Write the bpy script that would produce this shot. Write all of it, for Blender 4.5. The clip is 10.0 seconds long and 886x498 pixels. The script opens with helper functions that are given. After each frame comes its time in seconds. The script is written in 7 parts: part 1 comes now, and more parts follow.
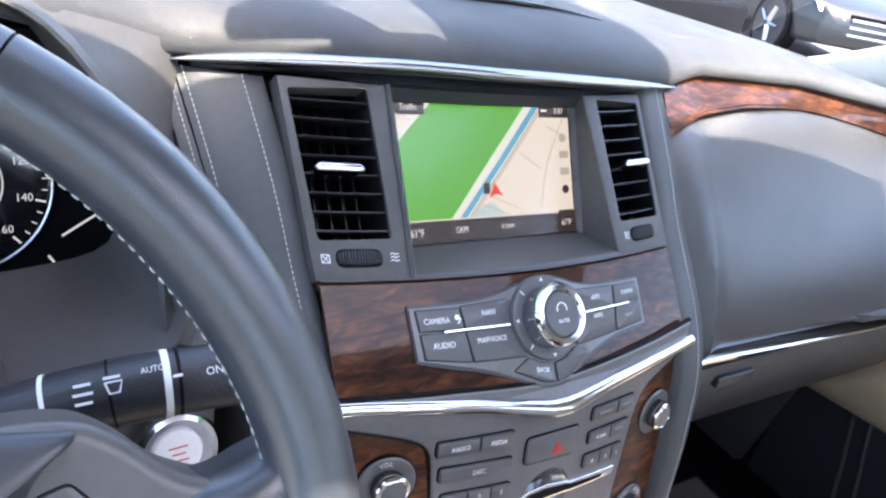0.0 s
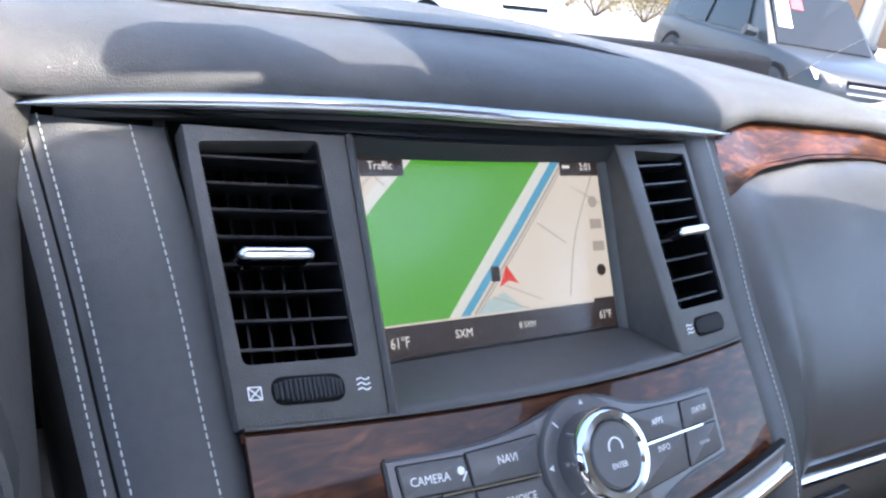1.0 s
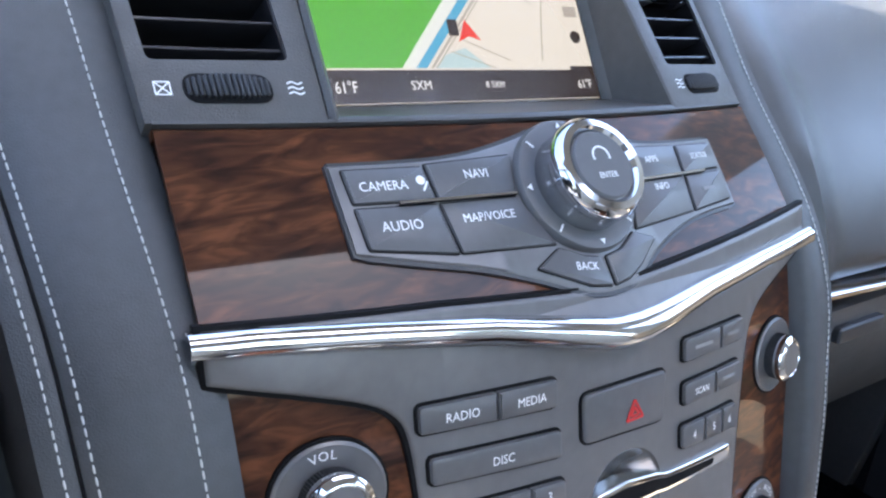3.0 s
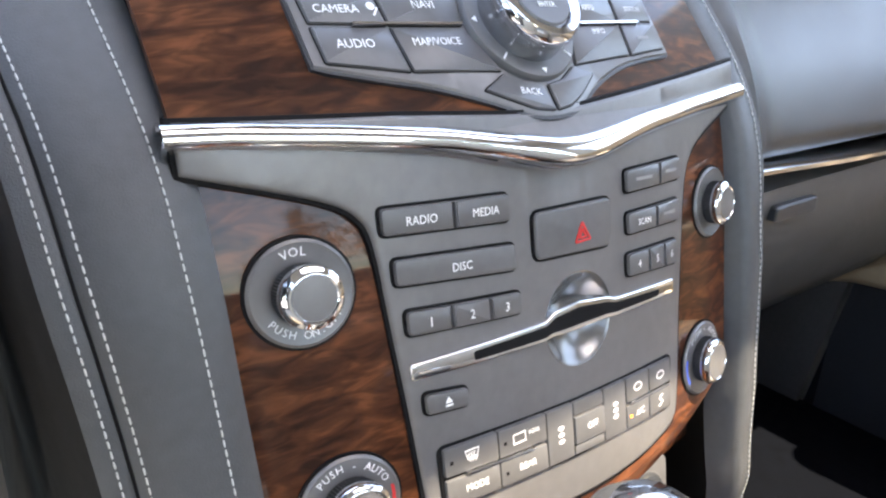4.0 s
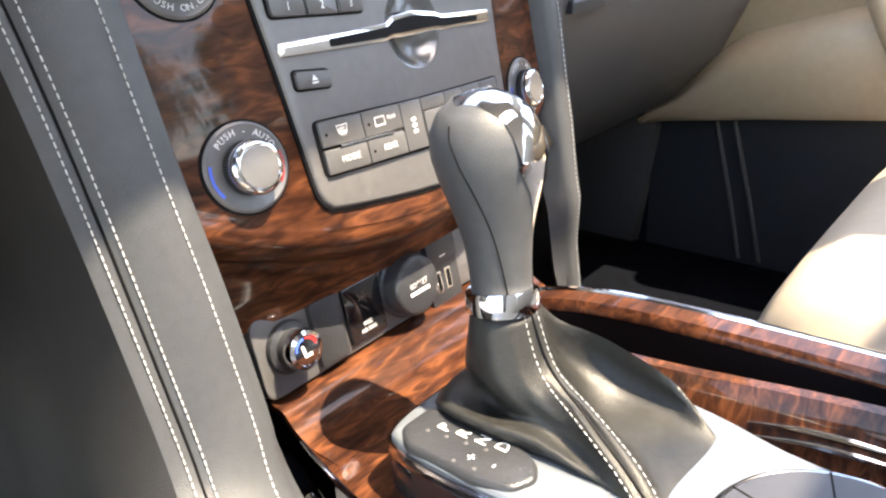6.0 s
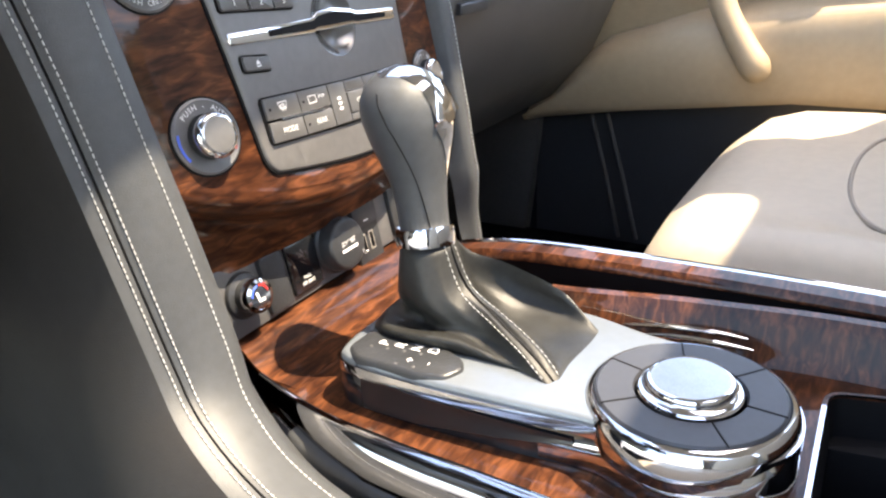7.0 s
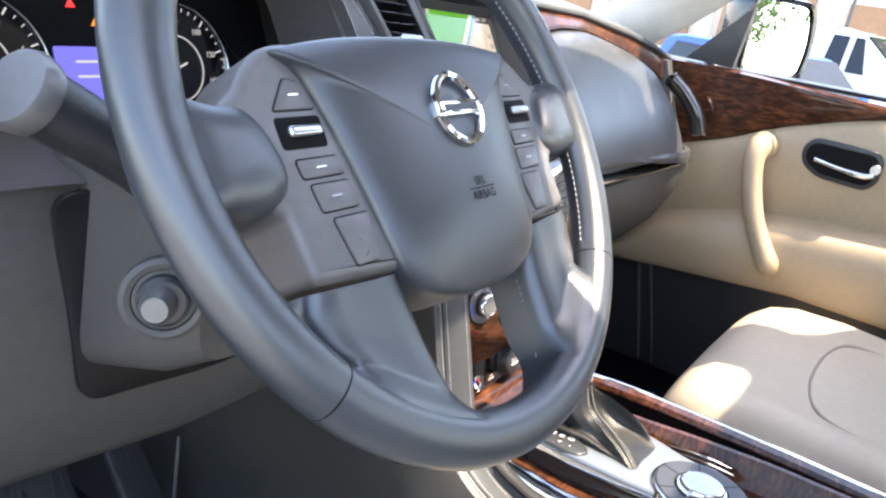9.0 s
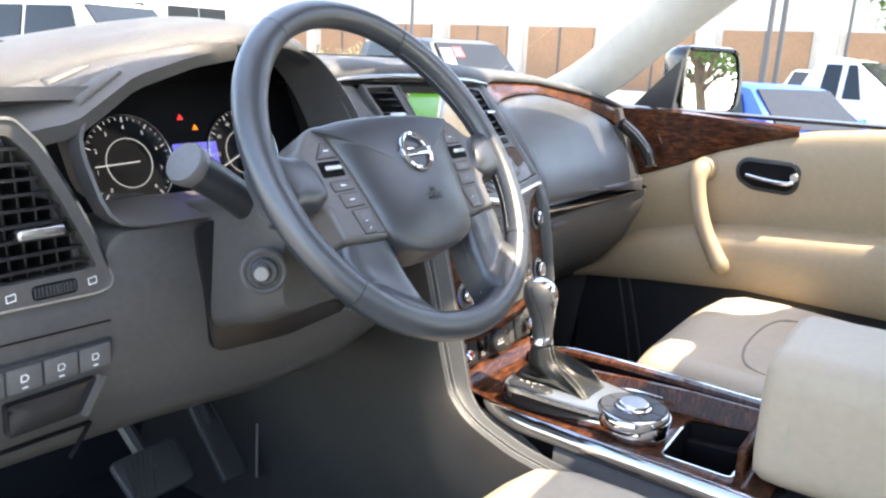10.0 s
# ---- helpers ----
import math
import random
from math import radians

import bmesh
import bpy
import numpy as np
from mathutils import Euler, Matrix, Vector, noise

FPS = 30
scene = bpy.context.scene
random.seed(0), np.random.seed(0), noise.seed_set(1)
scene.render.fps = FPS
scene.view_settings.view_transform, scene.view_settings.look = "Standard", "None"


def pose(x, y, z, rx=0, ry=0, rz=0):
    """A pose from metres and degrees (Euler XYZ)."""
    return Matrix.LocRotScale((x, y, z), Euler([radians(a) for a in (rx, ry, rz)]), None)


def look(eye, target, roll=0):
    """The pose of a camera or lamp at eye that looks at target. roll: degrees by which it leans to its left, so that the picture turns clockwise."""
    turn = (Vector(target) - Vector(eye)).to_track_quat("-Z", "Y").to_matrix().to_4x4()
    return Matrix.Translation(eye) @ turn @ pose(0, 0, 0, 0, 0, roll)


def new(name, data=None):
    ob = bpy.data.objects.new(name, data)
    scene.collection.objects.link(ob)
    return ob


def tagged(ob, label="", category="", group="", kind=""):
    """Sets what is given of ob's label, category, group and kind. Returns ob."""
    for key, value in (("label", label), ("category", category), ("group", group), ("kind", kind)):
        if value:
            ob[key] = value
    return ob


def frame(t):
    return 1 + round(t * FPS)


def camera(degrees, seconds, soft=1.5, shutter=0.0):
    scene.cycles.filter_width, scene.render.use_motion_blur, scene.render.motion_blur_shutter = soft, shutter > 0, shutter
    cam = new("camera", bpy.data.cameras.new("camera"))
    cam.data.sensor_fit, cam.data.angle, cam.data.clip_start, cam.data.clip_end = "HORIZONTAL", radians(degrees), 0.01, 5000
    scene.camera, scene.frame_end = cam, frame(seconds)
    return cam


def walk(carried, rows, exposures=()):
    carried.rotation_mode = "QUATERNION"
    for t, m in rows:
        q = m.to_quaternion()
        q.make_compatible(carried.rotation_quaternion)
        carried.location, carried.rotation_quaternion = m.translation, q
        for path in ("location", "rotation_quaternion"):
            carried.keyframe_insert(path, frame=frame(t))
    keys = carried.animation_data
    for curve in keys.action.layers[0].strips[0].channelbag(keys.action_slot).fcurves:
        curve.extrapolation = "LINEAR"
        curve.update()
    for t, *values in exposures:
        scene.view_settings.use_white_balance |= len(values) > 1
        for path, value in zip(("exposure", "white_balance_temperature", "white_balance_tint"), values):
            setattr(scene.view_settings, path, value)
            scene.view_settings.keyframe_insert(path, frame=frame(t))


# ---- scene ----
cam = camera(60.7, 10.0, soft=2.3)
PATH = [
    (0, (-0.341, -0.444, 1.625), (0.711, 0.976, 0.688), 13.1),
    (0.5, (-0.274, -0.374, 1.579), (0.813, 1.089, 0.756), 12.1),
    (1, (-0.248, -0.326, 1.565), (0.804, 1.202, 0.817), 9.8),
    (1.5, (-0.231, -0.313, 1.548), (0.8, 1.245, 0.833), 7.9),
    (2, (-0.227, -0.316, 1.498), (0.802, 1.25, 0.798), 6.1),
    (2.2, (-0.207, -0.346, 1.475), (0.726, 1.298, 0.82), 5.0),
    (3.3, (-0.222, -0.351, 1.413), (0.851, 1.172, 0.684), 2.7),
    (3.5, (-0.225, -0.36, 1.399), (0.855, 1.154, 0.663), 2.3),
    (4, (-0.238, -0.386, 1.373), (0.884, 1.099, 0.64), 1.5),
    (4.1, (-0.241, -0.392, 1.368), (0.884, 1.086, 0.626), 1.8),
    (4.5, (-0.259, -0.404, 1.342), (0.895, 1.05, 0.597), 0.6),
    (5, (-0.275, -0.419, 1.309), (0.931, 0.971, 0.527), -0.7),
    (5.5, (-0.294, -0.441, 1.278), (0.994, 0.868, 0.484), -2.4),
    (6, (-0.319, -0.467, 1.267), (1.06, 0.743, 0.47), -3.8),
    (6.2, (-0.331, -0.479, 1.266), (1.086, 0.688, 0.473), -4.2),
    (7.3, (-0.436, -0.517, 1.265), (1.148, 0.43, 0.493), -2.8),
    (7.5, (-0.457, -0.525, 1.267), (1.142, 0.402, 0.501), -1.8),
    (8, (-0.53, -0.539, 1.301), (1.089, 0.362, 0.548), 1.3),
    (8.5, (-0.649, -0.53, 1.396), (0.97, 0.381, 0.655), 5.5),
    (8.7, (-0.726, -0.537, 1.448), (0.872, 0.432, 0.737), 6.7),
    (9, (-0.795, -0.535, 1.494), (0.8, 0.469, 0.825), 9.2),
    (9.5, (-0.959, -0.625, 1.509), (0.644, 0.418, 0.924), 7.8),
    (10, (-1.051, -0.774, 1.526), (0.535, 0.334, 1.021), 2.5),
]
EXPOSURES = [(0, 2.97, 6800, 14), (1, 2.72, 6450, 13), (2, 2.74, 6100, 11), (3.5, 3.27, 6900, 11), (4.5, 3.50, 7950, 13), (5.5, 3.58, 7900, 13), (6, 3.44, 7800, 13), (7.5, 3.05, 7700, 12), (8, 3.07, 7600, 12), (8.5, 3.24, 7500, 13), (9, 3.12, 7400, 13), (9.5, 3.12, 7400, 12), (10, 2.97, 7600, 12)]
walk(cam, [(t, look(eye, target, roll)) for t, eye, target, roll in PATH], EXPOSURES)

# ==== world and light ====
SUN = Vector((0.20, -0.37, 0.91)).normalized()
world = bpy.data.worlds.new("world")
scene.world = world
world.use_nodes = True
wn, wl = world.node_tree.nodes, world.node_tree.links
sky = wn.new("ShaderNodeTexSky")
sky.sky_type, sky.sun_disc = "NISHITA", False
sky.sun_elevation = math.asin(SUN.z)
sky.sun_rotation = math.atan2(SUN.x, SUN.y)
wl.new(sky.outputs["Color"], wn["Background"].inputs["Color"])
wn["Background"].inputs["Strength"].default_value = 0.15
sun_data = bpy.data.lights.new("sun", "SUN")
sun_data.energy, sun_data.angle, sun_data.color = 2.2, radians(0.6), (1.0, 0.93, 0.80)
sun_lamp = new("sun", sun_data)
sun_lamp.matrix_world = look((0, 0, 8), Vector((0, 0, 8)) - SUN)


# ==== materials ====
def material(name, base, rough=0.5, metal=0.0, coat=0.0, vary=0.15, scale=30.0, bump=0.0, bump_scale=600.0, coat_rough=0.05, spec=0.5):
    """A surface with colour variation at two scales and fine relief."""
    m = bpy.data.materials.new(name)
    m.use_nodes = True
    nt = m.node_tree
    b = nt.nodes["Principled BSDF"]
    b.inputs["Metallic"].default_value = metal
    b.inputs["Specular IOR Level"].default_value = spec
    b.inputs["Coat Weight"].default_value, b.inputs["Coat Roughness"].default_value = coat, coat_rough
    tc = nt.nodes.new("ShaderNodeTexCoord")
    n1, n2 = nt.nodes.new("ShaderNodeTexNoise"), nt.nodes.new("ShaderNodeTexNoise")
    n1.inputs["Scale"].default_value, n1.inputs["Detail"].default_value = scale, 5
    n2.inputs["Scale"].default_value, n2.inputs["Detail"].default_value = scale * 9, 3
    for n in (n1, n2):
        nt.links.new(tc.outputs["Object"], n.inputs["Vector"])
    add = nt.nodes.new("ShaderNodeMath")
    add.operation = "ADD"
    nt.links.new(n1.outputs["Fac"], add.inputs[0])
    nt.links.new(n2.outputs["Fac"], add.inputs[1])
    cr = nt.nodes.new("ShaderNodeMapRange")
    cr.inputs["From Min"].default_value, cr.inputs["From Max"].default_value = 0.7, 1.3
    cr.inputs["To Min"].default_value, cr.inputs["To Max"].default_value = 1 - vary, 1 + vary
    nt.links.new(add.outputs[0], cr.inputs["Value"])
    mul = nt.nodes.new("ShaderNodeVectorMath")
    mul.operation = "SCALE"
    mul.inputs[0].default_value = base
    nt.links.new(cr.outputs["Result"], mul.inputs["Scale"])
    nt.links.new(mul.outputs["Vector"], b.inputs["Base Color"])
    rr = nt.nodes.new("ShaderNodeMapRange")
    rr.inputs["From Min"].default_value, rr.inputs["From Max"].default_value = 0.3, 0.7
    rr.inputs["To Min"].default_value, rr.inputs["To Max"].default_value = rough * (1 - vary), min(1, rough * (1 + vary))
    nt.links.new(n1.outputs["Fac"], rr.inputs["Value"])
    nt.links.new(rr.outputs["Result"], b.inputs["Roughness"])
    if bump:
        v = nt.nodes.new("ShaderNodeTexVoronoi")
        v.inputs["Scale"].default_value = bump_scale
        nt.links.new(tc.outputs["Object"], v.inputs["Vector"])
        bp = nt.nodes.new("ShaderNodeBump")
        bp.inputs["Strength"].default_value, bp.inputs["Distance"].default_value = bump, 0.0006
        nt.links.new(v.outputs["Distance"], bp.inputs["Height"])
        nt.links.new(bp.outputs["Normal"], b.inputs["Normal"])
    return m


def glow(name, color, strength):
    m = bpy.data.materials.new(name)
    m.use_nodes = True
    b = m.node_tree.nodes["Principled BSDF"]
    b.inputs["Base Color"].default_value = (0.02, 0.02, 0.02, 1)
    b.inputs["Roughness"].default_value = 0.25
    b.inputs["Emission Color"].default_value = (*color, 1)
    b.inputs["Emission Strength"].default_value = strength
    return m


def glass(name, tint=(1, 1, 1), rough=0.0, ior=1.05):
    m = bpy.data.materials.new(name)
    m.use_nodes = True
    b = m.node_tree.nodes["Principled BSDF"]
    b.inputs["Base Color"].default_value = (*tint, 1)
    b.inputs["Roughness"].default_value, b.inputs["IOR"].default_value = rough, ior
    b.inputs["Transmission Weight"].default_value = 1.0
    return m


def wood_material(name="lacquered_wood", along=(36, 130, 130)):
    """Glossy figured veneer: long dark ripples with a chatoyant shimmer across red-brown, under clear lacquer."""
    m = bpy.data.materials.new(name)
    m.use_nodes = True
    nt = m.node_tree
    b = nt.nodes["Principled BSDF"]
    tc = nt.nodes.new("ShaderNodeTexCoord")

    def noise(stretch, scale, detail, distortion):
        mp = nt.nodes.new("ShaderNodeMapping")
        mp.inputs["Scale"].default_value = stretch
        mp.inputs["Rotation"].default_value = (0, 0.10, 0.08)
        n = nt.nodes.new("ShaderNodeTexNoise")
        n.inputs["Scale"].default_value, n.inputs["Detail"].default_value, n.inputs["Distortion"].default_value = scale, detail, distortion
        nt.links.new(tc.outputs["Object"], mp.inputs["Vector"])
        nt.links.new(mp.outputs["Vector"], n.inputs["Vector"])
        return n.outputs["Fac"]

    def mix(a, k, c):
        n = nt.nodes.new("ShaderNodeMath")
        n.operation = "MULTIPLY_ADD"
        n.inputs[1].default_value = k
        nt.links.new(a, n.inputs[0])
        nt.links.new(c, n.inputs[2])
        return n.outputs[0]
    ripple, cloud, fine = noise(along, 1.2, 2.5, 0.9), noise((14, 30, 30), 1.0, 2, 0.3), noise((90, 700, 700), 1.0, 3, 0.2)
    fac = mix(fine, 0.10, mix(cloud, 0.45, ripple))
    ramp = nt.nodes.new("ShaderNodeValToRGB")
    e = ramp.color_ramp.elements
    e[0].position, e[0].color = 0.52, (0.017, 0.0064, 0.0042, 1)
    e[1].position, e[1].color = 1.0, (0.128, 0.044, 0.0185, 1)
    for p, c in ((0.66, (0.032, 0.0113, 0.0062, 1)), (0.80, (0.058, 0.0200, 0.0093, 1))):
        k = e.new(p)
        k.color = c
    nt.links.new(fac, ramp.inputs["Fac"])
    nt.links.new(ramp.outputs["Color"], b.inputs["Base Color"])
    bump = nt.nodes.new("ShaderNodeBump")
    bump.inputs["Strength"].default_value, bump.inputs["Distance"].default_value = 0.35, 0.0012
    nt.links.new(cloud, bump.inputs["Height"])
    nt.links.new(bump.outputs["Normal"], b.inputs["Normal"])
    b.inputs["Roughness"].default_value = 0.42
    b.inputs["Specular IOR Level"].default_value = 0.06
    b.inputs["Coat Weight"].default_value, b.inputs["Coat Roughness"].default_value = 0.42, 0.04
    return m


BOLSTER = material("bolster_leather", (0.049, 0.052, 0.056), 0.50, vary=0.12, scale=20, bump=0.2, bump_scale=1600, spec=0.6)
PILLAR = material("pillar_cloth", (0.56, 0.55, 0.51), 0.85, vary=0.06, scale=40, bump=0.4, bump_scale=1500)
# dark lining for faces towards the driver, base lowered to include their shade
SIDE = material("shade_toned_side_lining", (0.018, 0.0163, 0.0153), 0.55, vary=0.15, scale=20, bump=0.2, bump_scale=1500, spec=0.35)
# footwell lining, its shade put into the dark blue base
NAVY = material("shade_toned_footwell_lining", (0.010, 0.012, 0.017), 0.75, vary=0.2, scale=30, spec=0.2)
SPOKE = material("grey_spoke_plastic", (0.125, 0.118, 0.117), 0.38, metal=0.1, vary=0.08, scale=20, bump=0.08, bump_scale=2000)
LEATHER = material("dark_leather", (0.034, 0.039, 0.047), 0.31, vary=0.08, scale=22, bump=0.14, bump_scale=1700, spec=1.0)
HUB = material("wheel_cover_plastic", (0.034, 0.037, 0.044), 0.35, vary=0.08, scale=14, bump=0.12, bump_scale=1800, spec=0.85)
MESH = material("speaker_mesh", (0.05, 0.052, 0.055), 0.6, vary=0.1, scale=20, bump=1.0, bump_scale=420)
AIRBAG = material("smooth_airbag_skin", (0.045, 0.046, 0.049), 0.36, vary=0.12, scale=14, bump=0.25, bump_scale=1300, spec=0.6)
SOFT = material("soft_dark_plastic", (0.071, 0.068, 0.066), 0.40, vary=0.12, scale=14, bump=0.3, bump_scale=1300, spec=0.45)
DASH = material("dash_pad_grain", (0.044, 0.046, 0.050), 0.6, vary=0.12, scale=12, bump=0.3, bump_scale=1300, spec=0.4)
HARD = material("hard_dark_plastic", (0.028, 0.030, 0.034), 0.38, vary=0.1, scale=25, bump=0.2)
PANEL = material("satin_grey_panel", (0.150, 0.147, 0.148), 0.36, metal=0.35, vary=0.08, scale=18, bump=0.08, bump_scale=2500)
BUTTON = material("button_grey", (0.095, 0.094, 0.097), 0.36, vary=0.08, scale=25)
VENT = material("black_vent_plastic", (0.008, 0.008, 0.010), 0.3, vary=0.1, scale=25)
BOOT = material("boot_leather", (0.016, 0.0162, 0.0152), 0.45, vary=0.3, scale=30, bump=0.25, bump_scale=1500, spec=0.45)
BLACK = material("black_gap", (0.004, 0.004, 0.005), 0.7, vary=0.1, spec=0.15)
GLOSS = material("black_gloss", (0.010, 0.010, 0.012), 0.08, vary=0.1, coat=0.5)
CHROME = material("chrome", (0.68, 0.68, 0.70), 0.07, metal=1.0, vary=0.04, scale=12)
DARKCHROME = material("dark_chrome", (0.42, 0.42, 0.44), 0.06, metal=1.0, vary=0.04, scale=12)
SATIN = material("satin_metal", (0.50, 0.51, 0.53), 0.24, metal=1.0, vary=0.06, scale=40)
SILVER = material("satin_silver_paint", (0.20, 0.225, 0.25), 0.34, metal=0.5, vary=0.05, scale=20)
BARMETAL = material("dark_satin_bar", (0.40, 0.41, 0.43), 0.20, metal=1.0, vary=0.05, scale=30)
DENT = material("polished_recess", (0.16, 0.158, 0.155), 0.22, metal=0.6, vary=0.04, scale=20)
BRUSHED = material("brushed_metal", (0.45, 0.45, 0.46), 0.33, metal=1.0, vary=0.1, scale=120)
WOOD = wood_material()
DOORWOOD = wood_material("door_lacquered_wood", (130, 30, 130))
RIDGEWOOD = wood_material("upright_lacquered_wood", (150, 190, 24))
CREAM = material("cream_leather", (0.47, 0.395, 0.30), 0.5, vary=0.06, scale=9, bump=0.15, bump_scale=1600)
SEAM = material("seat_seam", (0.30, 0.25, 0.20), 0.7, vary=0.1, scale=60)
TAN = material("tan_door_leather", (0.38, 0.29, 0.19), 0.45, vary=0.06, scale=9, bump=0.15, bump_scale=1600)
HEADLINER = material("headliner_cloth", (0.40, 0.39, 0.365), 0.85, vary=0.06, scale=40, bump=0.4, bump_scale=1500)
# near-black base stands for the footwell shade, since sun still reaches the floor
FOOTSHADE = material("footwell_shade_pile", (0.0022, 0.0027, 0.0042), 0.98, vary=0.3, scale=60, bump=0.6, bump_scale=500, spec=0.03)
CARPET = material("dark_carpet", (0.011, 0.012, 0.015), 0.95, vary=0.3, scale=60, bump=1.0, bump_scale=500, spec=0.1)
RUBBER = material("rubber", (0.022, 0.023, 0.026), 0.6, vary=0.15, scale=50)
WHITE = material("white_print", (0.80, 0.80, 0.80), 0.5, vary=0.03)
FAINT = material("faint_grey_print", (0.22, 0.22, 0.22), 0.5, vary=0.03)
THREAD = material("pale_thread", (0.5, 0.5, 0.49), 0.7, vary=0.1, scale=200)
RED = material("red_print", (0.55, 0.03, 0.03), 0.45, vary=0.05)
BLUE = material("blue_print", (0.05, 0.12, 0.65), 0.45, vary=0.05)
ASPHALT = material("asphalt", (0.20, 0.195, 0.185), 0.9, vary=0.2, scale=3, bump=0.8, bump_scale=60)
GLASS = glass("clear_glass")
SCREENGLASS = glass("screen_glass", ior=1.09)
WHITEPAINT = material("white_car_paint", (0.78, 0.78, 0.77), 0.3, vary=0.03, scale=2, coat=1.0)
GREYPAINT = material("grey_car_paint", (0.04, 0.043, 0.046), 0.4, metal=0.2, vary=0.05, scale=2, coat=0.2)
BLUEPAINT = material("blue_car_paint", (0.006, 0.09, 0.62), 0.45, vary=0.05, scale=2, coat=0.3)
REDPAINT = material("red_car_paint", (0.40, 0.02, 0.02), 0.3, vary=0.05, scale=2, coat=1.0)
SILVERPAINT = material("silver_car_paint", (0.50, 0.51, 0.52), 0.3, metal=0.4, vary=0.04, scale=2, coat=1.0)
CARGLASS = material("dark_car_glass", (0.02, 0.025, 0.03), 0.05, vary=0.1, scale=1, spec=0.25)
STUCCO = material("pale_stucco", (0.66, 0.60, 0.52), 0.9, vary=0.08, scale=0.6, bump=0.6, bump_scale=30)
BROWNWALL = material("brown_panel", (0.36, 0.20, 0.11), 0.8, vary=0.12, scale=0.8, bump=0.5, bump_scale=20)
CONCRETE = material("pale_concrete", (0.55, 0.53, 0.49), 0.9, vary=0.12, scale=2, bump=0.5, bump_scale=40)
LEAF = material("green_leaf", (0.10, 0.17, 0.035), 0.6, vary=0.3, scale=3)
DRYLEAF = material("dry_shrub_leaf", (0.24, 0.20, 0.10), 0.7, vary=0.3, scale=3)
BARK = material("bark", (0.16, 0.11, 0.07), 0.9, vary=0.3, scale=12, bump=1.0, bump_scale=40)
POLE = material("grey_pole_paint", (0.11, 0.105, 0.10), 0.6, vary=0.1, scale=5)
MIRROR = material("mirror_glass", (0.90, 0.91, 0.92), 0.01, metal=1.0, vary=0.01)


# ==== building helpers ====
def thing(name, at, label, category, group="", kind=""):
    ob = new(name)
    ob.location = at
    ob.empty_display_size = 0.05
    return tagged(ob, label, category, group, kind)


def finish(bm, name, mat, angle=38, smooth=True):
    bmesh.ops.remove_doubles(bm, verts=bm.verts, dist=1e-6)
    bmesh.ops.recalc_face_normals(bm, faces=bm.faces)
    me = bpy.data.meshes.new(name)
    bm.to_mesh(me)
    bm.free()
    if smooth:
        me.polygons.foreach_set("use_smooth", [True] * len(me.polygons))
        me.set_sharp_from_angle(angle=radians(angle))
    me.materials.append(mat)
    return me


def part(name, bm, mat, parent=None, label="", angle=38, smooth=True):
    """Links a bmesh, given in world places, as one mesh under a thing or part."""
    me = bm if isinstance(bm, bpy.types.Mesh) else finish(bm, name, mat, angle, smooth)
    if isinstance(bm, bpy.types.Mesh) and not me.materials:
        me.materials.append(mat)
    ob = new(name, me)
    if parent is not None:
        ob.parent = parent
        ob.matrix_parent_inverse = Matrix.Translation(-parent.location) if parent.type == "EMPTY" else Matrix()
    if label:
        tagged(ob, label)
    return ob


class Plane:
    """A flat working face: x across, v up the slope, d out of it, in millimetres. bow: metres of setback per square metre of x; turn: about the upright, lean: down to the right, in degrees."""

    def __init__(self, x, y, z, tilt, bow=0.0, turn=0.0, lean=0.0):
        a = radians(tilt)
        r = Matrix.Rotation(radians(turn), 3, "Z")
        self.o, self.u = Vector((x, y, z)), r @ Vector((1, 0, 0))
        self.v, self.n = r @ Vector((0, math.sin(a), math.cos(a))), r @ Vector((0, -math.cos(a), math.sin(a)))
        c, s = math.cos(radians(lean)), math.sin(radians(lean))
        self.u, self.v = self.u * c - self.v * s, self.v * c + self.u * s
        self.bow = bow

    def __call__(self, x, v, d=0.0):
        p = self.o + (self.u * x + self.v * v + self.n * d) * 0.001
        p.y += self.bow * (x * 0.001) ** 2
        return p


def offset(poly, b):
    """A closed outline, counter-clockwise, drawn in by b."""
    out, n = [], len(poly)
    for i in range(n):
        p0, p1, p2 = (Vector(poly[k % n]) for k in (i - 1, i, i + 1))
        e0, e1 = p1 - p0, p2 - p1
        if e0.length < 1e-9 or e1.length < 1e-9:
            out.append(tuple(p1))
            continue
        n0, n1 = Vector((-e0.y, e0.x)).normalized(), Vector((-e1.y, e1.x)).normalized()
        out.append(tuple(p1 + (n0 + n1) * (b / max(1 + n0.dot(n1), 0.5))))
    return out


def area(poly):
    return sum(poly[i - 1][0] * poly[i][1] - poly[i][0] * poly[i - 1][1] for i in range(len(poly))) / 2


def rounded(poly, r, steps=4):
    """An outline with its corners rounded. r: one radius or one for each corner."""
    n, out = len(poly), []
    for i in range(n):
        p0, p1, p2 = (Vector(poly[k % n]) for k in (i - 1, i, i + 1))
        a, b = (p0 - p1), (p2 - p1)
        rr = r[i] if isinstance(r, (list, tuple)) else r
        rr = min(rr, a.length * 0.48, b.length * 0.48)
        if rr <= 0:
            out.append(tuple(p1))
            continue
        s, e = p1 + a.normalized() * rr, p1 + b.normalized() * rr
        for k in range(steps + 1):
            t = k / steps
            out.append(tuple(s * (1 - t) ** 2 + p1 * 2 * t * (1 - t) + e * t * t))
    return out


def rect(x0, v0, x1, v1, r=0.0, steps=4):
    return rounded([(x0, v0), (x1, v0), (x1, v1), (x0, v1)], r, steps)


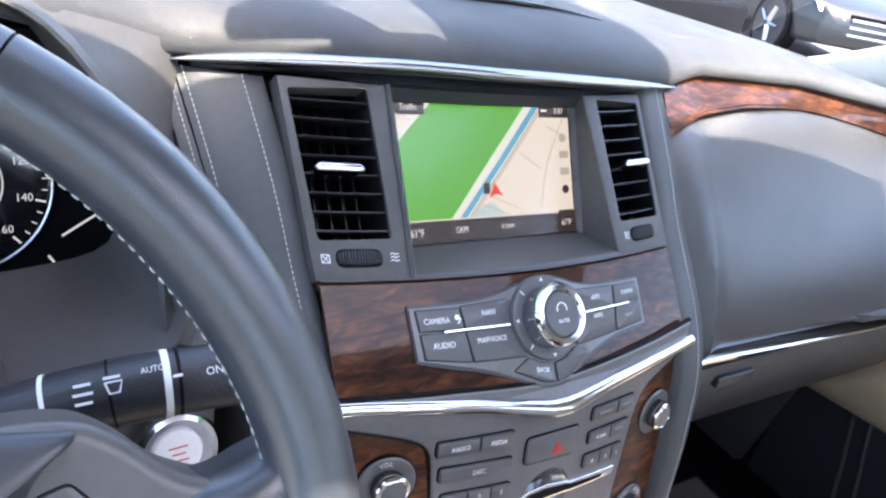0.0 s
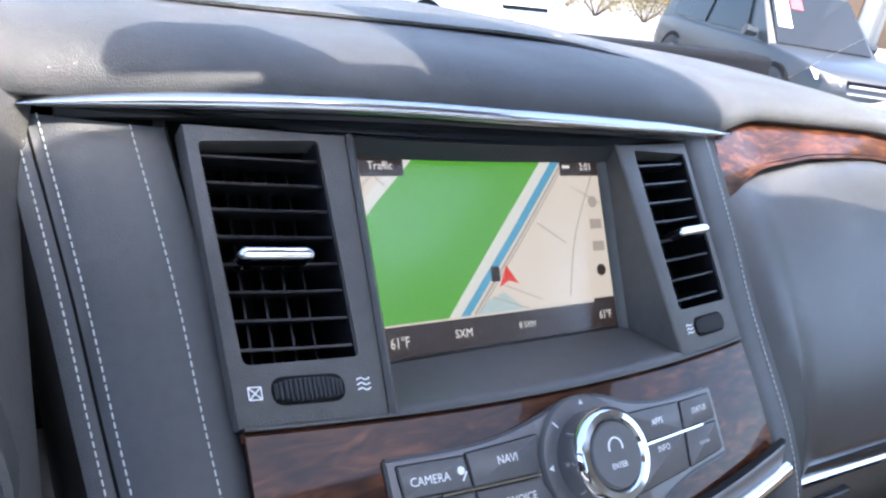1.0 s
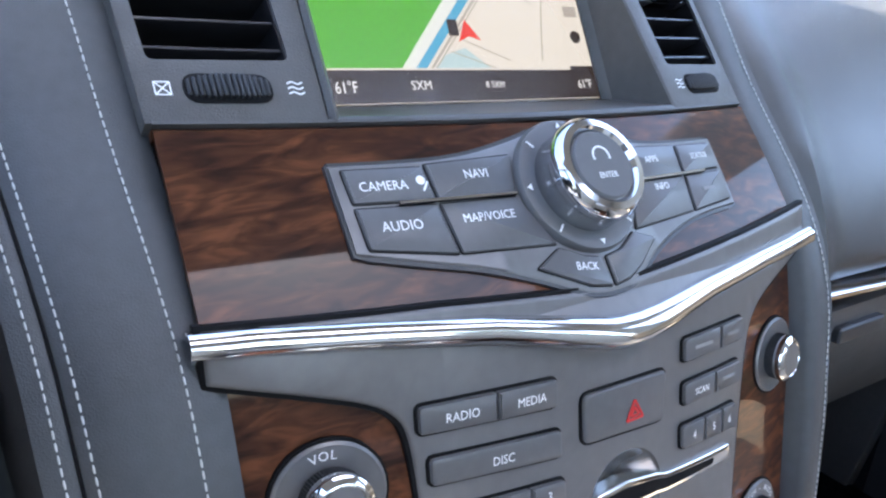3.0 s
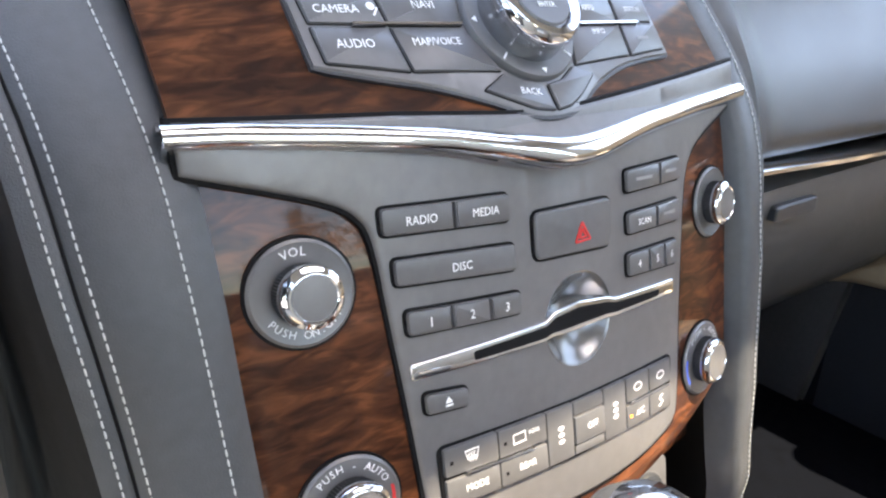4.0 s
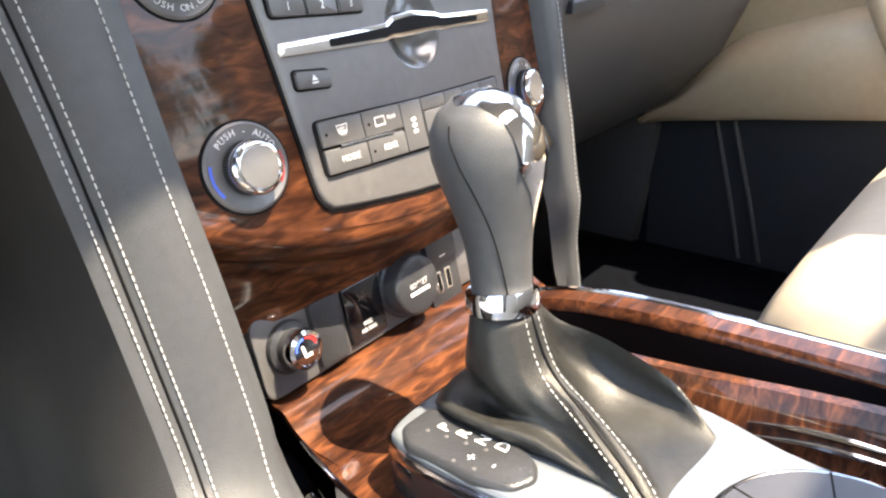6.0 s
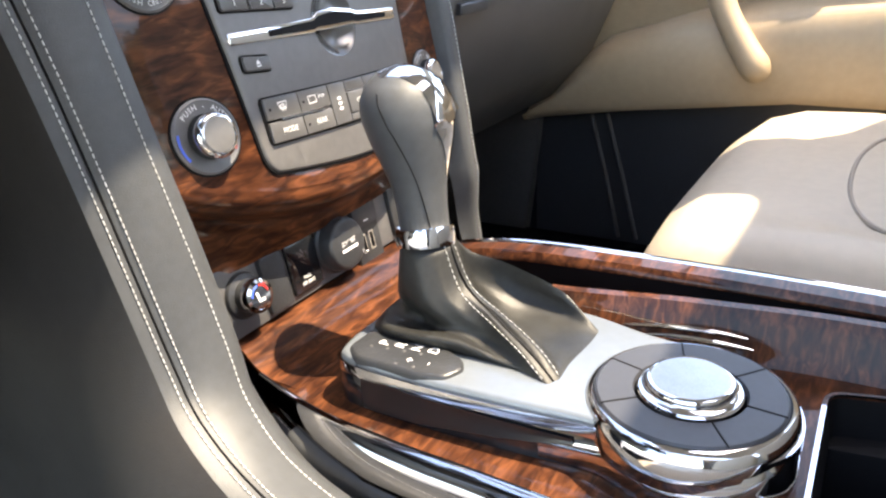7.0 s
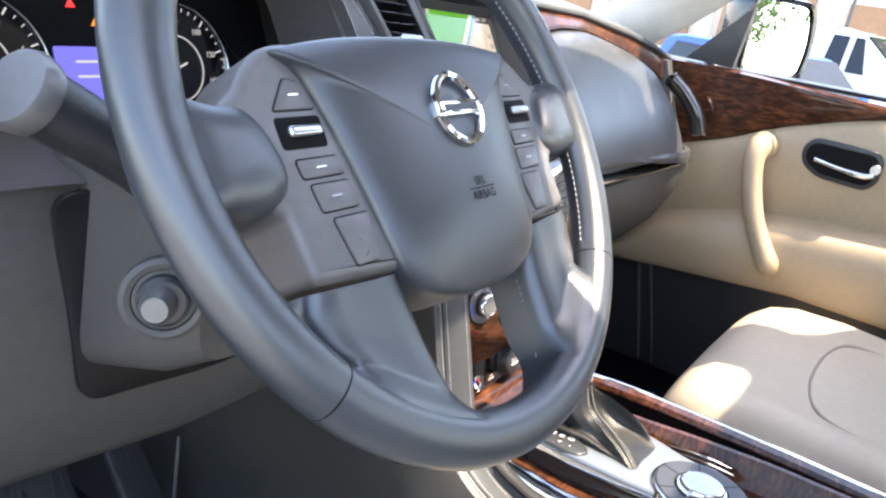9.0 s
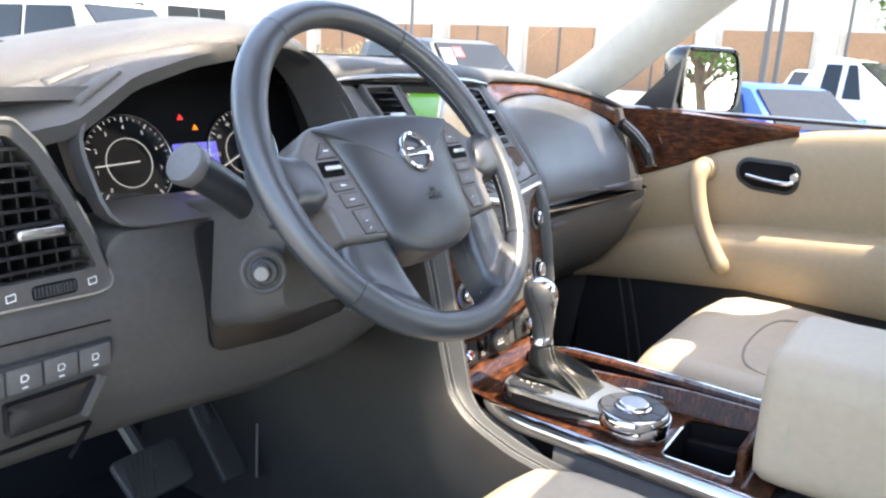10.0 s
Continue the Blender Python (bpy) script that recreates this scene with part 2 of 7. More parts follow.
def circle(x, v, rx, rv=None, n=32):
    rv = rx if rv is None else rv
    return [(x + rx * math.cos(2 * math.pi * k / n), v + rv * math.sin(2 * math.pi * k / n)) for k in range(n)]


def smooth_line(pts, per=6, closed=False):
    """Points along a Catmull-Rom curve through pts (tuples of any length)."""
    P = [np.array(p, float) for p in pts]
    n, out = len(P), []
    for i in range(n if closed else n - 1):
        a, b, c, d = (P[(i - 1) % n], P[i], P[(i + 1) % n], P[(i + 2) % n]) if closed else (P[max(i - 1, 0)], P[i], P[i + 1], P[min(i + 2, n - 1)])
        for k in range(per):
            t = k / per
            out.append(tuple(0.5 * (2 * b + (c - a) * t + (2 * a - 5 * b + 4 * c - d) * t * t + (3 * b - a - 3 * c + d) * t ** 3)))
    if not closed:
        out.append(tuple(P[-1]))
    return out


def rings_to(bm, rings, closed=True, cap0=False, cap1=False):
    vs = [[bm.verts.new(p) for p in r] for r in rings]
    for a, b in zip(vs, vs[1:]):
        n = len(a)
        for i in range(n if closed else n - 1):
            j = (i + 1) % n
            bm.faces.new((a[i], a[j], b[j], b[i]))
    if cap0:
        bm.faces.new(vs[0][::-1])
    if cap1:
        bm.faces.new(vs[-1])
    return vs


def slab(F, poly, d0, d1, b=0.6, steps=2, bm=None, holes=()):
    """A plate on the face F from depth d0 to d1 with its front edge rounded by b, and openings through its front."""
    bm = bm or bmesh.new()
    if area(poly) < 0:
        poly = poly[::-1]
    rings = [[F(*p, d0) for p in poly]]
    b = min(b, abs(d1 - d0))
    for k in range(steps + 1):
        t = k / steps * math.pi / 2
        o = offset(poly, b * (1 - math.cos(t))) if k else poly
        rings.append([F(*p, d1 - b + b * math.sin(t)) for p in o])
    vs = rings_to(bm, rings, True, not holes, not holes)
    if holes:
        edges = [bm.edges.get((vs[-1][i - 1], vs[-1][i])) for i in range(len(vs[-1]))]
        for h in holes:
            hv = [bm.verts.new(F(*p, d1)) for p in h]
            edges += [bm.edges.new((hv[i - 1], hv[i])) for i in range(len(hv))]
            lv = [bm.verts.new(F(*p, d0)) for p in h]
            for i in range(len(hv)):
                bm.faces.new((hv[i - 1], hv[i], lv[i], lv[i - 1]))
        bmesh.ops.triangle_fill(bm, use_beauty=True, use_dissolve=False, edges=edges)
    return bm


def bowed_slab(F, poly, d0, d1, b=0.6, steps=2, holes=(), step=9):
    """A slab that follows the bow of the face F all over."""
    G = copy_plane(F)
    bm = slab(G, poly, d0, d1, b, steps, holes=holes)
    for x in np.arange(-180, 181, step):
        bmesh.ops.bisect_plane(bm, geom=bm.verts[:] + bm.edges[:] + bm.faces[:], plane_co=G(float(x), 0, 0), plane_no=G.u)
    for p in bm.verts:
        p.co.y += F.bow * (p.co - G.o).dot(G.u) ** 2
    return bm


def copy_plane(F):
    """The same face without its bow."""
    G = Plane(0, 0, 0, 0)
    G.o, G.u, G.v, G.n = F.o, F.u, F.v, F.n
    return G


def lathe(F, x, v, profile, n=40, bm=None):
    """A turned body on the face F at (x, v). profile: (radius, depth) from the base up; ends close on themselves."""
    bm = bm or bmesh.new()
    rings = [[F(x + r * math.cos(2 * math.pi * k / n), v + r * math.sin(2 * math.pi * k / n), d) for k in range(n)] for r, d in profile]
    rings_to(bm, rings, True, profile[0][0] > 0.01, profile[-1][0] > 0.01)
    return bm


def holed(F, outer, holes, d0, d1, bm=None):
    """A plate with openings through it."""
    bm = bm or bmesh.new()
    for d in (d1, d0):
        edges = []
        for loop in (outer, *holes):
            vs = [bm.verts.new(F(*p, d)) for p in loop]
            edges += [bm.edges.new((vs[i - 1], vs[i])) for i in range(len(vs))]
        bmesh.ops.triangle_fill(bm, use_beauty=True, use_dissolve=False, edges=edges)
    for loop in (outer, *holes):
        rings_to(bm, [[F(*p, d0) for p in loop], [F(*p, d1) for p in loop]])
    return bm


def sheet(rows, t=0.004, flip=False, bm=None):
    """A skin through rows of points, with thickness t behind it."""
    bm = bm or bmesh.new()
    R = [[Vector(p) for p in r] for r in rows]
    n, m = len(R), len(R[0])
    back = []
    for i in range(n):
        row = []
        for j in range(m):
            a = R[min(i + 1, n - 1)][j] - R[max(i - 1, 0)][j]
            b = R[i][min(j + 1, m - 1)] - R[i][max(j - 1, 0)]
            nn = a.cross(b)
            nn = nn.normalized() if nn.length > 1e-12 else Vector((0, 0, 1))
            row.append(R[i][j] + nn * (t if flip else -t))
        back.append(row)
    f = [[bm.verts.new(p) for p in r] for r in R]
    k = [[bm.verts.new(p) for p in r] for r in back]
    for i in range(n - 1):
        for j in range(m - 1):
            bm.faces.new((f[i][j], f[i + 1][j], f[i + 1][j + 1], f[i][j + 1]))
            bm.faces.new((k[i][j], k[i][j + 1], k[i + 1][j + 1], k[i + 1][j]))
    for i in range(n - 1):
        for j in (0, m - 1):
            bm.faces.new((f[i][j], f[i + 1][j], k[i + 1][j], k[i][j]))
    for j in range(m - 1):
        for i in (0, n - 1):
            bm.faces.new((f[i][j], f[i][j + 1], k[i][j + 1], k[i][j]))
    return bm


def tube(path, radius, n=10, bm=None, flat=1.0, up=None, cap=True):
    """A round or flattened rod along a path. radius: one, or one for each point."""
    bm = bm or bmesh.new()
    P = [Vector(p) for p in path]
    side, rings = None, []
    for i, p in enumerate(P):
        t = (P[min(i + 1, len(P) - 1)] - P[max(i - 1, 0)]).normalized()
        if side is None:
            ref = Vector(up) if up else (Vector((0, 0, 1)) if abs(t.z) < 0.9 else Vector((1, 0, 0)))
            side = t.cross(ref).normalized()
        side = (side - t * side.dot(t)).normalized()
        w = side.cross(t)
        r = radius[i] if isinstance(radius, (list, tuple)) else radius
        rings.append([p + side * r * math.cos(2 * math.pi * k / n) + w * r * flat * math.sin(2 * math.pi * k / n) for k in range(n)])
    rings_to(bm, rings, True, cap, cap)
    return bm


def strip(F, line, w, d0, d1, bm=None):
    """A raised band of width w along a line on the face F."""
    bm = bm or bmesh.new()
    L, n = [Vector(p) for p in line], len(line)
    rows = []
    for i in range(n):
        t = (L[min(i + 1, n - 1)] - L[max(i - 1, 0)]).normalized()
        s = Vector((-t.y, t.x)) * w / 2
        rows.append([F(*(L[i] - s), d0), F(*(L[i] - s), d1), F(*(L[i] + s), d1), F(*(L[i] + s), d0)])
    rings_to(bm, rows, True, True, True)
    return bm


def bulk(x0, y0, z0, x1, y1, z1, b=0.005, bm=None):
    """A block with rounded upright edges and top."""
    F = Plane(0, 0, 0, -90)
    F.v, F.n = Vector((0, 1, 0)), Vector((0, 0, 1))
    return slab(F, rect(x0 * 1e3, y0 * 1e3, x1 * 1e3, y1 * 1e3, b * 1e3), z0 * 1e3, z1 * 1e3, b * 1e3, 3, bm)


def words(name, text, F, x, v, size, mat, parent, d=0.3, align="CENTER", turn=0.0, squeeze=0.92):
    """Printed letters on the face F. size: cap height in millimetres."""
    cu = bpy.data.curves.new(name, "FONT")
    cu.body, cu.align_x, cu.align_y = text, align, "CENTER"
    cu.size, cu.extrude, cu.resolution_u = size / 0.7, 0.04, 2
    tmp = bpy.data.objects.new(name, cu)
    me = bpy.data.meshes.new_from_object(tmp)
    bpy.data.objects.remove(tmp)
    ca, sa = math.cos(radians(turn)), math.sin(radians(turn))
    for q in me.vertices:
        a, c = q.co.x * squeeze, q.co.y
        q.co = F(x + a * ca - c * sa, v + a * sa + c * ca, d + q.co.z)
    me.materials.clear()
    return part(name, me, mat, parent)


def lerp(table, x):
    """Smoothly interpolated columns of a table at x."""
    T = np.array(table, float)
    return [float(np.interp(x, T[:, 0], T[:, k])) for k in range(1, T.shape[1])]


def stitches(name, line, parent, length=0.0026, gap=0.0011, r=0.00040, lift=(0, 0, 0)):
    """A row of short threads along a line in the world."""
    P = [Vector(p) + Vector(lift) for p in line]
    cum = [0.0]
    for a, b in zip(P, P[1:]):
        cum.append(cum[-1] + (b - a).length)

    def at(s):
        s = min(max(s, 0), cum[-1])
        for i in range(len(P) - 1):
            if s <= cum[i + 1]:
                f = (s - cum[i]) / max(cum[i + 1] - cum[i], 1e-9)
                return P[i].lerp(P[i + 1], f)
        return P[-1]
    bm, s = bmesh.new(), 0.0
    while s + length < cum[-1]:
        tube([at(s), at(s + length * 0.5), at(s + length)], [r * 0.7, r, r * 0.7], 5, bm)
        s += length + gap
    return part(name, bm, THREAD, parent, "pale stitching")


def arc_words(name, text, F, x, v, r, mid, size, mat, parent, d=0.3, inside=False, pitch=1.05):
    """Letters set round a circle, centred on the angle mid (degrees, 90 is up). inside: read from the centre, along the bottom."""
    bm = bmesh.new()
    step = math.degrees(size * pitch / r)
    for i, ch in enumerate(text):
        k = (i - (len(text) - 1) / 2) * step
        ang = mid + k if inside else mid - k
        if ch == " ":
            continue
        cu = bpy.data.curves.new("letter", "FONT")
        cu.body, cu.align_x, cu.align_y, cu.size, cu.extrude, cu.resolution_u = ch, "CENTER", "CENTER", size / 0.7, 0.04, 2
        tmp = bpy.data.objects.new("letter", cu)
        me = bpy.data.meshes.new_from_object(tmp)
        bpy.data.objects.remove(tmp)
        t = radians(ang + (90 if inside else -90))
        cx, cv = x + r * math.cos(radians(ang)), v + r * math.sin(radians(ang))
        for q in me.vertices:
            a, c = q.co.x, q.co.y
            q.co = F(cx + a * math.cos(t) - c * math.sin(t), cv + a * math.sin(t) + c * math.cos(t), d + q.co.z)
        bm.from_mesh(me)
    return part(name, bm, mat, parent, smooth=False)


def bar(name, F, x, v, w, h, mat, parent, d=0.3, turn=0.0):
    """A plain printed bar."""
    t = radians(turn)
    c = [(-w / 2, -h / 2), (w / 2, -h / 2), (w / 2, h / 2), (-w / 2, h / 2)]
    return part(name, slab(F, [(x + a * math.cos(t) - b * math.sin(t), v + a * math.sin(t) + b * math.cos(t)) for a, b in c], d - 0.1, d + 0.08, 0.02, 1), mat, parent, smooth=False)


def flip_ccw(p):
    return p if area(p) > 0 else p[::-1]


# ==== cabin shell ====
FA = Plane(0, -0.0929, 1.3678, 41.7, bow=0.516, turn=2.4, lean=2.1)     # upper face of the centre stack
FC = Plane(0, -0.1809, 1.1355, 11.1, bow=0.58, turn=1.4)               # radio face
FS = Plane(0, -0.1597, 1.039, 10, turn=1.0)                # socket face
FM = Plane(0.002, -0.0155, 1.4150, 30.9, turn=2.0, lean=1.6)              # map screen
FW = Plane(-0.428, -0.280, 1.410, 35)           # steering wheel
FLAT = Plane(0, 0, 0, -90)                      # level faces: x, y in millimetres, d = height
FLAT.v, FLAT.n = Vector((0, 1, 0)), Vector((0, 0, 1))


def build_ground():
    bm = bmesh.new()
    bmesh.ops.create_grid(bm, x_segments=40, y_segments=40, size=400)
    bmesh.ops.translate(bm, verts=bm.verts, vec=(0, 0, GROUND))
    tagged(part("ground", bm, ASPHALT), "sunlit pale grey asphalt of a car lot", "ground", kind="structure")


def build_shell():
    # floor pan with the raised tunnel closed by the console
    tagged(part("floor", bulk(-0.86, -1.6, 0.66, 0.90, 0.55, 0.70, 0.01), CARPET), "dark carpeted car floor", "floor", kind="structure")
    # sheet laid over the carpet to darken the footwell as shade would
    tagged(part("footwell_shade_sheet", bulk(0.10, -0.50, 0.695, 0.878, 0.495, 0.706, 0.004), FOOTSHADE), "near-black sheet standing for shade on the passenger footwell floor", "floor", kind="structure")
    tagged(part("firewall", bulk(-0.86, 0.50, 0.66, 0.93, 0.56, 1.47, 0.01), CARPET), "dark lined bulkhead under the dashboard", "wall", kind="structure")
    tagged(part("footwell_side", bulk(0.893, 0.02, 0.66, 0.93, 0.56, 1.385, 0.01), NAVY), "lined side of the passenger footwell with shade in its colour", "wall", kind="structure")
    tagged(part("sill_driver", bulk(-0.945, -1.9, 0.35, -0.862, 0.56, 0.765, 0.02), HARD), "dark door sill on the driver side", "sill", kind="structure")
    rows = [[(-0.203, y, 1.22), (-0.209, y, 1.08), (-0.222, y, 0.93), (-0.252, y, 0.80), (-0.275, y, 0.69)] for y in np.linspace(-0.11, 0.50, 12)]
    tagged(part("tunnel_side", sheet(rows, 0.004), SIDE), "dark lined side of the console tunnel, deepened for shade", "wall", kind="structure")
    # added wall out of view, keeps low side light off the console
    tagged(part("light_block_driver", bulk(-0.990, -1.9, 0.30, -0.950, 0.56, 0.93, 0.02), HARD), "unseen dark wall added to block light at the driver doorway", "wall", kind="structure")
    # added full-height panel out of view, cuts side light from behind the driver
    tagged(part("light_block_rear", bulk(-0.915, -1.9, 0.30, -0.868, -0.88, 1.80, 0.02), HARD), "unseen dark panel added behind the driver to block side light", "wall", kind="structure")
    # roof skin with the open sunroof, curved front edge
    xs = np.linspace(-0.66, 0.70, 35)
    bm = bmesh.new()
    front = [(x * 1e3, (HEADER - (0.70 if x < 0 else 0.17) * x * x) * 1e3) for x in xs]
    outer = front + [(700, -1900), (-660, -1900)]
    outer = outer[::-1] if area(outer) < 0 else outer
    hole = rect(*SUNROOF, 40, 6)
    holed(FLAT, outer, [hole], 1890, 1930, bm)
    tagged(part("roof", bm, HEADLINER, smooth=False), "pale cloth headliner with an open sunroof", "ceiling", kind="structure")
    # passenger pillar between windscreen and door glass
    a = [Vector(p) for p in smooth_line([(0.93, 0.42, 1.33), (0.88, 0.13, 1.46), (0.815, -0.042, 1.575), (0.755, -0.210, 1.69), (0.705, -0.46, 1.86)], 5)]
    bm = bmesh.new()
    rings = []
    for i, p in enumerate(a):
        f = i / (len(a) - 1)
        w = 0.055 - 0.012 * f
        sec = [(-0.045, -0.02), (-0.055, 0.0), (-0.045, 0.02), (0.0, 0.035), (0.05, 0.02), (0.055, -0.01), (0.03, -0.03), (-0.01, -0.035)]
        rings.append([p + Vector((u * w / 0.055 * 0.9, v * 1.8, -u * 0.2 + v * 0.9)) for u, v in sec])
    rings_to(bm, rings, True, True, True)
    tagged(part("pillar_passenger", bm, PILLAR), "pale grey windscreen pillar trim", "pillar", kind="structure")
    a = [Vector(p) for p in smooth_line([(-0.95, 0.42, 1.33), (-0.90, 0.13, 1.46), (-0.82, -0.02, 1.575), (-0.74, -0.16, 1.68), (-0.68, -0.40, 1.85)], 5)]
    tagged(part("pillar_driver", tube(a, 0.035, 10), PILLAR), "pale grey windscreen pillar trim", "pillar", kind="structure")
    # passenger side rail, centre pillar; unseen blockers at the header shape the dash shadows
    tagged(part("side_rail", sheet([[(0.69, y, 1.905), (0.73, y, 1.885), (0.765, y, 1.85), (0.785, y, 1.82)] for y in np.linspace(-0.30, -1.9, 12)], 0.03), HEADLINER), "pale rail over the passenger door", "trim", kind="structure")
    tagged(part("pillar_centre", sheet([[(0.775, y, 1.84), (0.86, y, 1.60), (0.93, y, 1.39)] for y in (-0.74, -0.86, -1.02)], 0.04), HEADLINER), "pale centre pillar", "pillar", kind="structure")
    # unseen slab, sized to shade the middle and right of the pad
    tagged(part("visor", bulk(0.042, HEADER - 0.01, 1.862, 0.30, 0.02, 1.888, 0.006), HEADLINER), "unseen pale visor slab added to shade the dash pad", "visor", kind="structure")
    # unseen slab, placed to keep sun off the hood at the left
    tagged(part("visor", bulk(-0.64, -0.46, 1.862, -0.385, -0.190, 1.886, 0.006), HEADLINER), "unseen pale visor slab added to shade the instrument hood", "visor", kind="structure")
    # unseen block and plate, outlined from the shadow they throw on the pad
    bm = bulk(-0.045, HEADER - 0.02, 1.80, 0.040, -0.136, 1.89, 0.006)
    slab(FLAT, rounded(flip_ccw([(-130, -104), (-124, -82), (-106, -66), (-56, -60), (-22, -102), (-50, -108)]), 6, 3), 1795, 1808, 2, 2, bm)
    tube([(-0.05, -0.10, 1.803), (-0.02, -0.145, 1.83)], 0.008, 8, bm)
    tagged(part("dash_shadow_block", bm, HARD), "unseen dark blocker shaped to cast the dash shadow", "mirror", kind="structure")
    # back and passenger side beyond the view
    tagged(part("wall_rear", bulk(-0.86, -1.95, 0.66, 0.93, -1.90, 1.35, 0.01), HEADLINER), "pale rear lining under the back window", "wall", kind="structure")


HEADER = -0.165
GROUND = 0.0
SUNROOF = (-200, -775, 580, -472)


EDGE = [(-0.86, 0.06, 1.40, 1.44, 1.44), (-0.69, 0.0, 1.472, 1.50, 1.47), (-0.60, -0.015, 1.500, 1.525, 1.48), (-0.50, -0.03, 1.519, 1.545, 1.49), (-0.43, -0.035, 1.527, 1.555, 1.50), (-0.35, -0.035, 1.525, 1.553, 1.50), (-0.31, -0.025, 1.512, 1.54, 1.50), (-0.27, 0.0, 1.496, 1.526, 1.50), (-0.23, 0.026, 1.484, 1.514, 1.495), (-0.12, 0.010, 1.4895, 1.512, 1.495), (0, 0.001, 1.4885, 1.512, 1.495), (0.12, 0.010, 1.4835, 1.510, 1.495), (0.222, 0.028, 1.4745, 1.502, 1.488), (0.28, 0.050, 1.478, 1.498, 1.485), (0.45, 0.045, 1.472, 1.49, 1.475), (0.65, 0.035, 1.448, 1.465, 1.45), (0.80, 0.03, 1.425, 1.44, 1.43), (0.93, 0.03, 1.400, 1.415, 1.41)]
BAR = [(-0.24, 1.4765), (-0.18, 1.4810), (-0.12, 1.4838), (-0.05, 1.4842), (0.02, 1.4825), (0.12, 1.4765), (0.24, 1.4665)]
HOOD = [(-0.82, 1.405), (-0.70, 1.438), (-0.66, 1.444), (-0.62, 1.466), (-0.583, 1.487), (-0.50, 1.510), (-0.44, 1.519)]


def build_dashboard():
    dash = thing("dashboard", (0, 0.2, 1.3), "dark grey padded dashboard with wood and chrome trim", "dashboard")
    # upper pad: front edge y, z; crown z at y=.12; base z at the windscreen
    edge = EDGE
    rows = []
    for x in np.linspace(-0.86, 0.93, 90):
        ey, ez, cz, bz = lerp(edge, x)
        c = [(ey + 0.02, ez - 0.012), (ey, ez - 0.006), (ey - 0.002, ez), (ey + 0.004, ez + (cz - ez) * 0.35), (ey + 0.02, ez + (cz - ez) * 0.68), (ey + 0.05, ez + (cz - ez) * 0.90), (0.12, cz), (0.25, (cz * 2 + bz) / 3 + 0.004), (0.40, (cz + bz * 2) / 3), (0.56, bz)]
        rows.append([(x, *p) for p in smooth_line(c, 3)])
    part("upper_pad", sheet(rows, 0.006), DASH, dash, "grained dark pad")
    # speaker grille and sensor slot on top
    part("top_vent", slab(FLAT, rect(-30, 72, 38, 89, 5), 1500, 1510.2, 1.0), GLOSS, dash, "small glossy black slot")
    rows = []
    for x in np.linspace(-0.21, 0.20, 30):
        rows.append([(x, y, 1.5150 - 0.0045 * ((y - 0.12) / 0.1) ** 2 - (0.012 * max(0, (x - 0.05) / 0.15) ** 2)) for y in np.linspace(0.105, 0.26, 8)])
    part("speaker_mesh", sheet(rows, 0.002), MESH, dash, "fine dark speaker mesh")
    # satin chrome bar over the stack, drawn out to a point at each end
    line = smooth_line([(x, lerp(edge, x)[0], lerp(BAR, x)[0]) for x in (-0.232, -0.18, -0.12, -0.06, 0.0, 0.06, 0.12, 0.18, 0.236)], 9)
    bm = bmesh.new()
    rings = []
    for x, y, z in line:
        h = max(0.16, 1 - (abs(x) / 0.238) ** 7)
        rings.append([Vector((x, y + 0.001 - 0.0105 * max(0.0, math.cos(a)) * (0.45 + 0.55 * h) + 0.006 * max(0.0, -math.cos(a)), z - 0.0004 + 0.0052 * h * math.sin(a))) for a in np.linspace(0, 2 * math.pi, 24, endpoint=False)])
    rings_to(bm, rings, True, True, True)
    part("chrome_bar", bm, BARMETAL, dash, "satin chrome bar", angle=80)
    # dark soffit under the bar, over vents and screen
    rows = []
    for x, y, z in smooth_line([(x, lerp(edge, x)[0], lerp(BAR, x)[0]) for x in (-0.215, -0.16, -0.10, -0.04, 0.04, 0.10, 0.16, 0.215)], 6):
        b = FA(x * 1e3, 131, -2)
        rows.append([(x, y + 0.004, z - 0.002), (x, y + 0.004, z - 0.0062), (x, y + 0.010, z - 0.012), (x, b.y + 0.004, b.z + 0.008), (x, b.y + 0.02, b.z + 0.004)])
    part("soffit", sheet(rows, 0.004), HARD, dash, "dark recess under the bar")
    # side of the hood between dials and stack
    ca = smooth_line([(-0.312, -0.020, 1.514), (-0.276, -0.040, 1.470), (-0.258, -0.068, 1.405), (-0.256, -0.092, 1.352)], 4)
    cb = smooth_line([(-0.224, 0.034, 1.482), (-0.234, 0.004, 1.440), (-0.236, -0.040, 1.390), (-0.236, -0.080, 1.335)], 4)
    part("hood_side", sheet([[a, (a[0] * 0.5 + b[0] * 0.5, a[1] * 0.5 + b[1] * 0.5 - 0.004, a[2] * 0.5 + b[2] * 0.5 + 0.002), b] for a, b in zip(ca, cb)], 0.004, flip=True), SOFT, dash, "dark hood side")
    rows = []
    for x in np.linspace(-0.82, -0.44, 24):
        ey, ez = lerp(edge, x)[:2]
        za = lerp(HOOD, x)[0]
        ya = -0.034 - (1.52 - za) * 0.42
        rows.append([(x, ya + 0.004, za - 0.012), (x, ya, za), (x, (ya + ey) / 2, (za + ez) / 2 + 0.003), (x, ey + 0.008, ez + 0.001)])
    part("hood_top", sheet(rows, 0.004, flip=True), SOFT, dash, "dark hood edge")
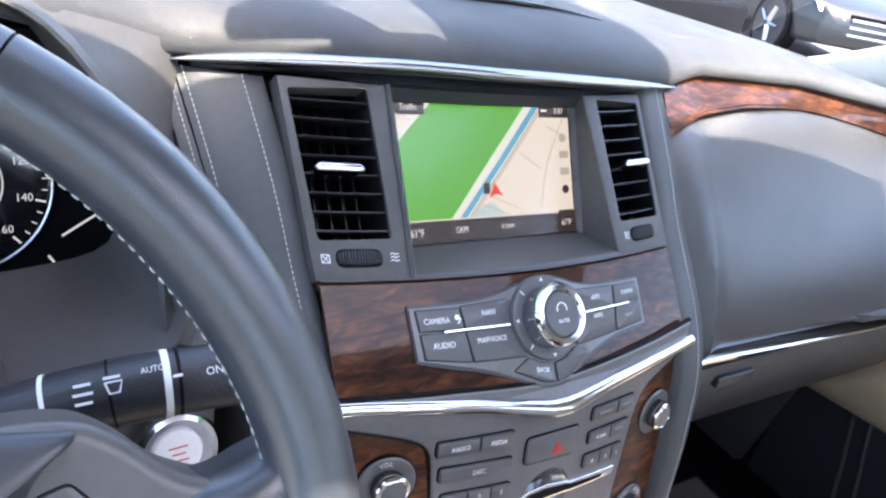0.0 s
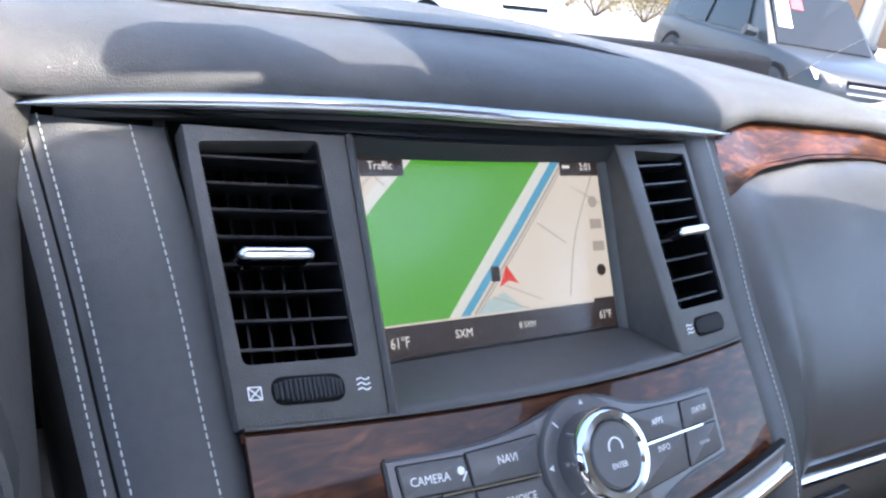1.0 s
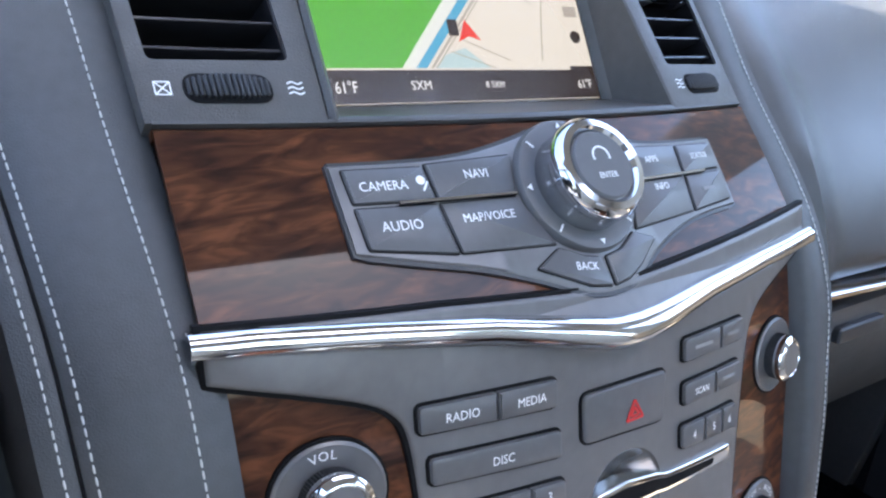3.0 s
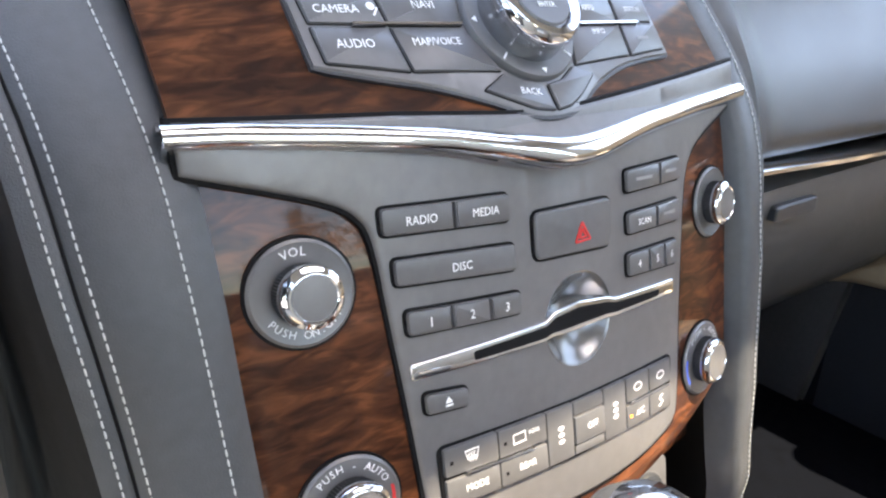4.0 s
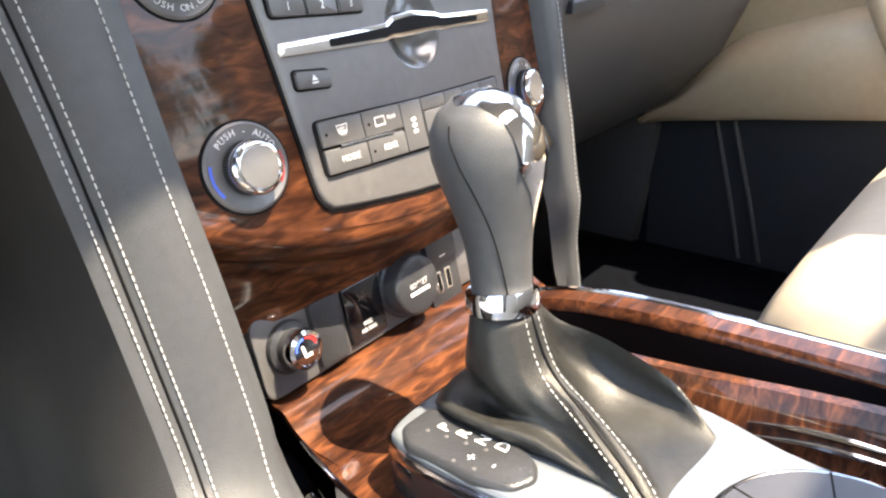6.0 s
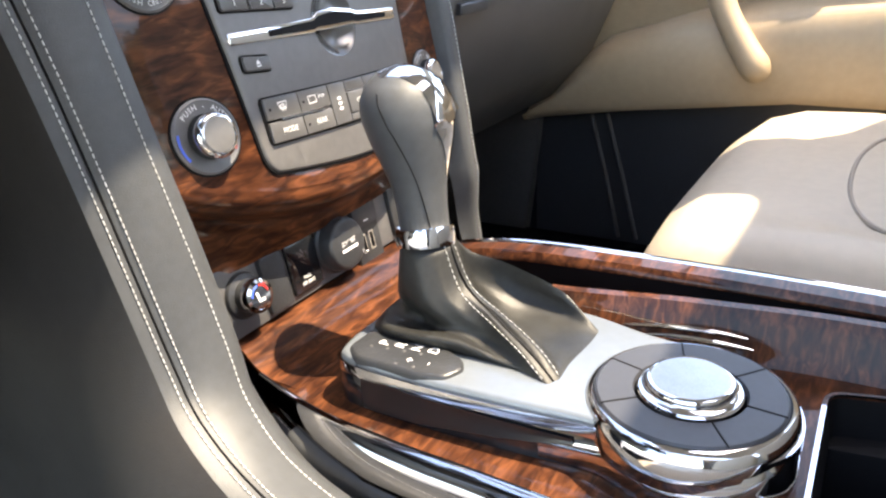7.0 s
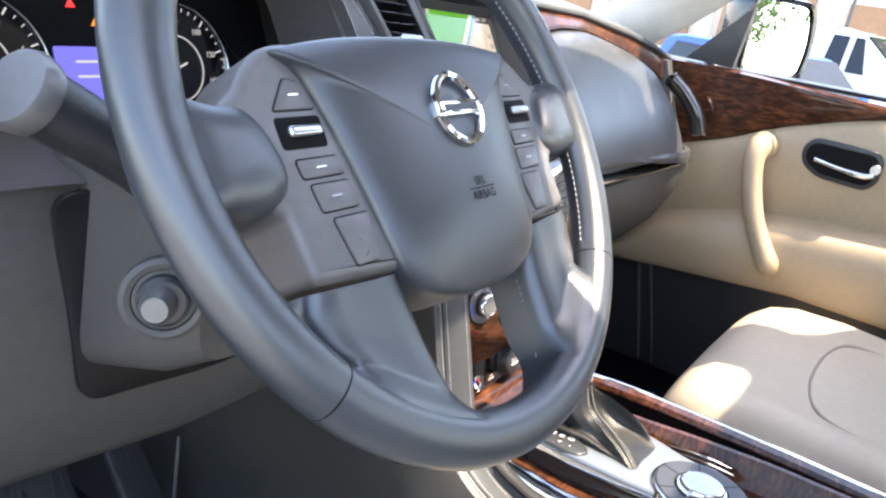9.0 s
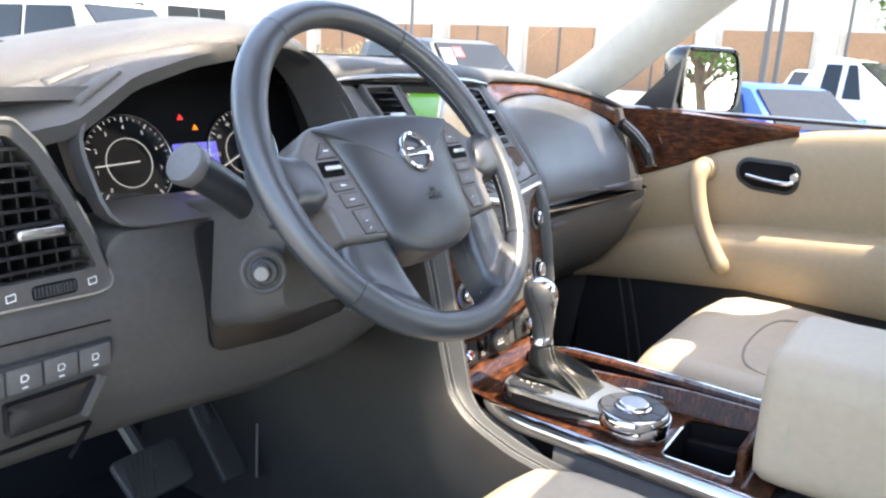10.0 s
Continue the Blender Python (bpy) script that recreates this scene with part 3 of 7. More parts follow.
    # passenger wood band: a top facet and an upright face, arched along its lower edge
    BAND_LOW = [(0.19, 1.420), (0.225, 1.428), (0.245, 1.4345), (0.30, 1.4425), (0.345, 1.4475), (0.40, 1.4470), (0.45, 1.4440), (0.50, 1.4375), (0.58, 1.4250), (0.66, 1.4100), (0.75, 1.388), (0.90, 1.350)]
    rows = []
    for x in np.linspace(0.215, 0.90, 50):
        ey, ez = lerp(edge, x)[:2]
        top, zb = ez - 0.006, lerp(BAND_LOW, x)[0]
        low = max(top - zb, 0.012)
        cr = lerp([(0.2, 0.58), (0.30, 0.52), (0.38, 0.40), (0.45, 0.22), (0.52, 0.10), (0.90, 0.08)], x)[0]
        yc, zc = ey + 0.006 - 0.034 * cr, top - low * cr
        rows.append([(x, ey + 0.014, top + 0.001), (x, ey + 0.006, top), (x, (ey + 0.006 + yc) / 2, (top + zc) / 2 + 0.0012), (x, yc + 0.0012, zc + 0.0008), (x, yc, zc), (x, yc - 0.0012, zc - 0.0012), (x, yc - 0.0075, (zc + zb) / 2), (x, yc - 0.0125, zb + 0.0012), (x, yc - 0.0118, zb), (x, ey + 0.008, zb - 0.003)])
    part("wood_band", sheet(rows, 0.004, flip=True), WOOD, dash, "glossy red-brown wood band")
    # passenger airbag face
    rows = []
    for x in np.linspace(0.190, 0.866, 56):
        ey, ez = lerp(edge, x)[:2]
        f = min(1, max(0, (x - 0.19) / 0.06)) ** 0.5
        g = math.sin(min(1, max(0, (0.866 - x) / 0.15)) * math.pi / 2)
        k = f * (0.10 + 0.90 * g)
        zt, zb = ez - 0.052, lerp(BAND_LOW, x)[0]
        c = [(ey + 0.006, zb - 0.001), (ey - 0.026 * k, zb - 0.009), (ey - 0.085 * k, zt - 0.06), (ey - 0.124 * k, zt - 0.12), (ey - 0.141 * k, zt - 0.165), (ey - 0.142 * k, 1.243), (ey - 0.130 * k, 1.231), (ey - 0.09 * k, 1.228)]
        rows.append([(x, *p) for p in smooth_line(c, 4)])
    part("airbag_panel", sheet(rows, 0.005, flip=True), AIRBAG, dash, "smooth dark airbag panel")
    rows = []
    for x in np.linspace(0.20, 0.83, 30):
        z = lerp([(0.20, 1.2290), (0.28, 1.2265), (0.41, 1.2190), (0.60, 1.2120), (0.83, 1.2100)], x)[0]
        rows.append([(x, -0.066, z + 0.0045), (x, -0.092, z + 0.0035), (x, -0.0955, z + 0.001), (x, -0.0955, z - 0.0025), (x, -0.070, z - 0.0045)])
    part("glovebox_strip", sheet(rows, 0.002, flip=True), CHROME, dash, "thin bright chrome strip")
    rows = []
    for x in np.linspace(0.20, 0.84, 24):
        rows.append([(x, -0.060, 1.207), (x, -0.084, 1.204), (x, -0.086, 1.19), (x, -0.078, 1.15), (x, -0.035, 1.06), (x, 0.04, 0.98), (x, 0.2, 0.95)])
    part("glovebox", sheet(rows, 0.005, flip=True), SOFT, dash, "dark glovebox lid")
    part("glovebox_handle", bulk(0.312, -0.092, 1.180, 0.374, -0.080, 1.192, 0.003), HARD, dash, "small dark glovebox latch")
    # driver side fascia left of the dials, down to the knee panel
    rows = []
    for x in np.linspace(-0.86, -0.228, 50):
        zb = lerp([(-0.86, 1.135), (-0.6, 1.118), (-0.43, 1.098), (-0.30, 1.10), (-0.20, 1.12)], x)[0]
        zt = lerp([(-0.86, 1.304), (-0.668, 1.304), (-0.650, 1.342), (-0.20, 1.342)], x)[0]
        c = [(-0.02, zt + 0.003), (-0.092, zt), (-0.102, zt - 0.015), (-0.108, 1.26), (-0.100, 1.18), (-0.085, zb + 0.02), (-0.07, zb), (-0.03, zb - 0.015), (0.12, zb + 0.02)]
        rows.append([(x, *p) for p in smooth_line(c, 3)])
    part("knee_panel", sheet(rows, 0.005, flip=True), SOFT, dash, "dark lower dashboard panel")
    rows = []
    for z in np.linspace(1.342, 1.478, 12):
        xr = lerp([(1.342, -0.640), (1.38, -0.652), (1.435, -0.660), (1.46, -0.650), (1.478, -0.62)], z)[0]
        y = -0.03 - (1.52 - z) * 0.40 + 0.07 * min(1, max(0, (1.462 - z) / 0.012))
        rows.append([(x, y + 0.02 * ((x - xr) / 0.2) ** 2, z) for x in np.linspace(-0.86, xr, 12)])
    part("fascia", sheet(rows, 0.005, flip=True), SOFT, dash, "dark dashboard side panel")
    # instrument cowl: tunnel between the hooded rim and the dial face
    loop = [(-0.640, 1.350), (-0.657, 1.40), (-0.653, 1.438), (-0.624, 1.464), (-0.583, 1.486), (-0.503, 1.510), (-0.415, 1.520), (-0.341, 1.521), (-0.302, 1.508), (-0.268, 1.46), (-0.250, 1.40), (-0.250, 1.357), (-0.31, 1.343), (-0.43, 1.340), (-0.56, 1.343)]
    loop = smooth_line(loop, 4, True)
    bm = bmesh.new()

    def ring(s, dy):
        return [Vector((-0.43 + (x + 0.43) * s, -0.03 - (1.52 - z) * 0.42 + dy * (1 + 2.0 * (1.52 - z)), 1.425 + (z - 1.425) * s)) for x, z in loop]
    rings_to(bm, [ring(1.03, 0.012), ring(1.015, -0.002), ring(1.0, -0.003), ring(0.985, 0.004), ring(0.95, 0.035), ring(0.90, 0.075)])
    part("instrument_cowl", bm, SOFT, dash, "dark hood round the dials")
    return dash


def build_bolsters():
    pair = [(-0.227, 0.028, 1.471), (-0.2175, -0.026, 1.418), (-0.211, -0.064, 1.372), (-0.2035, -0.116, 1.318), (-0.2005, -0.144, 1.27), (-0.196, -0.157, 1.22), (-0.193, -0.168, 1.17), (-0.191, -0.179, 1.12), (-0.190, -0.195, 1.06), (-0.194, -0.212, 1.034), (-0.199, -0.245, 1.012), (-0.206, -0.292, 0.999), (-0.212, -0.34, 0.991), (-0.218, -0.47, 0.977)]
    inner = [(-0.172, 0.018, 1.468), (-0.1645, -0.032, 1.416), (-0.161, -0.072, 1.370), (-0.1565, -0.127, 1.312), (-0.156, -0.150, 1.27), (-0.155, -0.163, 1.22), (-0.1535, -0.175, 1.17), (-0.151, -0.187, 1.12), (-0.151, -0.203, 1.06), (-0.1545, -0.214, 1.028), (-0.160, -0.242, 1.002), (-0.165, -0.289, 0.988), (-0.169, -0.34, 0.978), (-0.173, -0.47, 0.964)]
    pair, inner = smooth_line(pair, 4), smooth_line(inner, 4)
    n = len(pair)
    for sx in (1, -1):
        ob = thing("console_bolster", (-0.2 * sx, -0.15, 1.1), "dark leather bolster with pale double stitching beside the centre stack", "trim panel", "bolsters beside the stack")
        rows, single = [], []
        last = n
        for i in range(last):
            f = i / (n - 1)
            a, p = Vector(inner[i]), Vector(pair[i])
            if sx < 0 and a.y < -0.200:
                k = next(j for j in range(n) if inner[j][1] < -0.200)
                drop = Vector((-0.0006, -0.0012, -0.0085)) * (i - k)
                a, p = Vector(inner[k]) + drop, Vector(pair[k]) + drop
            if sx < 0:
                p = a.lerp(p, 0.60)
                back_off = Vector((0, lerp([(0.90, 0.040), (1.02, 0.030), (1.06, 0.020), (1.12, 0.012), (1.20, 0.007), (1.47, 0.006)], a.z)[0], 0))
                a, p = a + back_off, p + back_off
            g = min(1, max(0, (f - 0.55) / 0.2))
            d1 = Vector((-0.010, 0.002, 0)).lerp(Vector((-0.012, 0, -0.002)), g)
            d2 = Vector((-0.013, 0.012, 0)).lerp(Vector((-0.03, 0, -0.02)), g)
            d3 = Vector((-0.019, 0.05, 0)).lerp(Vector((-0.055, 0.01, -0.10)), g)
            d4 = Vector((-0.022, 0.13, 0)).lerp(Vector((-0.075, 0.03, -0.30)), g)
            d5 = Vector((-0.020, 0.32, 0)).lerp(Vector((-0.078, 0.22, -0.31)), g)
            if sx < 0:
                d5 = Vector((-0.03, 0.22, -0.02))
                d1, d2, d3, d4 = Vector((-0.003, 0.004, 0)), Vector((-0.006, 0.018, -0.002)), Vector((-0.010, 0.06, -0.01)), Vector((-0.02, 0.17, -0.02))
            back = Vector((0.004, 0.02, 0)).lerp(Vector((0.009, 0, -0.014)), g)
            up = Vector((0, -0.004, 0.001))
            row = [a + back, a, a.lerp(p, 0.12) + up * 0.8, a.lerp(p, 0.3) + up * 1.2, a.lerp(p, 0.7) + up * 1.2, a.lerp(p, 0.90) + up * 0.7, p + up * 0.1, p + Vector((-0.004, 0.001, 0)) + up * 0.5, p + d1, p + d2, p + d3, p + d4, p + d5]
            single.append(a.lerp(p, 0.27) + up * 1.25)
            rows.append([(q.x * sx, q.y, q.z) for q in row])
        part("cover", sheet([r[:9] for r in rows], 0.005, flip=sx > 0), BOLSTER, ob, "dark grained leather")
        part("side_face", sheet([r[8:] for r in rows], 0.005, flip=sx > 0), SIDE, ob, "dark side lining, deepened for shade")
        def m(line): return [(q[0] * sx, q[1], q[2]) for q in line]
        if sx < 0:
            stitches("stitching", [Vector(r[4]) + Vector((0, -0.0004, 0.0004)) for r in rows], ob)
            continue
        part("seam", tube(m([Vector(p) + Vector((0.0002, -0.0008, 0.0004)) for p in pair]), 0.0006, 6), BLACK, ob, "dark seam")
        stitches("stitching", m(single), ob)
        stitches("stitching", m([Vector(a).lerp(Vector(p), 0.91) + Vector((0, -0.0031, 0.0012)) for a, p in zip(inner, pair)]), ob)
        stitches("stitching", m([Vector(p) + Vector((-0.0042, -0.0015, 0.0010)) for p in pair]), ob)


def lip_top(x):
    return lerp([(-170, -75), (-145, -75.6), (-106, -78.8), (-60, -84), (-18, -91.5), (-4, -94), (10, -94.3), (24, -93), (60, -87.5), (110, -82.5), (158, -79.5), (170, -79)], x)[0]


def key(F, poly, parent, d0=0.0, d1=2.0, r=1.5, mat=None, name="button", b=0.9):
    """One push button with a dark gap round it."""
    poly = rounded(flip_ccw(poly), r, 3)
    k = part(name, slab(F, poly, d0, d1, b, 2), mat or BUTTON, parent)
    return k


def gap(F, poly, parent, d0, d1, grow=1.0, r=2.0):
    part("button_well", slab(F, offset(rounded(flip_ccw(poly), r, 3), -grow), d0, d1, 0.15, 1), BLACK, parent)


def rotary(F, x, v, parent, r, ring, h, cap_r, ticks=60, name="knob"):
    """A round knob: grey ring on the panel, knurled skirt, chrome band, grey cap."""
    k = part(name, lathe(F, x, v, [(r, 1.5), (r, h * 0.55), (r - 0.4, h * 0.6), (0, h * 0.6)]), HARD, parent, "knurled knob with a chrome band")
    bm = bmesh.new()
    for i in range(ticks):
        a = 2 * math.pi * i / ticks
        cx, cv = x + r * math.cos(a), v + r * math.sin(a)
        s, c = math.sin(a) * 0.25, math.cos(a) * 0.25
        rings_to(bm, [[F(cx - s, cv + c, d), F(cx + c * 2, cv + s * 2, d), F(cx + s, cv - c, d)] for d in (2.0, h * 0.54)], True, True, True)
    part("knurl", bm, HARD, k, smooth=False)
    part("chrome_band", lathe(F, x, v, [(r + 0.4, h * 0.55), (r + 0.9, h * 0.68), (r + 0.5, h * 0.85), (cap_r + 1.2, h * 0.99), (cap_r + 0.4, h), (cap_r, h * 0.97), (0, h * 0.97)]), CHROME, k, "polished chrome band")
    part("cap", lathe(F, x, v, [(cap_r - 0.1, h * 0.9), (cap_r - 0.2, h * 0.985), (cap_r * 0.6, h * 1.0), (0, h * 1.005)]), PANEL, k)
    return k


def build_stack():
    st = thing("centre_stack", (0, -0.15, 1.2), "centre stack with wood fascia, vents and rows of grey buttons", "control panel")
    # vents
    for s in (-1, 1):
        def X(x): return x * s
        outer = flip_ccw([(X(168), 135), (X(163), 0), (X(98), 0), (X(93), 135)])
        hole = flip_ccw([(X(162.5), 127), (X(157.5), 26), (X(107), 27), (X(107.5), 131)])
        part("vent_bezel", slab(FA, outer, -14, 0, 1.2, 2, holes=[rounded(hole, 3)]), SOFT, st, "dark plastic vent surround")
        part("vent_back", slab(FA, hole, -46, -44, 0.2), BLACK, st)
        for lo, hi in (((X(162.5), 127), (X(157.5), 26)), ((X(107.5), 131), (X(107), 27))):
            part("vent_wall", sheet([[FA(*lo, -1), FA(*lo, -44)], [FA(*hi, -1), FA(*hi, -44)]], 0.001), VENT, st)
        for k in range(8):
            v = 121 - k * 12.6
            bm = bmesh.new()
            rings_to(bm, [[FA(x, v - 0.9, -3), FA(x, v - 0.5, -2.2), FA(x, v + 0.5, -2.2), FA(x, v + 0.9, -3), FA(x, v + 4.2, -22), FA(x, v + 2.6, -22)] for x in (X(162 - k * 0.6), X(134), X(107.6))], True, True, True)
            part("slat", bm, VENT, st)
        for k in range(5):
            x = X(115 + k * 10)
            part("vane", slab(FA, rect(x - 0.5, 27, x + 0.5, 128), -42, -26, 0.2), VENT, st)
        x0, x1 = sorted((X(121), X(155)))
        tab = [(x0 + 1, 70.5), (x0 + 4, 69.8), (x1 - 4, 69.8), (x1 - 1, 70.5), (x1, 73), (x1 - 3, 76), (x0 + 3, 76), (x0, 73)]
        part("vent_tab", slab(FA, rounded(tab, 1.6), -8, 8, 2.4, 4), CHROME, st, "chrome vent slider")
        x0, x1 = sorted((X(117), X(147)))
        wheel = part("thumbwheel", slab(FA, rect(x0 - 0.8, 8.4, x1 + 0.8, 20.6, 6), -2, 0.4, 0.3), BLACK, st, "ribbed black thumbwheel")
        bm = bmesh.new()
        for k in range(15):
            x = X(118.5 + k * 1.95)
            slab(FA, rect(x - 0.75, 9.8 + abs(k - 7) ** 3 * 0.004, x + 0.75, 19.2 - abs(k - 7) ** 3 * 0.004, 0.4, 1), 0, 3.4 - (k - 7) ** 2 * 0.035, 0.6, 1, bm)
        part("rib", bm, RUBBER, wheel)
        # closed and open symbols beside the wheel
        cx = X(154.5) if s < 0 else X(112)
        for a, b, c, e in ((-2.6, -2.6, 2.6, -2.6), (2.6, -2.6, 2.6, 2.6), (2.6, 2.6, -2.6, 2.6), (-2.6, 2.6, -2.6, -2.6), (-2.6, -2.6, 2.6, 2.6), (-2.6, 2.6, 2.6, -2.6)):
            if s < 0:
                part("symbol", strip(FA, [(cx + a, 14.2 + b), (cx + c, 14.2 + e)], 0.5, 0.1, 0.25), WHITE, st, smooth=False)
        cx = X(107.5) if s < 0 else X(111)
        for k in range(3):
            part("symbol", strip(FA, smooth_line([(cx - 3, 12.3 + k * 2.2), (cx - 1, 13.1 + k * 2.2), (cx + 1, 12.1 + k * 2.2), (cx + 3, 12.9 + k * 2.2)], 3), 0.6, 0.1, 0.25), WHITE, st, smooth=False)
    # screen recess
    rows = []
    for x in np.linspace(-98, 98, 24):
        e = FM(x * 0.90, -58, 0)
        rows.append([FA(x, -1, 0), FA(x, 0.5, 0.2), FA(x, 3, -0.8), FA(x, 5, -4), e])
    part("screen_shelf", sheet(rows, 0.003), SOFT, st)
    for s in (-1, 1):
        rows = []
        for v in np.linspace(0, 135, 12):
            w = -60 + v / 135 * 116
            e = 98 - 5 * v / 135
            rows.append([FA(e * s, v, 0), FA((e - 1.2) * s, v, -0.8), FM(91 * s, w, 2), FM(86 * s, w, -1)])
        part("screen_cheek", sheet(rows, 0.003), SOFT, st)
    rows = [[FA(x, 137, -3), FA(x, 132, -12), FM(x * 0.92, 55, 3), FM(x * 0.92, 55, -3)] for x in np.linspace(-96, 96, 16)]
    part("screen_brow", sheet(rows, 0.003), HARD, st)
    # wood band behind the switch pad
    rows = []
    for x in np.linspace(-161, 161, 60):
        lo = lip_top(x)
        rows.append([FA(x, v, 0.5 + d) for v, d in [(-1, -6), (-1.5, -1.5), (-3, 0), (-25, 0.3), (-50, 0.3), (lo + 8, 0), (lo - 2, -1)]])
    part("wood_fascia", sheet(rows, 0.004, flip=True), WOOD, st, "glossy dark figured wood")
    rows = [[FA(x, 0.6, -2), FA(x, 0.4, 1.3), FA(x, -0.8, 1.3), FA(x, -1.0, -2)] for x in np.linspace(-161, 161, 50)]
    part("trim_line", sheet(rows, 0.0005, flip=True), SOFT, st)
    # chrome lip with the shallow point in the middle
    rows = []
    for x in np.linspace(-166, 166, 80):
        t = lip_top(x)
        w = 10.5 + 3.5 * math.exp(-(x / 45) ** 2)
        rows.append([FA(x, t + 1, -2), FA(x, t + 0.6, 2.2), FA(x, t - w * 0.06, 3.6), FA(x, t - w * 0.16, 4.7), FA(x, t - w * 0.30, 5.4), FA(x, t - w * 0.46, 5.5), FA(x, t - w * 0.62, 5.0), FA(x, t - w * 0.76, 4.2), FA(x, t - w * 0.86, 3.2), FA(x, t - w * 0.89, 2.2), FA(x, t - w * 0.89, -6)])
    part("chrome_lip", sheet(rows, 0.003, flip=True), CHROME, st, "bright chrome lip", angle=60)
    rows = []
    for x in np.linspace(-120, 120, 40):
        w = 10.5 + 3.5 * math.exp(-(x / 45) ** 2)
        rows.append([FA(x, lip_top(x) - w * 0.9, -1.5), FC(x, 173, 0.4), FC(x, 160, 0.2)])
    part("lip_backing", sheet(rows, 0.002, flip=True), PANEL, st, "grey backing under the lip")
    # wood round the radio panel, rolling under to the sockets
    rows = []
    for x in np.linspace(-158, 158, 44):
        lo = -30 + 38 * (x / 158) ** 2
        k = -13 if abs(x) < 72 else 0
        c = [(166, -4), (120, k), (60, k), (lo + 16, 0), (lo + 6, 0.8), (lo - 1, -0.5), (lo - 6, -5), (lo - 9, -13), (lo - 14, -24), (-58, -33)]
        rows.append([FC(x, v, d) for v, d in smooth_line(c, 4)])
    part("wood_surround", sheet(rows, 0.004, flip=True), WOOD, st, "glossy red-brown figured wood")
    # radio panel
    panel = [(-162, 186), (-162, 168), (-135, 160), (-114, 153), (-102, 146), (-96, 134), (-92.5, 100), (-88.5, 60), (-85, 18), (-83.5, 6), (-79, -1), (-68, -4.5), (0, -13), (45, -13), (74, -8), (85, -2), (89, 12), (93, 58), (98, 100), (102, 126), (108, 139), (118, 147), (138, 155), (162, 163), (162, 186), (80, 181), (20, 177), (0, 176), (-20, 177), (-80, 182)]
    body = smooth_line(panel[2:24], 4)
    panel = flip_ccw([panel[0], panel[1]] + body[:-1] + panel[23:])
    dent = circle(9, 78, 23, n=40)
    part("panel_gap", bowed_slab(FC, offset(panel, -1.6), -2, 1.4, 0.3, holes=[dent]), BLACK, st)
    pan = part("radio_panel", bowed_slab(FC, panel, 0, 2.7, 2.0, 3, holes=[dent]), PANEL, st, "satin grey control panel", angle=50)
    bm = bmesh.new()
    rings_to(bm, [[FC(9 + r * math.cos(a), 78 + r * math.sin(a), d) for a in np.linspace(0, 2 * math.pi, 40, endpoint=False)] for r, d in ((23.0, 2.7), (22.4, 2.5), (21.5, 1.8), (20, 0.4), (18, -1.3), (15, -3.2), (11, -4.9), (6, -6.2), (1, -6.6))], True, False, True)
    part("finger_dent", bm, DENT, pan, "round finger recess", angle=80)
    D = 3.4
    # disc slot with chrome edges
    slot = [(-87, 75.6), (-15, 73.6), (-11, 74.4), (-4, 73.8), (14, 73.6), (28, 73.4), (34, 72.4), (85, 70.6), (85.4, 78.4), (34, 82.0), (28, 84.2), (8, 87.2), (-8, 86.2), (-14, 83.0), (-87, 82.8)]
    part("slot_trim", bowed_slab(FC, rounded(slot, 1.5, 2), D - 7, D + 1.0, 1.0, 3), CHROME, pan, "chrome disc slot trim")
    inner = [(-56, 76.6), (-15, 75.4), (-11, 76.6), (-4, 76.2), (14, 76.0), (28, 75.6), (34, 74.6), (70, 73.2), (71, 76.4), (34, 79.6), (28, 81.6), (8, 84.4), (-8, 83.4), (-14, 80.8), (-56, 80.6)]
    part("disc_slot", bowed_slab(FC, rounded(inner, 1.0, 2), D - 4, D + 1.2, 0.1, 1), BLACK, pan)

    def row(poly, splits, texts, size=3.6, mat=None):
        """Buttons side by side in one well; splits: x of the joints."""
        (x0, a0), (x1, a1), (x1b, b1), (x0b, b0) = poly
        gap(FC, poly, pan, D - 1, D + 0.25, 1.1, 2.2)
        xs = [x0, *splits, x1]
        for i in range(len(xs) - 1):
            l, r = xs[i] + (0.35 if i else 0), xs[i + 1] - (0.35 if i < len(xs) - 2 else 0)
            f0, f1 = (l - x0) / (x1 - x0), (r - x0) / (x1 - x0)
            q = [(l, a0 + (a1 - a0) * f0), (r, a0 + (a1 - a0) * f1), (r, b0 + (b1 - b0) * f1), (l, b0 + (b1 - b0) * f0)]
            rr = [2 if i == 0 else 0.5, 2 if i == len(xs) - 2 else 0.5, 2 if i == len(xs) - 2 else 0.5, 2 if i == 0 else 0.5]
            k = part("button", slab(FC, rounded(q, rr, 3), D - 1, D + 2.2, 1.0, 2), mat or BUTTON, pan)
            cx, cv = (l + r) / 2, sum(p[1] for p in q) / 4
            if texts[i] == "|":
                bar("mark", FC, cx, cv, (r - l) * 0.5, size * 0.5, FAINT, k, D + 2.25, -3)
            elif texts[i]:
                words("print", texts[i], FC, cx + (1 if len(texts[i]) > 3 else 0), cv - 0.5, size, WHITE, k, D + 2.25, turn=-3)
    row([(-93, 137), (-31.5, 133), (-31.5, 144.6), (-93, 147.6)], [-60], ["RADIO", "MEDIA"])
    row([(-89.5, 116.3), (-30, 111), (-30, 122.5), (-89.5, 126.8)], [], ["DISC"])
    row([(-86.3, 95), (-28.5, 91), (-28.5, 100.6), (-86.3, 105)], [-65.5, -46], ["1", "2", "3"], 4.0)
    row([(46, 132), (93.5, 131), (93.5, 142.2), (46, 142.6)], [73.8], ["|", "|"], 3.2)
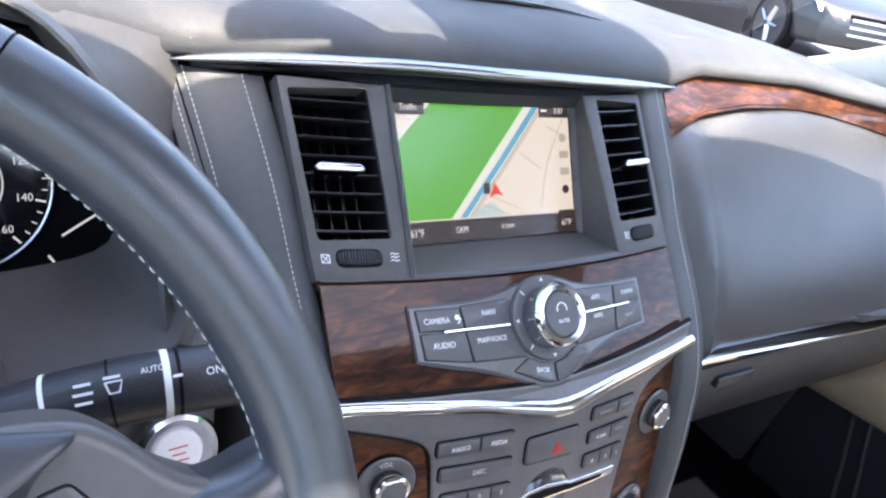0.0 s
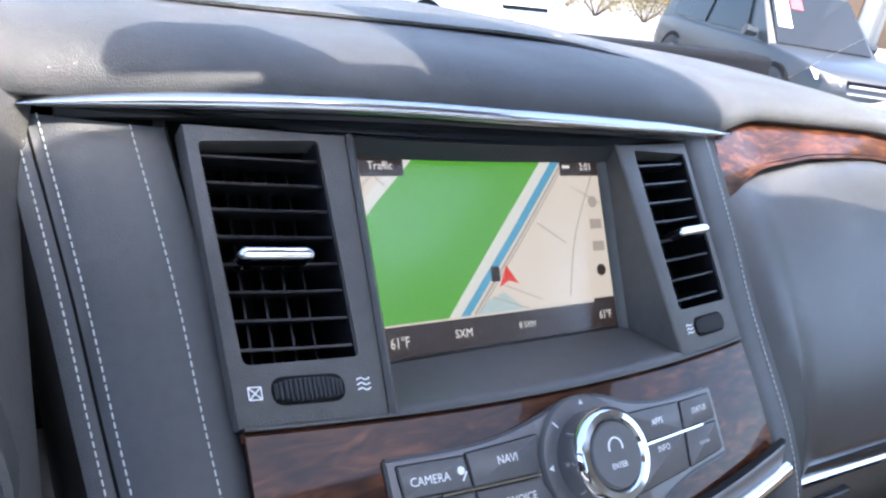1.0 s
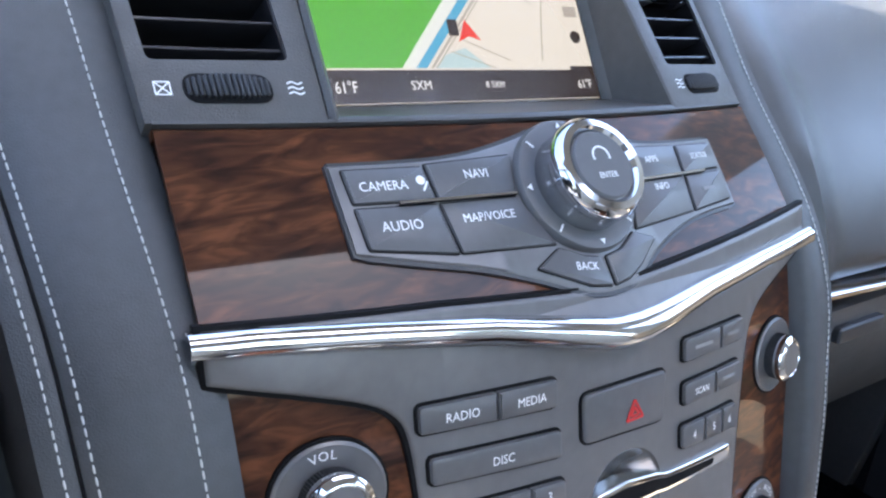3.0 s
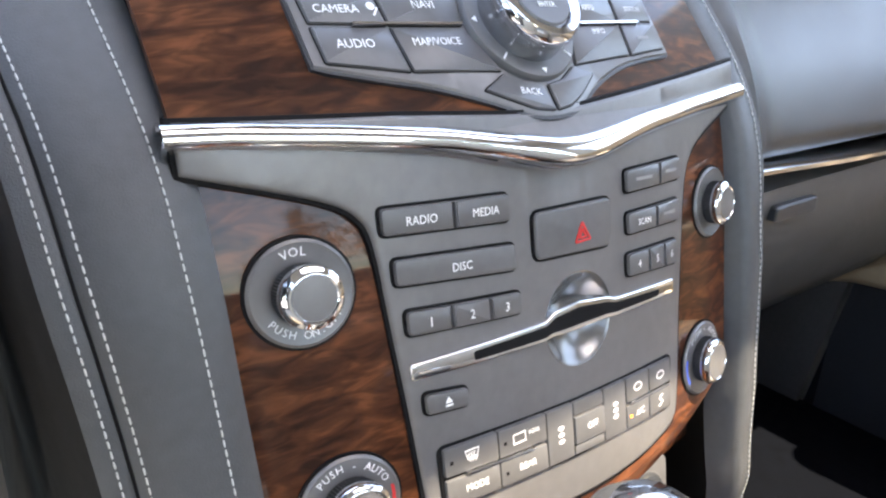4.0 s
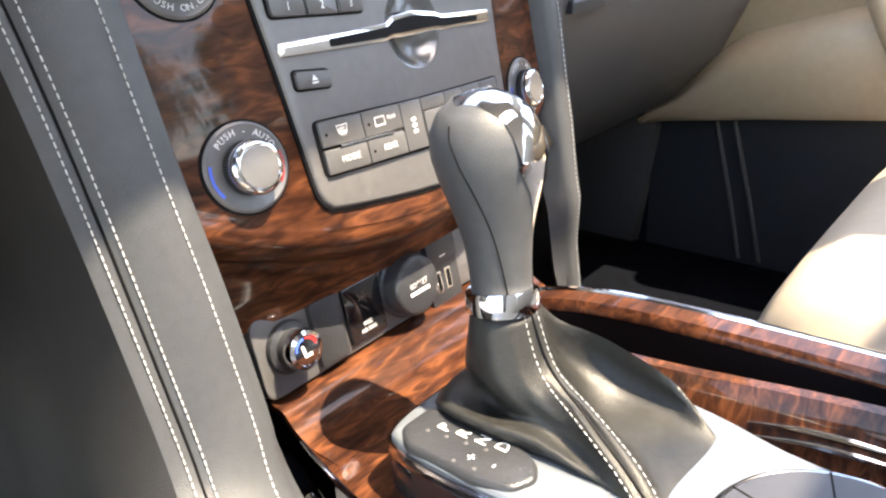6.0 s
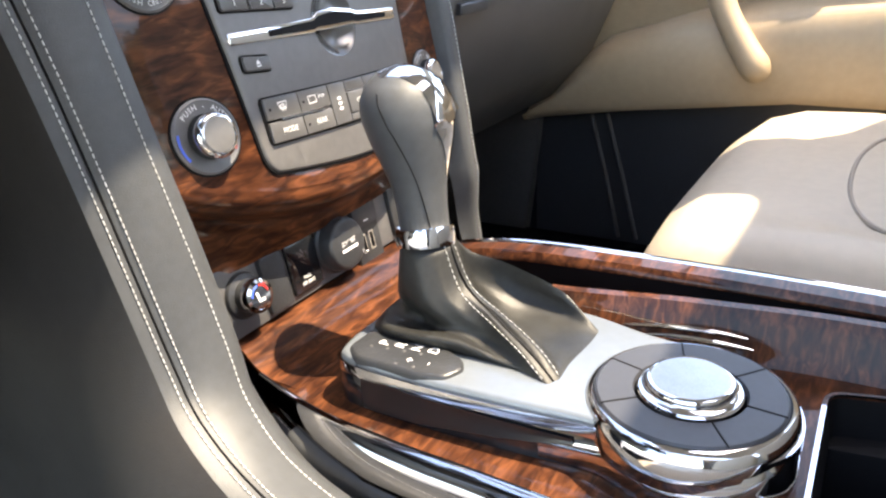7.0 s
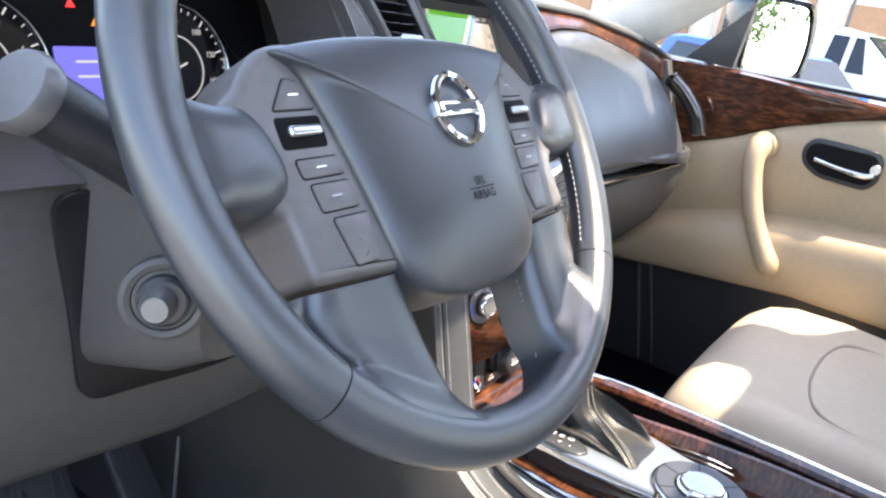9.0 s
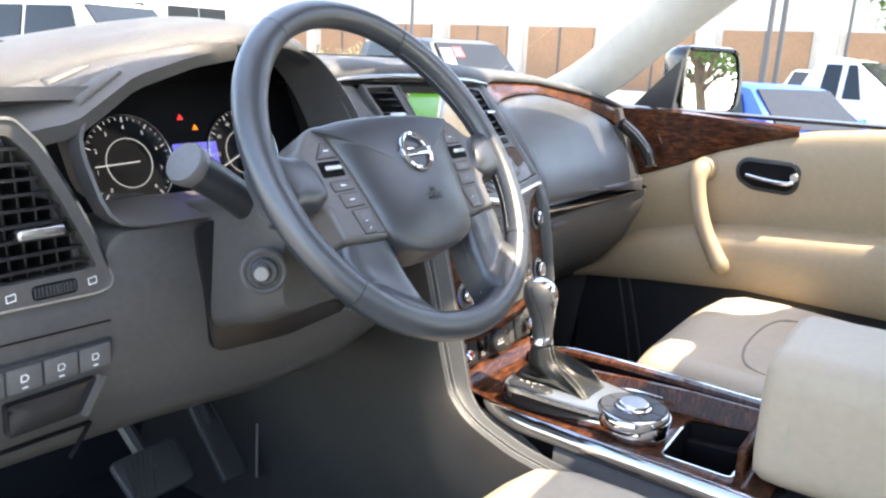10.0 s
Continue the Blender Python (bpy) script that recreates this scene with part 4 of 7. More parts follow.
    row([(46, 111.2), (91.5, 109.4), (91.5, 120.7), (46, 121.3)], [70], ["SCAN", "|"], 3.2)
    row([(45, 90), (88.5, 86.5), (88.5, 99.4), (45, 101)], [62, 76], ["4", "5", "6"], 3.8)
    row([(-82, 59.6), (-61.2, 57.8), (-61.2, 66), (-82, 68.4)], [], [""])
    part("symbol", slab(FC, [(-73.4, 62.6), (-69.8, 62.4), (-71.6, 65.2)], D + 2, D + 2.35, 0.05, 1), WHITE, pan, smooth=False)
    bar("symbol", FC, -71.6, 61.4, 3.6, 0.8, WHITE, pan, D + 2.28)
    # hazard switch with a red triangle
    hz = [(-17.6, 112.2), (31.8, 109), (33.2, 132.2), (-17.5, 133.6)]
    gap(FC, hz, pan, D - 1, D + 0.25, 1.2, 4)
    hk = part("hazard_button", slab(FC, rounded(hz, 3.5, 4), D - 1, D + 1.6, 1.2, 3), BUTTON, pan, "square hazard switch with a red triangle")
    for a, c in (((-5, -4), (5, -4)), ((5, -4), (0, 4.6)), ((0, 4.6), (-5, -4)), ((-2.4, -2.4), (2.4, -2.4)), ((2.4, -2.4), (0, 1.6)), ((0, 1.6), (-2.4, -2.4))):
        part("triangle", strip(FC, [(12 + a[0], 119.5 + a[1]), (12 + c[0], 119.5 + c[1])], 1.0, D + 1.5, D + 1.85), RED, hk, smooth=False)
    # climate keys
    cl = [(-77, 14.6), (0, 11), (77, 8.6), (80, 36), (0, 38.6), (-77.5, 42)]
    part("button_well", slab(FC, offset(rounded(cl, 3), -1.2), D - 1, D + 0.25, 0.2), BLACK, pan)

    def vb(x): return 14.6 - (x + 77) * 0.039
    def vt(x): return 42 - (x + 77) * 0.038
    def quad(x0, x1, f0, f1):
        return [(x0, vb(x0) + (vt(x0) - vb(x0)) * f0), (x1, vb(x1) + (vt(x1) - vb(x1)) * f0), (x1, vb(x1) + (vt(x1) - vb(x1)) * f1), (x0, vb(x0) + (vt(x0) - vb(x0)) * f1)]
    for x0, x1, f0, f1, tx in ((-76.5, -48.2, 0, 0.46, "MODE"), (-76.5, -48.2, 0.52, 1, "w"), (-47.6, -19.4, 0, 0.46, "REAR"), (-47.6, -19.4, 0.52, 1, "r"), (-18.8, -1.8, 0, 1, "f"), (-1.2, 20, 0.2, 0.72, "OFF"), (-1.2, 20, 0.74, 1, ""), (-1.2, 20, 0, 0.18, ""), (20.6, 37.6, 0, 1, "f"), (38.2, 57.5, 0, 0.46, "A/C"), (38.2, 57.5, 0.52, 1, "o"), (58.1, 78, 0, 0.46, "i"), (58.1, 78, 0.52, 1, "o")):
        q = quad(x0, x1, f0, f1)
        k = part("button", slab(FC, rounded(q, 0.9, 2), D - 1, D + 1.8 + (0.8 if tx == "OFF" else 0), 0.7, 2), BUTTON, pan)
        cx, cv = (x0 + x1) / 2, sum(p[1] for p in q) / 4
        d = D + 1.85 + (0.8 if tx == "OFF" else 0)
        if tx in ("MODE", "REAR", "OFF", "A/C"):
            words("print", tx, FC, cx + 1.5, cv, 3.3, WHITE, k, d, turn=-2.2)
        elif tx == "w":
            part("symbol", strip(FC, [(cx - 2.4, cv - 1), (cx - 3.6, cv + 3), (cx + 3.6, cv + 3), (cx + 2.4, cv - 1), (cx - 2.4, cv - 1)], 0.6, d - 0.1, d + 0.1), WHITE, k, smooth=False)
            for j in (-1.4, 0, 1.4):
                part("symbol", strip(FC, smooth_line([(cx + j, cv - 2.4), (cx + j + 0.6, cv - 1), (cx + j - 0.6, cv + 0.6), (cx + j, cv + 2)], 3), 0.45, d - 0.1, d + 0.1), WHITE, k, smooth=False)
        elif tx == "r":
            part("symbol", strip(FC, [(cx - 6, cv - 2), (cx - 6, cv + 2.4), (cx + 1, cv + 2.4), (cx + 1, cv - 2), (cx - 6, cv - 2)], 0.6, d - 0.1, d + 0.1), WHITE, k, smooth=False)
            words("print", "REAR", FC, cx + 6.4, cv + 0.6, 2.1, WHITE, k, d, turn=-2.2)
        elif tx == "f":
            for j in (-3.4, 0, 3.4):
                part("symbol", slab(FC, circle(cx, cv + j, 1.9, 1.1, 10), d - 0.1, d + 0.1, 0.02, 1), WHITE, k, smooth=False)
        elif tx == "o":
            part("symbol", strip(FC, circle(cx, cv, 3.2, 2.0, 14) + [(cx + 3.2, cv)], 0.6, d - 0.1, d + 0.1), WHITE, k, smooth=False)
        elif tx == "i":
            part("symbol", strip(FC, smooth_line([(cx - 2, cv - 3), (cx + 1.5, cv - 1), (cx - 1.2, cv + 1), (cx + 1.6, cv + 3)], 3), 0.8, d - 0.1, d + 0.1), WHITE, k, smooth=False)
        if tx in ("REAR", "r", "w", "A/C"):
            bar("indicator", FC, x0 + 3.4, cv, 1.6, 1.6, glow("amber_lamp", (1.0, 0.25, 0.02), 1.2) if tx == "A/C" else BLACK, k, d - 0.05)
    for x0, x1 in ((-66, -28), (41, 76)):
        part("chrome_line", strip(FC, [(x0, vb(x0) + 13.6), (x1, vb(x1) + 13.4)], 1.1, D + 0.5, D + 2.6), CHROME, pan, "thin chrome line")
    # knobs in the wood
    for x, v, r, txt in ((-126, 120.5, 19.6, "vol"), (-118, 30, 20.6, "temp"), (134, 109.5, 18.6, "tune"), (119.5, 20, 20.2, "temp")):
        ring = part("knob_ring", lathe(FC, x, v, [(r + 1.2, -1), (r + 1.2, 1.2), (r, 2.0), (r - 1, 1.6), (0, 1.6)]), PANEL, st, "satin grey ring")
        part("ring_gap", lathe(FC, x, v, [(r + 2.4, -1), (r + 2.4, 0.6), (r + 1, 0.7), (0, 0.7)]), BLACK, ring)
        rotary(FC, x, v, st, 11.5 if txt != "temp" else 12.5, r, 12, 8.6 if txt != "temp" else 10)
        if txt == "vol":
            arc_words("print", "VOL", FC, x, v, 16, 95, 3.4, WHITE, ring, 1.8)
            arc_words("print", "PUSH ON.OFF", FC, x, v, 16, -90, 3.0, WHITE, ring, 1.8, inside=True, pitch=1.0)
        elif txt == "temp":
            arc_words("print", "PUSH - AUTO", FC, x, v, 17.3, 80, 3.2, WHITE, ring, 1.8, pitch=0.98)
            for a0, a1, mt in ((165, 215, BLUE), (-35, 12, RED)):
                part("mark", strip(FC, [(x + 18.6 * math.cos(radians(a)), v + 18.6 * math.sin(radians(a))) for a in np.linspace(a0, a1, 8)], 1.4, 1.4, 1.9), mt, ring, smooth=False)
    # switch pad
    top = [(-106, -19.5), (-80, -19.3), (-60, -18.6), (-42, -16.2), (-22, -11.5), (-8, -7.4), (6, -6.2), (20, -8), (36, -14), (56, -18), (80, -19.2), (108, -19.8)]
    bot = [(-105, -55.4), (-80, -61), (-57, -66), (-33, -74), (-18, -80.5), (-6, -84), (8, -84), (20, -80.5), (36, -71), (58, -62.5), (80, -58.6), (106, -57)]
    T, B = smooth_line(top, 5), smooth_line(bot, 5)
    def at(c, x): return float(np.interp(x, [p[0] for p in c], [p[1] for p in c]))
    rows, rim = [], []
    for i, f in enumerate(np.linspace(0, 1, 46)):
        xt, xb = -106 + 214 * f, -105 + 211 * f
        vt_, vb_ = at(T, xt), at(B, xb)
        rows.append([FA(xt + (xb - xt) * g, vt_ + (vb_ - vt_) * g, d) for g, d in ((0, -2), (0, 2.0), (0.03, 3.2), (0.5, 3.4), (0.97, 3.2), (1, 2.0), (1, -2))])
        rim.append((xt, vt_, xb, vb_))
    pad = part("switch_pad", sheet(rows, 0.003, flip=True), PANEL, st, "grey switch pad set in the wood")
    edge = [(a, b) for a, b, _, _ in rim] + [(c, d) for _, _, c, d in rim[::-1]]
    edge.append(edge[0])
    part("pad_edge", strip(FA, edge, 2.2, 0.0, 2.4), HARD, pad)
    E = 3.4
    arc = [(2 + 33 * math.cos(radians(a)), -36 + 33 * math.sin(radians(a))) for a in (-122, -108, -94)]
    arc2 = [(2 + 33 * math.cos(radians(a)), -36 + 33 * math.sin(radians(a))) for a in (-88, -70, -48)]
    for q, tx, sz, tr, dx, dv in (([(-101, -36), (-68, -36.4), (-69.5, -22.4), (-102, -22.4)], "CAMERA", 3.8, 0, -2.6, -0.6),
                                  ([(-101, -38), (-68, -38.4), (-65.5, -59), (-100, -54)], "AUDIO", 4.0, 0, -1.5, 1.2),
                                  ([(-66.5, -36.4), (-31, -36.4), (-27, -19.5), (-68, -21.6)], "NAVI", 3.8, 0, 1.4, 1.2),
                                  ([(-66.5, -38.4), (-31, -38.4), (-20, -60.5), (-64, -59)], "MAP/VOICE", 3.6, 0, -2, 3.4),
                                  ([(35, -36.4), (73, -36.4), (75, -22), (31, -20)], "APPS", 3.3, 0, 1, 0.6),
                                  ([(75, -36.4), (104, -36.4), (104.5, -23), (77, -22.2)], "STATUS", 3.0, 0, 1, 0.4),
                                  ([(35, -38.4), (73, -38.4), (70, -56), (27, -59.5)], "INFO", 3.3, 0, 3, 6),
                                  ([(75, -38.4), (104, -38.4), (103, -53.5), (72, -56)], "|", 2.6, 0, 0, 0),
                                  ([(-33, -69.5), (-20, -62.5), *arc, (1, -81.6), (-10, -80)], "BACK", 3.4, -8, 3, -1.5),
                                  ([(3, -81.6), *arc2, (36, -65), (22, -75), (12, -80)], "", 3, 0, 0, 0)):
        k = key(FA, q, pad, E - 1.5, E + 1.3, 0.8)
        part("button_well", slab(FA, offset(rounded(flip_ccw(q), 0.8, 2), -0.6), E - 1, E + 0.15, 0.1, 1), BLACK, pad)
        cx, cv = sum(p[0] for p in q) / len(q), sum(p[1] for p in q) / len(q)
        if tx == "|":
            bar("mark", FA, cx, cv, 10, 1.8, FAINT, k, E + 1.35)
        elif tx:
            words("print", tx, FA, cx + dx, cv + dv, sz, WHITE, k, E + 1.4, turn=tr)
            if tx == "CAMERA":
                part("symbol", slab(FA, circle(cx + 13, cv + 1.0, 1.9, n=9), E + 1.3, E + 1.5, 0.05, 1), WHITE, k, smooth=False)
                bar("symbol", FA, cx + 14.4, cv - 1.6, 0.8, 4.5, WHITE, k, E + 1.4, -35)
    for x0, x1, v in ((-84, -31, -37.3), (38.5, 89.5, -37.5)):
        part("chrome_line", strip(FA, [(x0, v), (x1, v)], 1.1, E, E + 2.6), CHROME, pad, "thin chrome line")
    part("dial_ring", lathe(FA, 2, -36, [(31, 0), (31, 5), (30, 6.6), (28, 7), (22, 6), (0, 6)]), BUTTON, pad, "grey ring with arrows")
    for a in (90, 180, -90, 0):
        cx, cv = 2 + 27 * math.cos(radians(a)), -36 + 27 * math.sin(radians(a))
        tri = [(cx + 1.7 * math.cos(radians(a + k)), cv + 1.7 * math.sin(radians(a + k))) for k in (0, 120, 240)]
        part("symbol", slab(FA, tri, 6.9, 7.25, 0.05, 1), WHITE, pad, smooth=False)
    for a in (45, 135, -45, -135):
        part("symbol", strip(FA, [(2 + r * math.cos(radians(a)), -36 + r * math.sin(radians(a))) for r in (25, 29)], 0.7, 6.7, 7.2), WHITE, pad, smooth=False)
    kn = part("dial_knob", lathe(FA, 2, -36, [(22, 5), (22.5, 7), (22.5, 17), (21.5, 18), (0, 18)], 60), SATIN, pad, "knurled metal dial")
    part("chrome_band", lathe(FA, 2, -36, [(22.4, 16), (23.2, 18.5), (22.6, 21.5), (20.5, 23.6), (17.5, 23.8), (15.6, 21.5), (0, 21.5)], 60), CHROME, kn, "polished chrome band")
    part("cap", lathe(FA, 2, -36, [(15.4, 19), (15.4, 22.6), (14.6, 23.4), (0, 23.0)]), BUTTON, kn)
    words("print", "ENTER", FA, 2, -41, 2.6, WHITE, kn, 23.4)
    part("symbol", strip(FA, [(2 + 4.4 * math.cos(a), -32.5 + 4.4 * math.sin(a)) for a in np.linspace(-0.3, math.pi + 0.3, 12)], 0.8, 23.0, 23.5), WHITE, kn, smooth=False)


def build_screen():
    sc = thing("navigation_screen", (0, 0.0, 1.40), "lit colour map screen showing a green park beside roads", "screen")
    part("frame", slab(FM, rect(-96, -64, 96, 60, 3), -16, -2.2, 0.5), HARD, sc, "black screen frame")
    W, H = 169, 106

    def P(u, w): return (-84 + u * W, 49.7 - w * H)
    def flat(name, pts, mat, d): return part(name, slab(FM, flip_ccw([P(*p) for p in pts]), d - 0.3, d, 0.02, 1), mat, mp, smooth=False)
    beige = glow("map_land", (0.80, 0.72, 0.62), 0.127)
    mp = part("display", slab(FM, rect(-84, 49.7 - H, W - 84, 49.7), -2, -1.0, 0.02, 1), beige, sc, "map in beige and green", smooth=False)
    white, green, blue = glow("map_white", (0.80, 0.80, 0.74), 0.127), glow("map_green", (0.115, 0.46, 0.045), 0.127), glow("map_blue", (0.10, 0.40, 0.60), 0.127)
    dark, road, letter = glow("map_dark", (0.05, 0.035, 0.03), 0.102), glow("map_road", (0.48, 0.42, 0.36), 0.122), glow("map_letter", (0.9, 0.88, 0.85), 0.143)
    flat("park", [(0.22, 0), (0.745, 0), (0.50, 0.43), (0.27, 0.84), (0, 0.84), (0, 0.34), (0.06, 0.24)], green, -0.8)
    flat("verge", [(0.745, 0), (0.795, 0), (0.555, 0.43), (0.315, 0.84), (0.27, 0.84), (0.50, 0.43)], white, -0.78)
    flat("verge", [(0.22, 0), (0.17, 0), (0, 0.25), (0, 0.34), (0.06, 0.24)], white, -0.78)
    flat("river", [(0.795, 0), (0.835, 0), (0.592, 0.43), (0.352, 0.84), (0.315, 0.84), (0.555, 0.43)], blue, -0.76)
    lines = [([(0.85, 0), (0.61, 0.43), (0.37, 0.84)], 1.4), ([(0.865, 0.0), (0.625, 0.43), (0.385, 0.84)], 0.7), ([(0.99, 0.05), (0.90, 0.30), (0.84, 0.50), (0.79, 0.80)], 0.7), ([(0.68, 0.38), (0.80, 0.50)], 0.6), ([(0.86, 0.18), (0.99, 0.28)], 0.6), ([(0.0, 0.18), (0.10, 0.04)], 0.6), ([(0.02, 0.06), (0.09, 0.16)], 0.6), ([(0.45, 0.76), (0.60, 0.84)], 0.6), ([(0.50, 0.70), (0.66, 0.80)], 0.5)]
    for ln, w in lines:
        part("road", strip(FM, [P(*p) for p in smooth_line(ln, 4)], w, -0.9, -0.72), road, mp, smooth=False)
    flat("block", [(0.42, 0.78), (0.50, 0.74), (0.58, 0.84), (0.38, 0.84)], glow("map_block", (0.52, 0.66, 0.66), 0.122), -0.79)
    flat("status_bar", [(0, 0.85), (1, 0.85), (1, 1), (0, 1)], dark, -0.7)
    flat("caption", [(0, 0.015), (0.165, 0.015), (0.165, 0.115), (0, 0.115)], dark, -0.7)
    flat("caption", [(0.815, 0.015), (1, 0.015), (1, 0.115), (0.815, 0.115)], dark, -0.7)
    flat("side_bar", [(0.90, 0.83), (1, 0.83), (1, 1), (0.90, 1)], dark, -0.7)
    words("print", "Traffic", FM, *P(0.083, 0.064), 4.4, letter, mp, -0.6)
    words("print", "2:01", FM, *P(0.94, 0.064), 4.6, letter, mp, -0.6)
    words("print", "61\u00b0F", FM, *P(0.085, 0.93), 5.6, letter, mp, -0.6, squeeze=0.78)
    words("print", "61\u00b0F", FM, *P(0.945, 0.93), 5.0, letter, mp, -0.6, squeeze=0.78)
    words("print", "SXM", FM, *P(0.32, 0.925), 4.6, letter, mp, -0.6)
    words("print", "8 SXM", FM, *P(0.58, 0.925), 3.4, letter, mp, -0.6)
    bar("mark", FM, *P(0.845, 0.064), 6, 1.8, letter, mp, -0.6)
    for k, w in enumerate((0.27, 0.40, 0.53, 0.67)):
        part("icon", slab(FM, circle(*P(0.955, w), 3.6, n=16) if k in (0, 3) else rect(P(0.93, w)[0], P(0, w)[1] - 3, P(0.985, w)[0], P(0, w)[1] + 3, 0.6), -1.0, -0.66, 0.02, 1), road if k != 3 else dark, mp, smooth=False)
    part("marker", slab(FM, flip_ccw([P(0.52, 0.60), P(0.565, 0.70), P(0.525, 0.68), P(0.485, 0.71)]), -1, -0.6, 0.02, 1), glow("map_red", (0.75, 0.05, 0.03), 0.143), mp, smooth=False)
    part("marker", slab(FM, rect(P(0.455, 0)[0], P(0, 0.68)[1], P(0.49, 0)[0], P(0, 0.60)[1], 0.6), -1, -0.6, 0.02, 1), dark, mp, smooth=False)
    cover = part("cover_glass", slab(FM, rect(-89, -59, 89, 54, 2), -0.2, 0.4, 0.1, 1), SCREENGLASS, sc, "clear glossy cover glass", smooth=False)
    cover.visible_shadow = False
def build_console():
    co = thing("centre_console", (-0.03, -0.4, 0.9), "centre console with glossy wood top, chrome edging and storage bins", "console")
    # socket plate
    plate = part("socket_plate", slab(FS, rect(-124, -9, 124, 40, 9), -6, 0, 1.5), BUTTON, co, "dark socket plate")
    for s in (-1, 1):
        k = part("seat_heater_knob", lathe(FS, 102.5 * s, 16.5, [(15.5, 0), (15.5, 1), (14.5, 2.6), (13, 3), (11, 4), (10.5, 14), (9.5, 15.5), (0, 15.5)]), HARD, plate, "small chrome-ringed seat heater knob")
        part("chrome_band", lathe(FS, 102.5 * s, 16.5, [(11.2, 9), (11.8, 12), (11, 15.4), (8.8, 16.4), (8.4, 15.8), (0, 15.8)]), CHROME, k)
        for a0, a1, mt in ((95, 170, BLUE), (10, 85, RED)):
            part("mark", strip(FS, [(102.5 * s + 7 * math.cos(radians(a)), 16.5 + 7 * math.sin(radians(a))) for a in np.linspace(a0, a1, 6)], 1.2, 15.6, 16.1), mt, k, smooth=False)
        part("symbol", strip(FS, [(102.5 * s - 2.5, 19.5), (102.5 * s - 1.5, 13.5), (102.5 * s + 3, 13.5)], 1.8, 15.7, 16.1), WHITE, k, smooth=False)
        x0, x1 = sorted((86 * s, 64 * s))
        key(FS, [(x0, -6), (x1, -6), (x1, 34), (x0, 34)], plate, -1, 4, 2.5, HARD, "blank_cover", 1.2)
    ab = key(FS, [(-60, -4), (-30, -4), (-29, 32), (-60, 32)], plate, -1, 2.5, 1.5, GLOSS, "airbag_lamp")
    words("print", "PASS", FS, -45, 5.5, 2.6, WHITE, ab, 2.6)
    words("print", "AIR BAG", FS, -45, 1.5, 2.6, WHITE, ab, 2.6)
    for a, c in (((-49, 25), (-45, 20)), ((-45, 26), (-43, 18)), ((-48, 18), (-42, 13)), ((-42, 24), (-39, 20)), ((-49, 21), (-43, 23))):
        part("symbol", strip(FS, [a, c], 1.0, 2.4, 2.75), SATIN, ab, smooth=False)
    so = part("socket_cap", lathe(FS, -8, 15.6, [(22, 0), (22, 2), (20, 3), (19.5, 13), (18.5, 14.4), (17, 15), (0, 15.4)]), HARD, plate, "round socket cap")
    words("print", "SOCKET", FS, -8, 17, 3.3, WHITE, so, 15.3)
    bar("mark", FS, -8, 12, 18, 2.2, WHITE, so, 15.4)
    us = key(FS, [(15, -13), (46, -13), (46, 34), (15, 34)], plate, -1, 2, 2, HARD, "usb_socket")
    key(FS, [(15.5, 17), (45.5, 17), (45.5, 33.5), (15.5, 33.5)], us, 1, 4, 1.5, HARD, "flap")
    bar("symbol", FS, 30, 21, 6, 0.9, WHITE, us, 4.1)
    for x in (24, 34):
        part("port", slab(FS, rect(x - 3, -4, x + 3, 11, 0.5), 1, 2.3, 0.1, 1), SATIN, us)
        part("port_hole", slab(FS, rect(x - 1.6, -2.6, x + 2, 9.6, 0.4), 2, 2.5, 0.1, 1), BLACK, us)
    # wood deck: level plate with openings, with a ramp to the sockets
    outer = flip_ccw([(-122, -184), (-128, -205), (-138, -250), (-142, -290), (-143, -330), (-145, -400), (-145, -460), (-143, -500), (-140, -640), (44, -640), (42, -480), (29, -400), (14, -330), (6, -285), (0, -244), (34, -219), (70, -198), (104, -186)])
    tray = rounded([(-117, -588), (32, -586), (8, -494), (-117, -497)], 9, 4)
    part("wood_deck", slab(FLAT, outer, 985, 1010, 3, 2, holes=[tray]), WOOD, co, "glossy wood top")
    rows = []
    for x in np.linspace(-0.121, 0.110, 20):
        rows.append([(x, y, z) for y, z in smooth_line([(-0.158, 1.028), (-0.1695, 1.0265), (-0.177, 1.019), (-0.186, 1.0135), (-0.196, 1.0112), (-0.212, 1.0104)], 4)])
    part("wood_ramp", sheet(rows, 0.004, flip=True), WOOD, co)
    # wood ridge beside the gear plate, side bin and its rim
    RIDGE = [(-0.66, 0.047), (-0.58, 0.045), (-0.48, 0.041), (-0.40, 0.029), (-0.34, 0.016), (-0.296, 0.009), (-0.225, 0.0)]
    rows = []
    for y in np.linspace(-0.225, -0.66, 24):
        xr = lerp(RIDGE, y)[0]
        up = min(1, (-0.222 - y) / 0.05) if y > -0.275 else 1
        zr = 1.012 + 0.029 * max(0, up) ** 0.6
        rows.append([(xr - 0.016, y, 1.0085), (xr - 0.010, y, 1.012 + (zr - 1.012) * 0.2), (xr - 0.006, y, 1.012 + (zr - 1.012) * 0.7), (xr - 0.001, y, zr), (xr + 0.006, y, zr), (xr + 0.010, y, zr - 0.006), (xr + 0.012, y, 0.965)])
    part("wood_ridge", sheet(rows, 0.003), RIDGEWOOD, co, "rounded wood ridge")
    rows = []
    for y in np.linspace(-0.225, -0.66, 24):
        x0, x1 = lerp(RIDGE, y)[0] + 0.010, lerp([(-0.66, 0.071), (-0.45, 0.064), (-0.30, 0.055), (-0.20, 0.046)], y)[0]
        rows.append([(x0, y, 0.985), (x0 + 0.006, y, 0.962), (x1 - 0.006, y, 0.962), (x1, y, 0.99)])
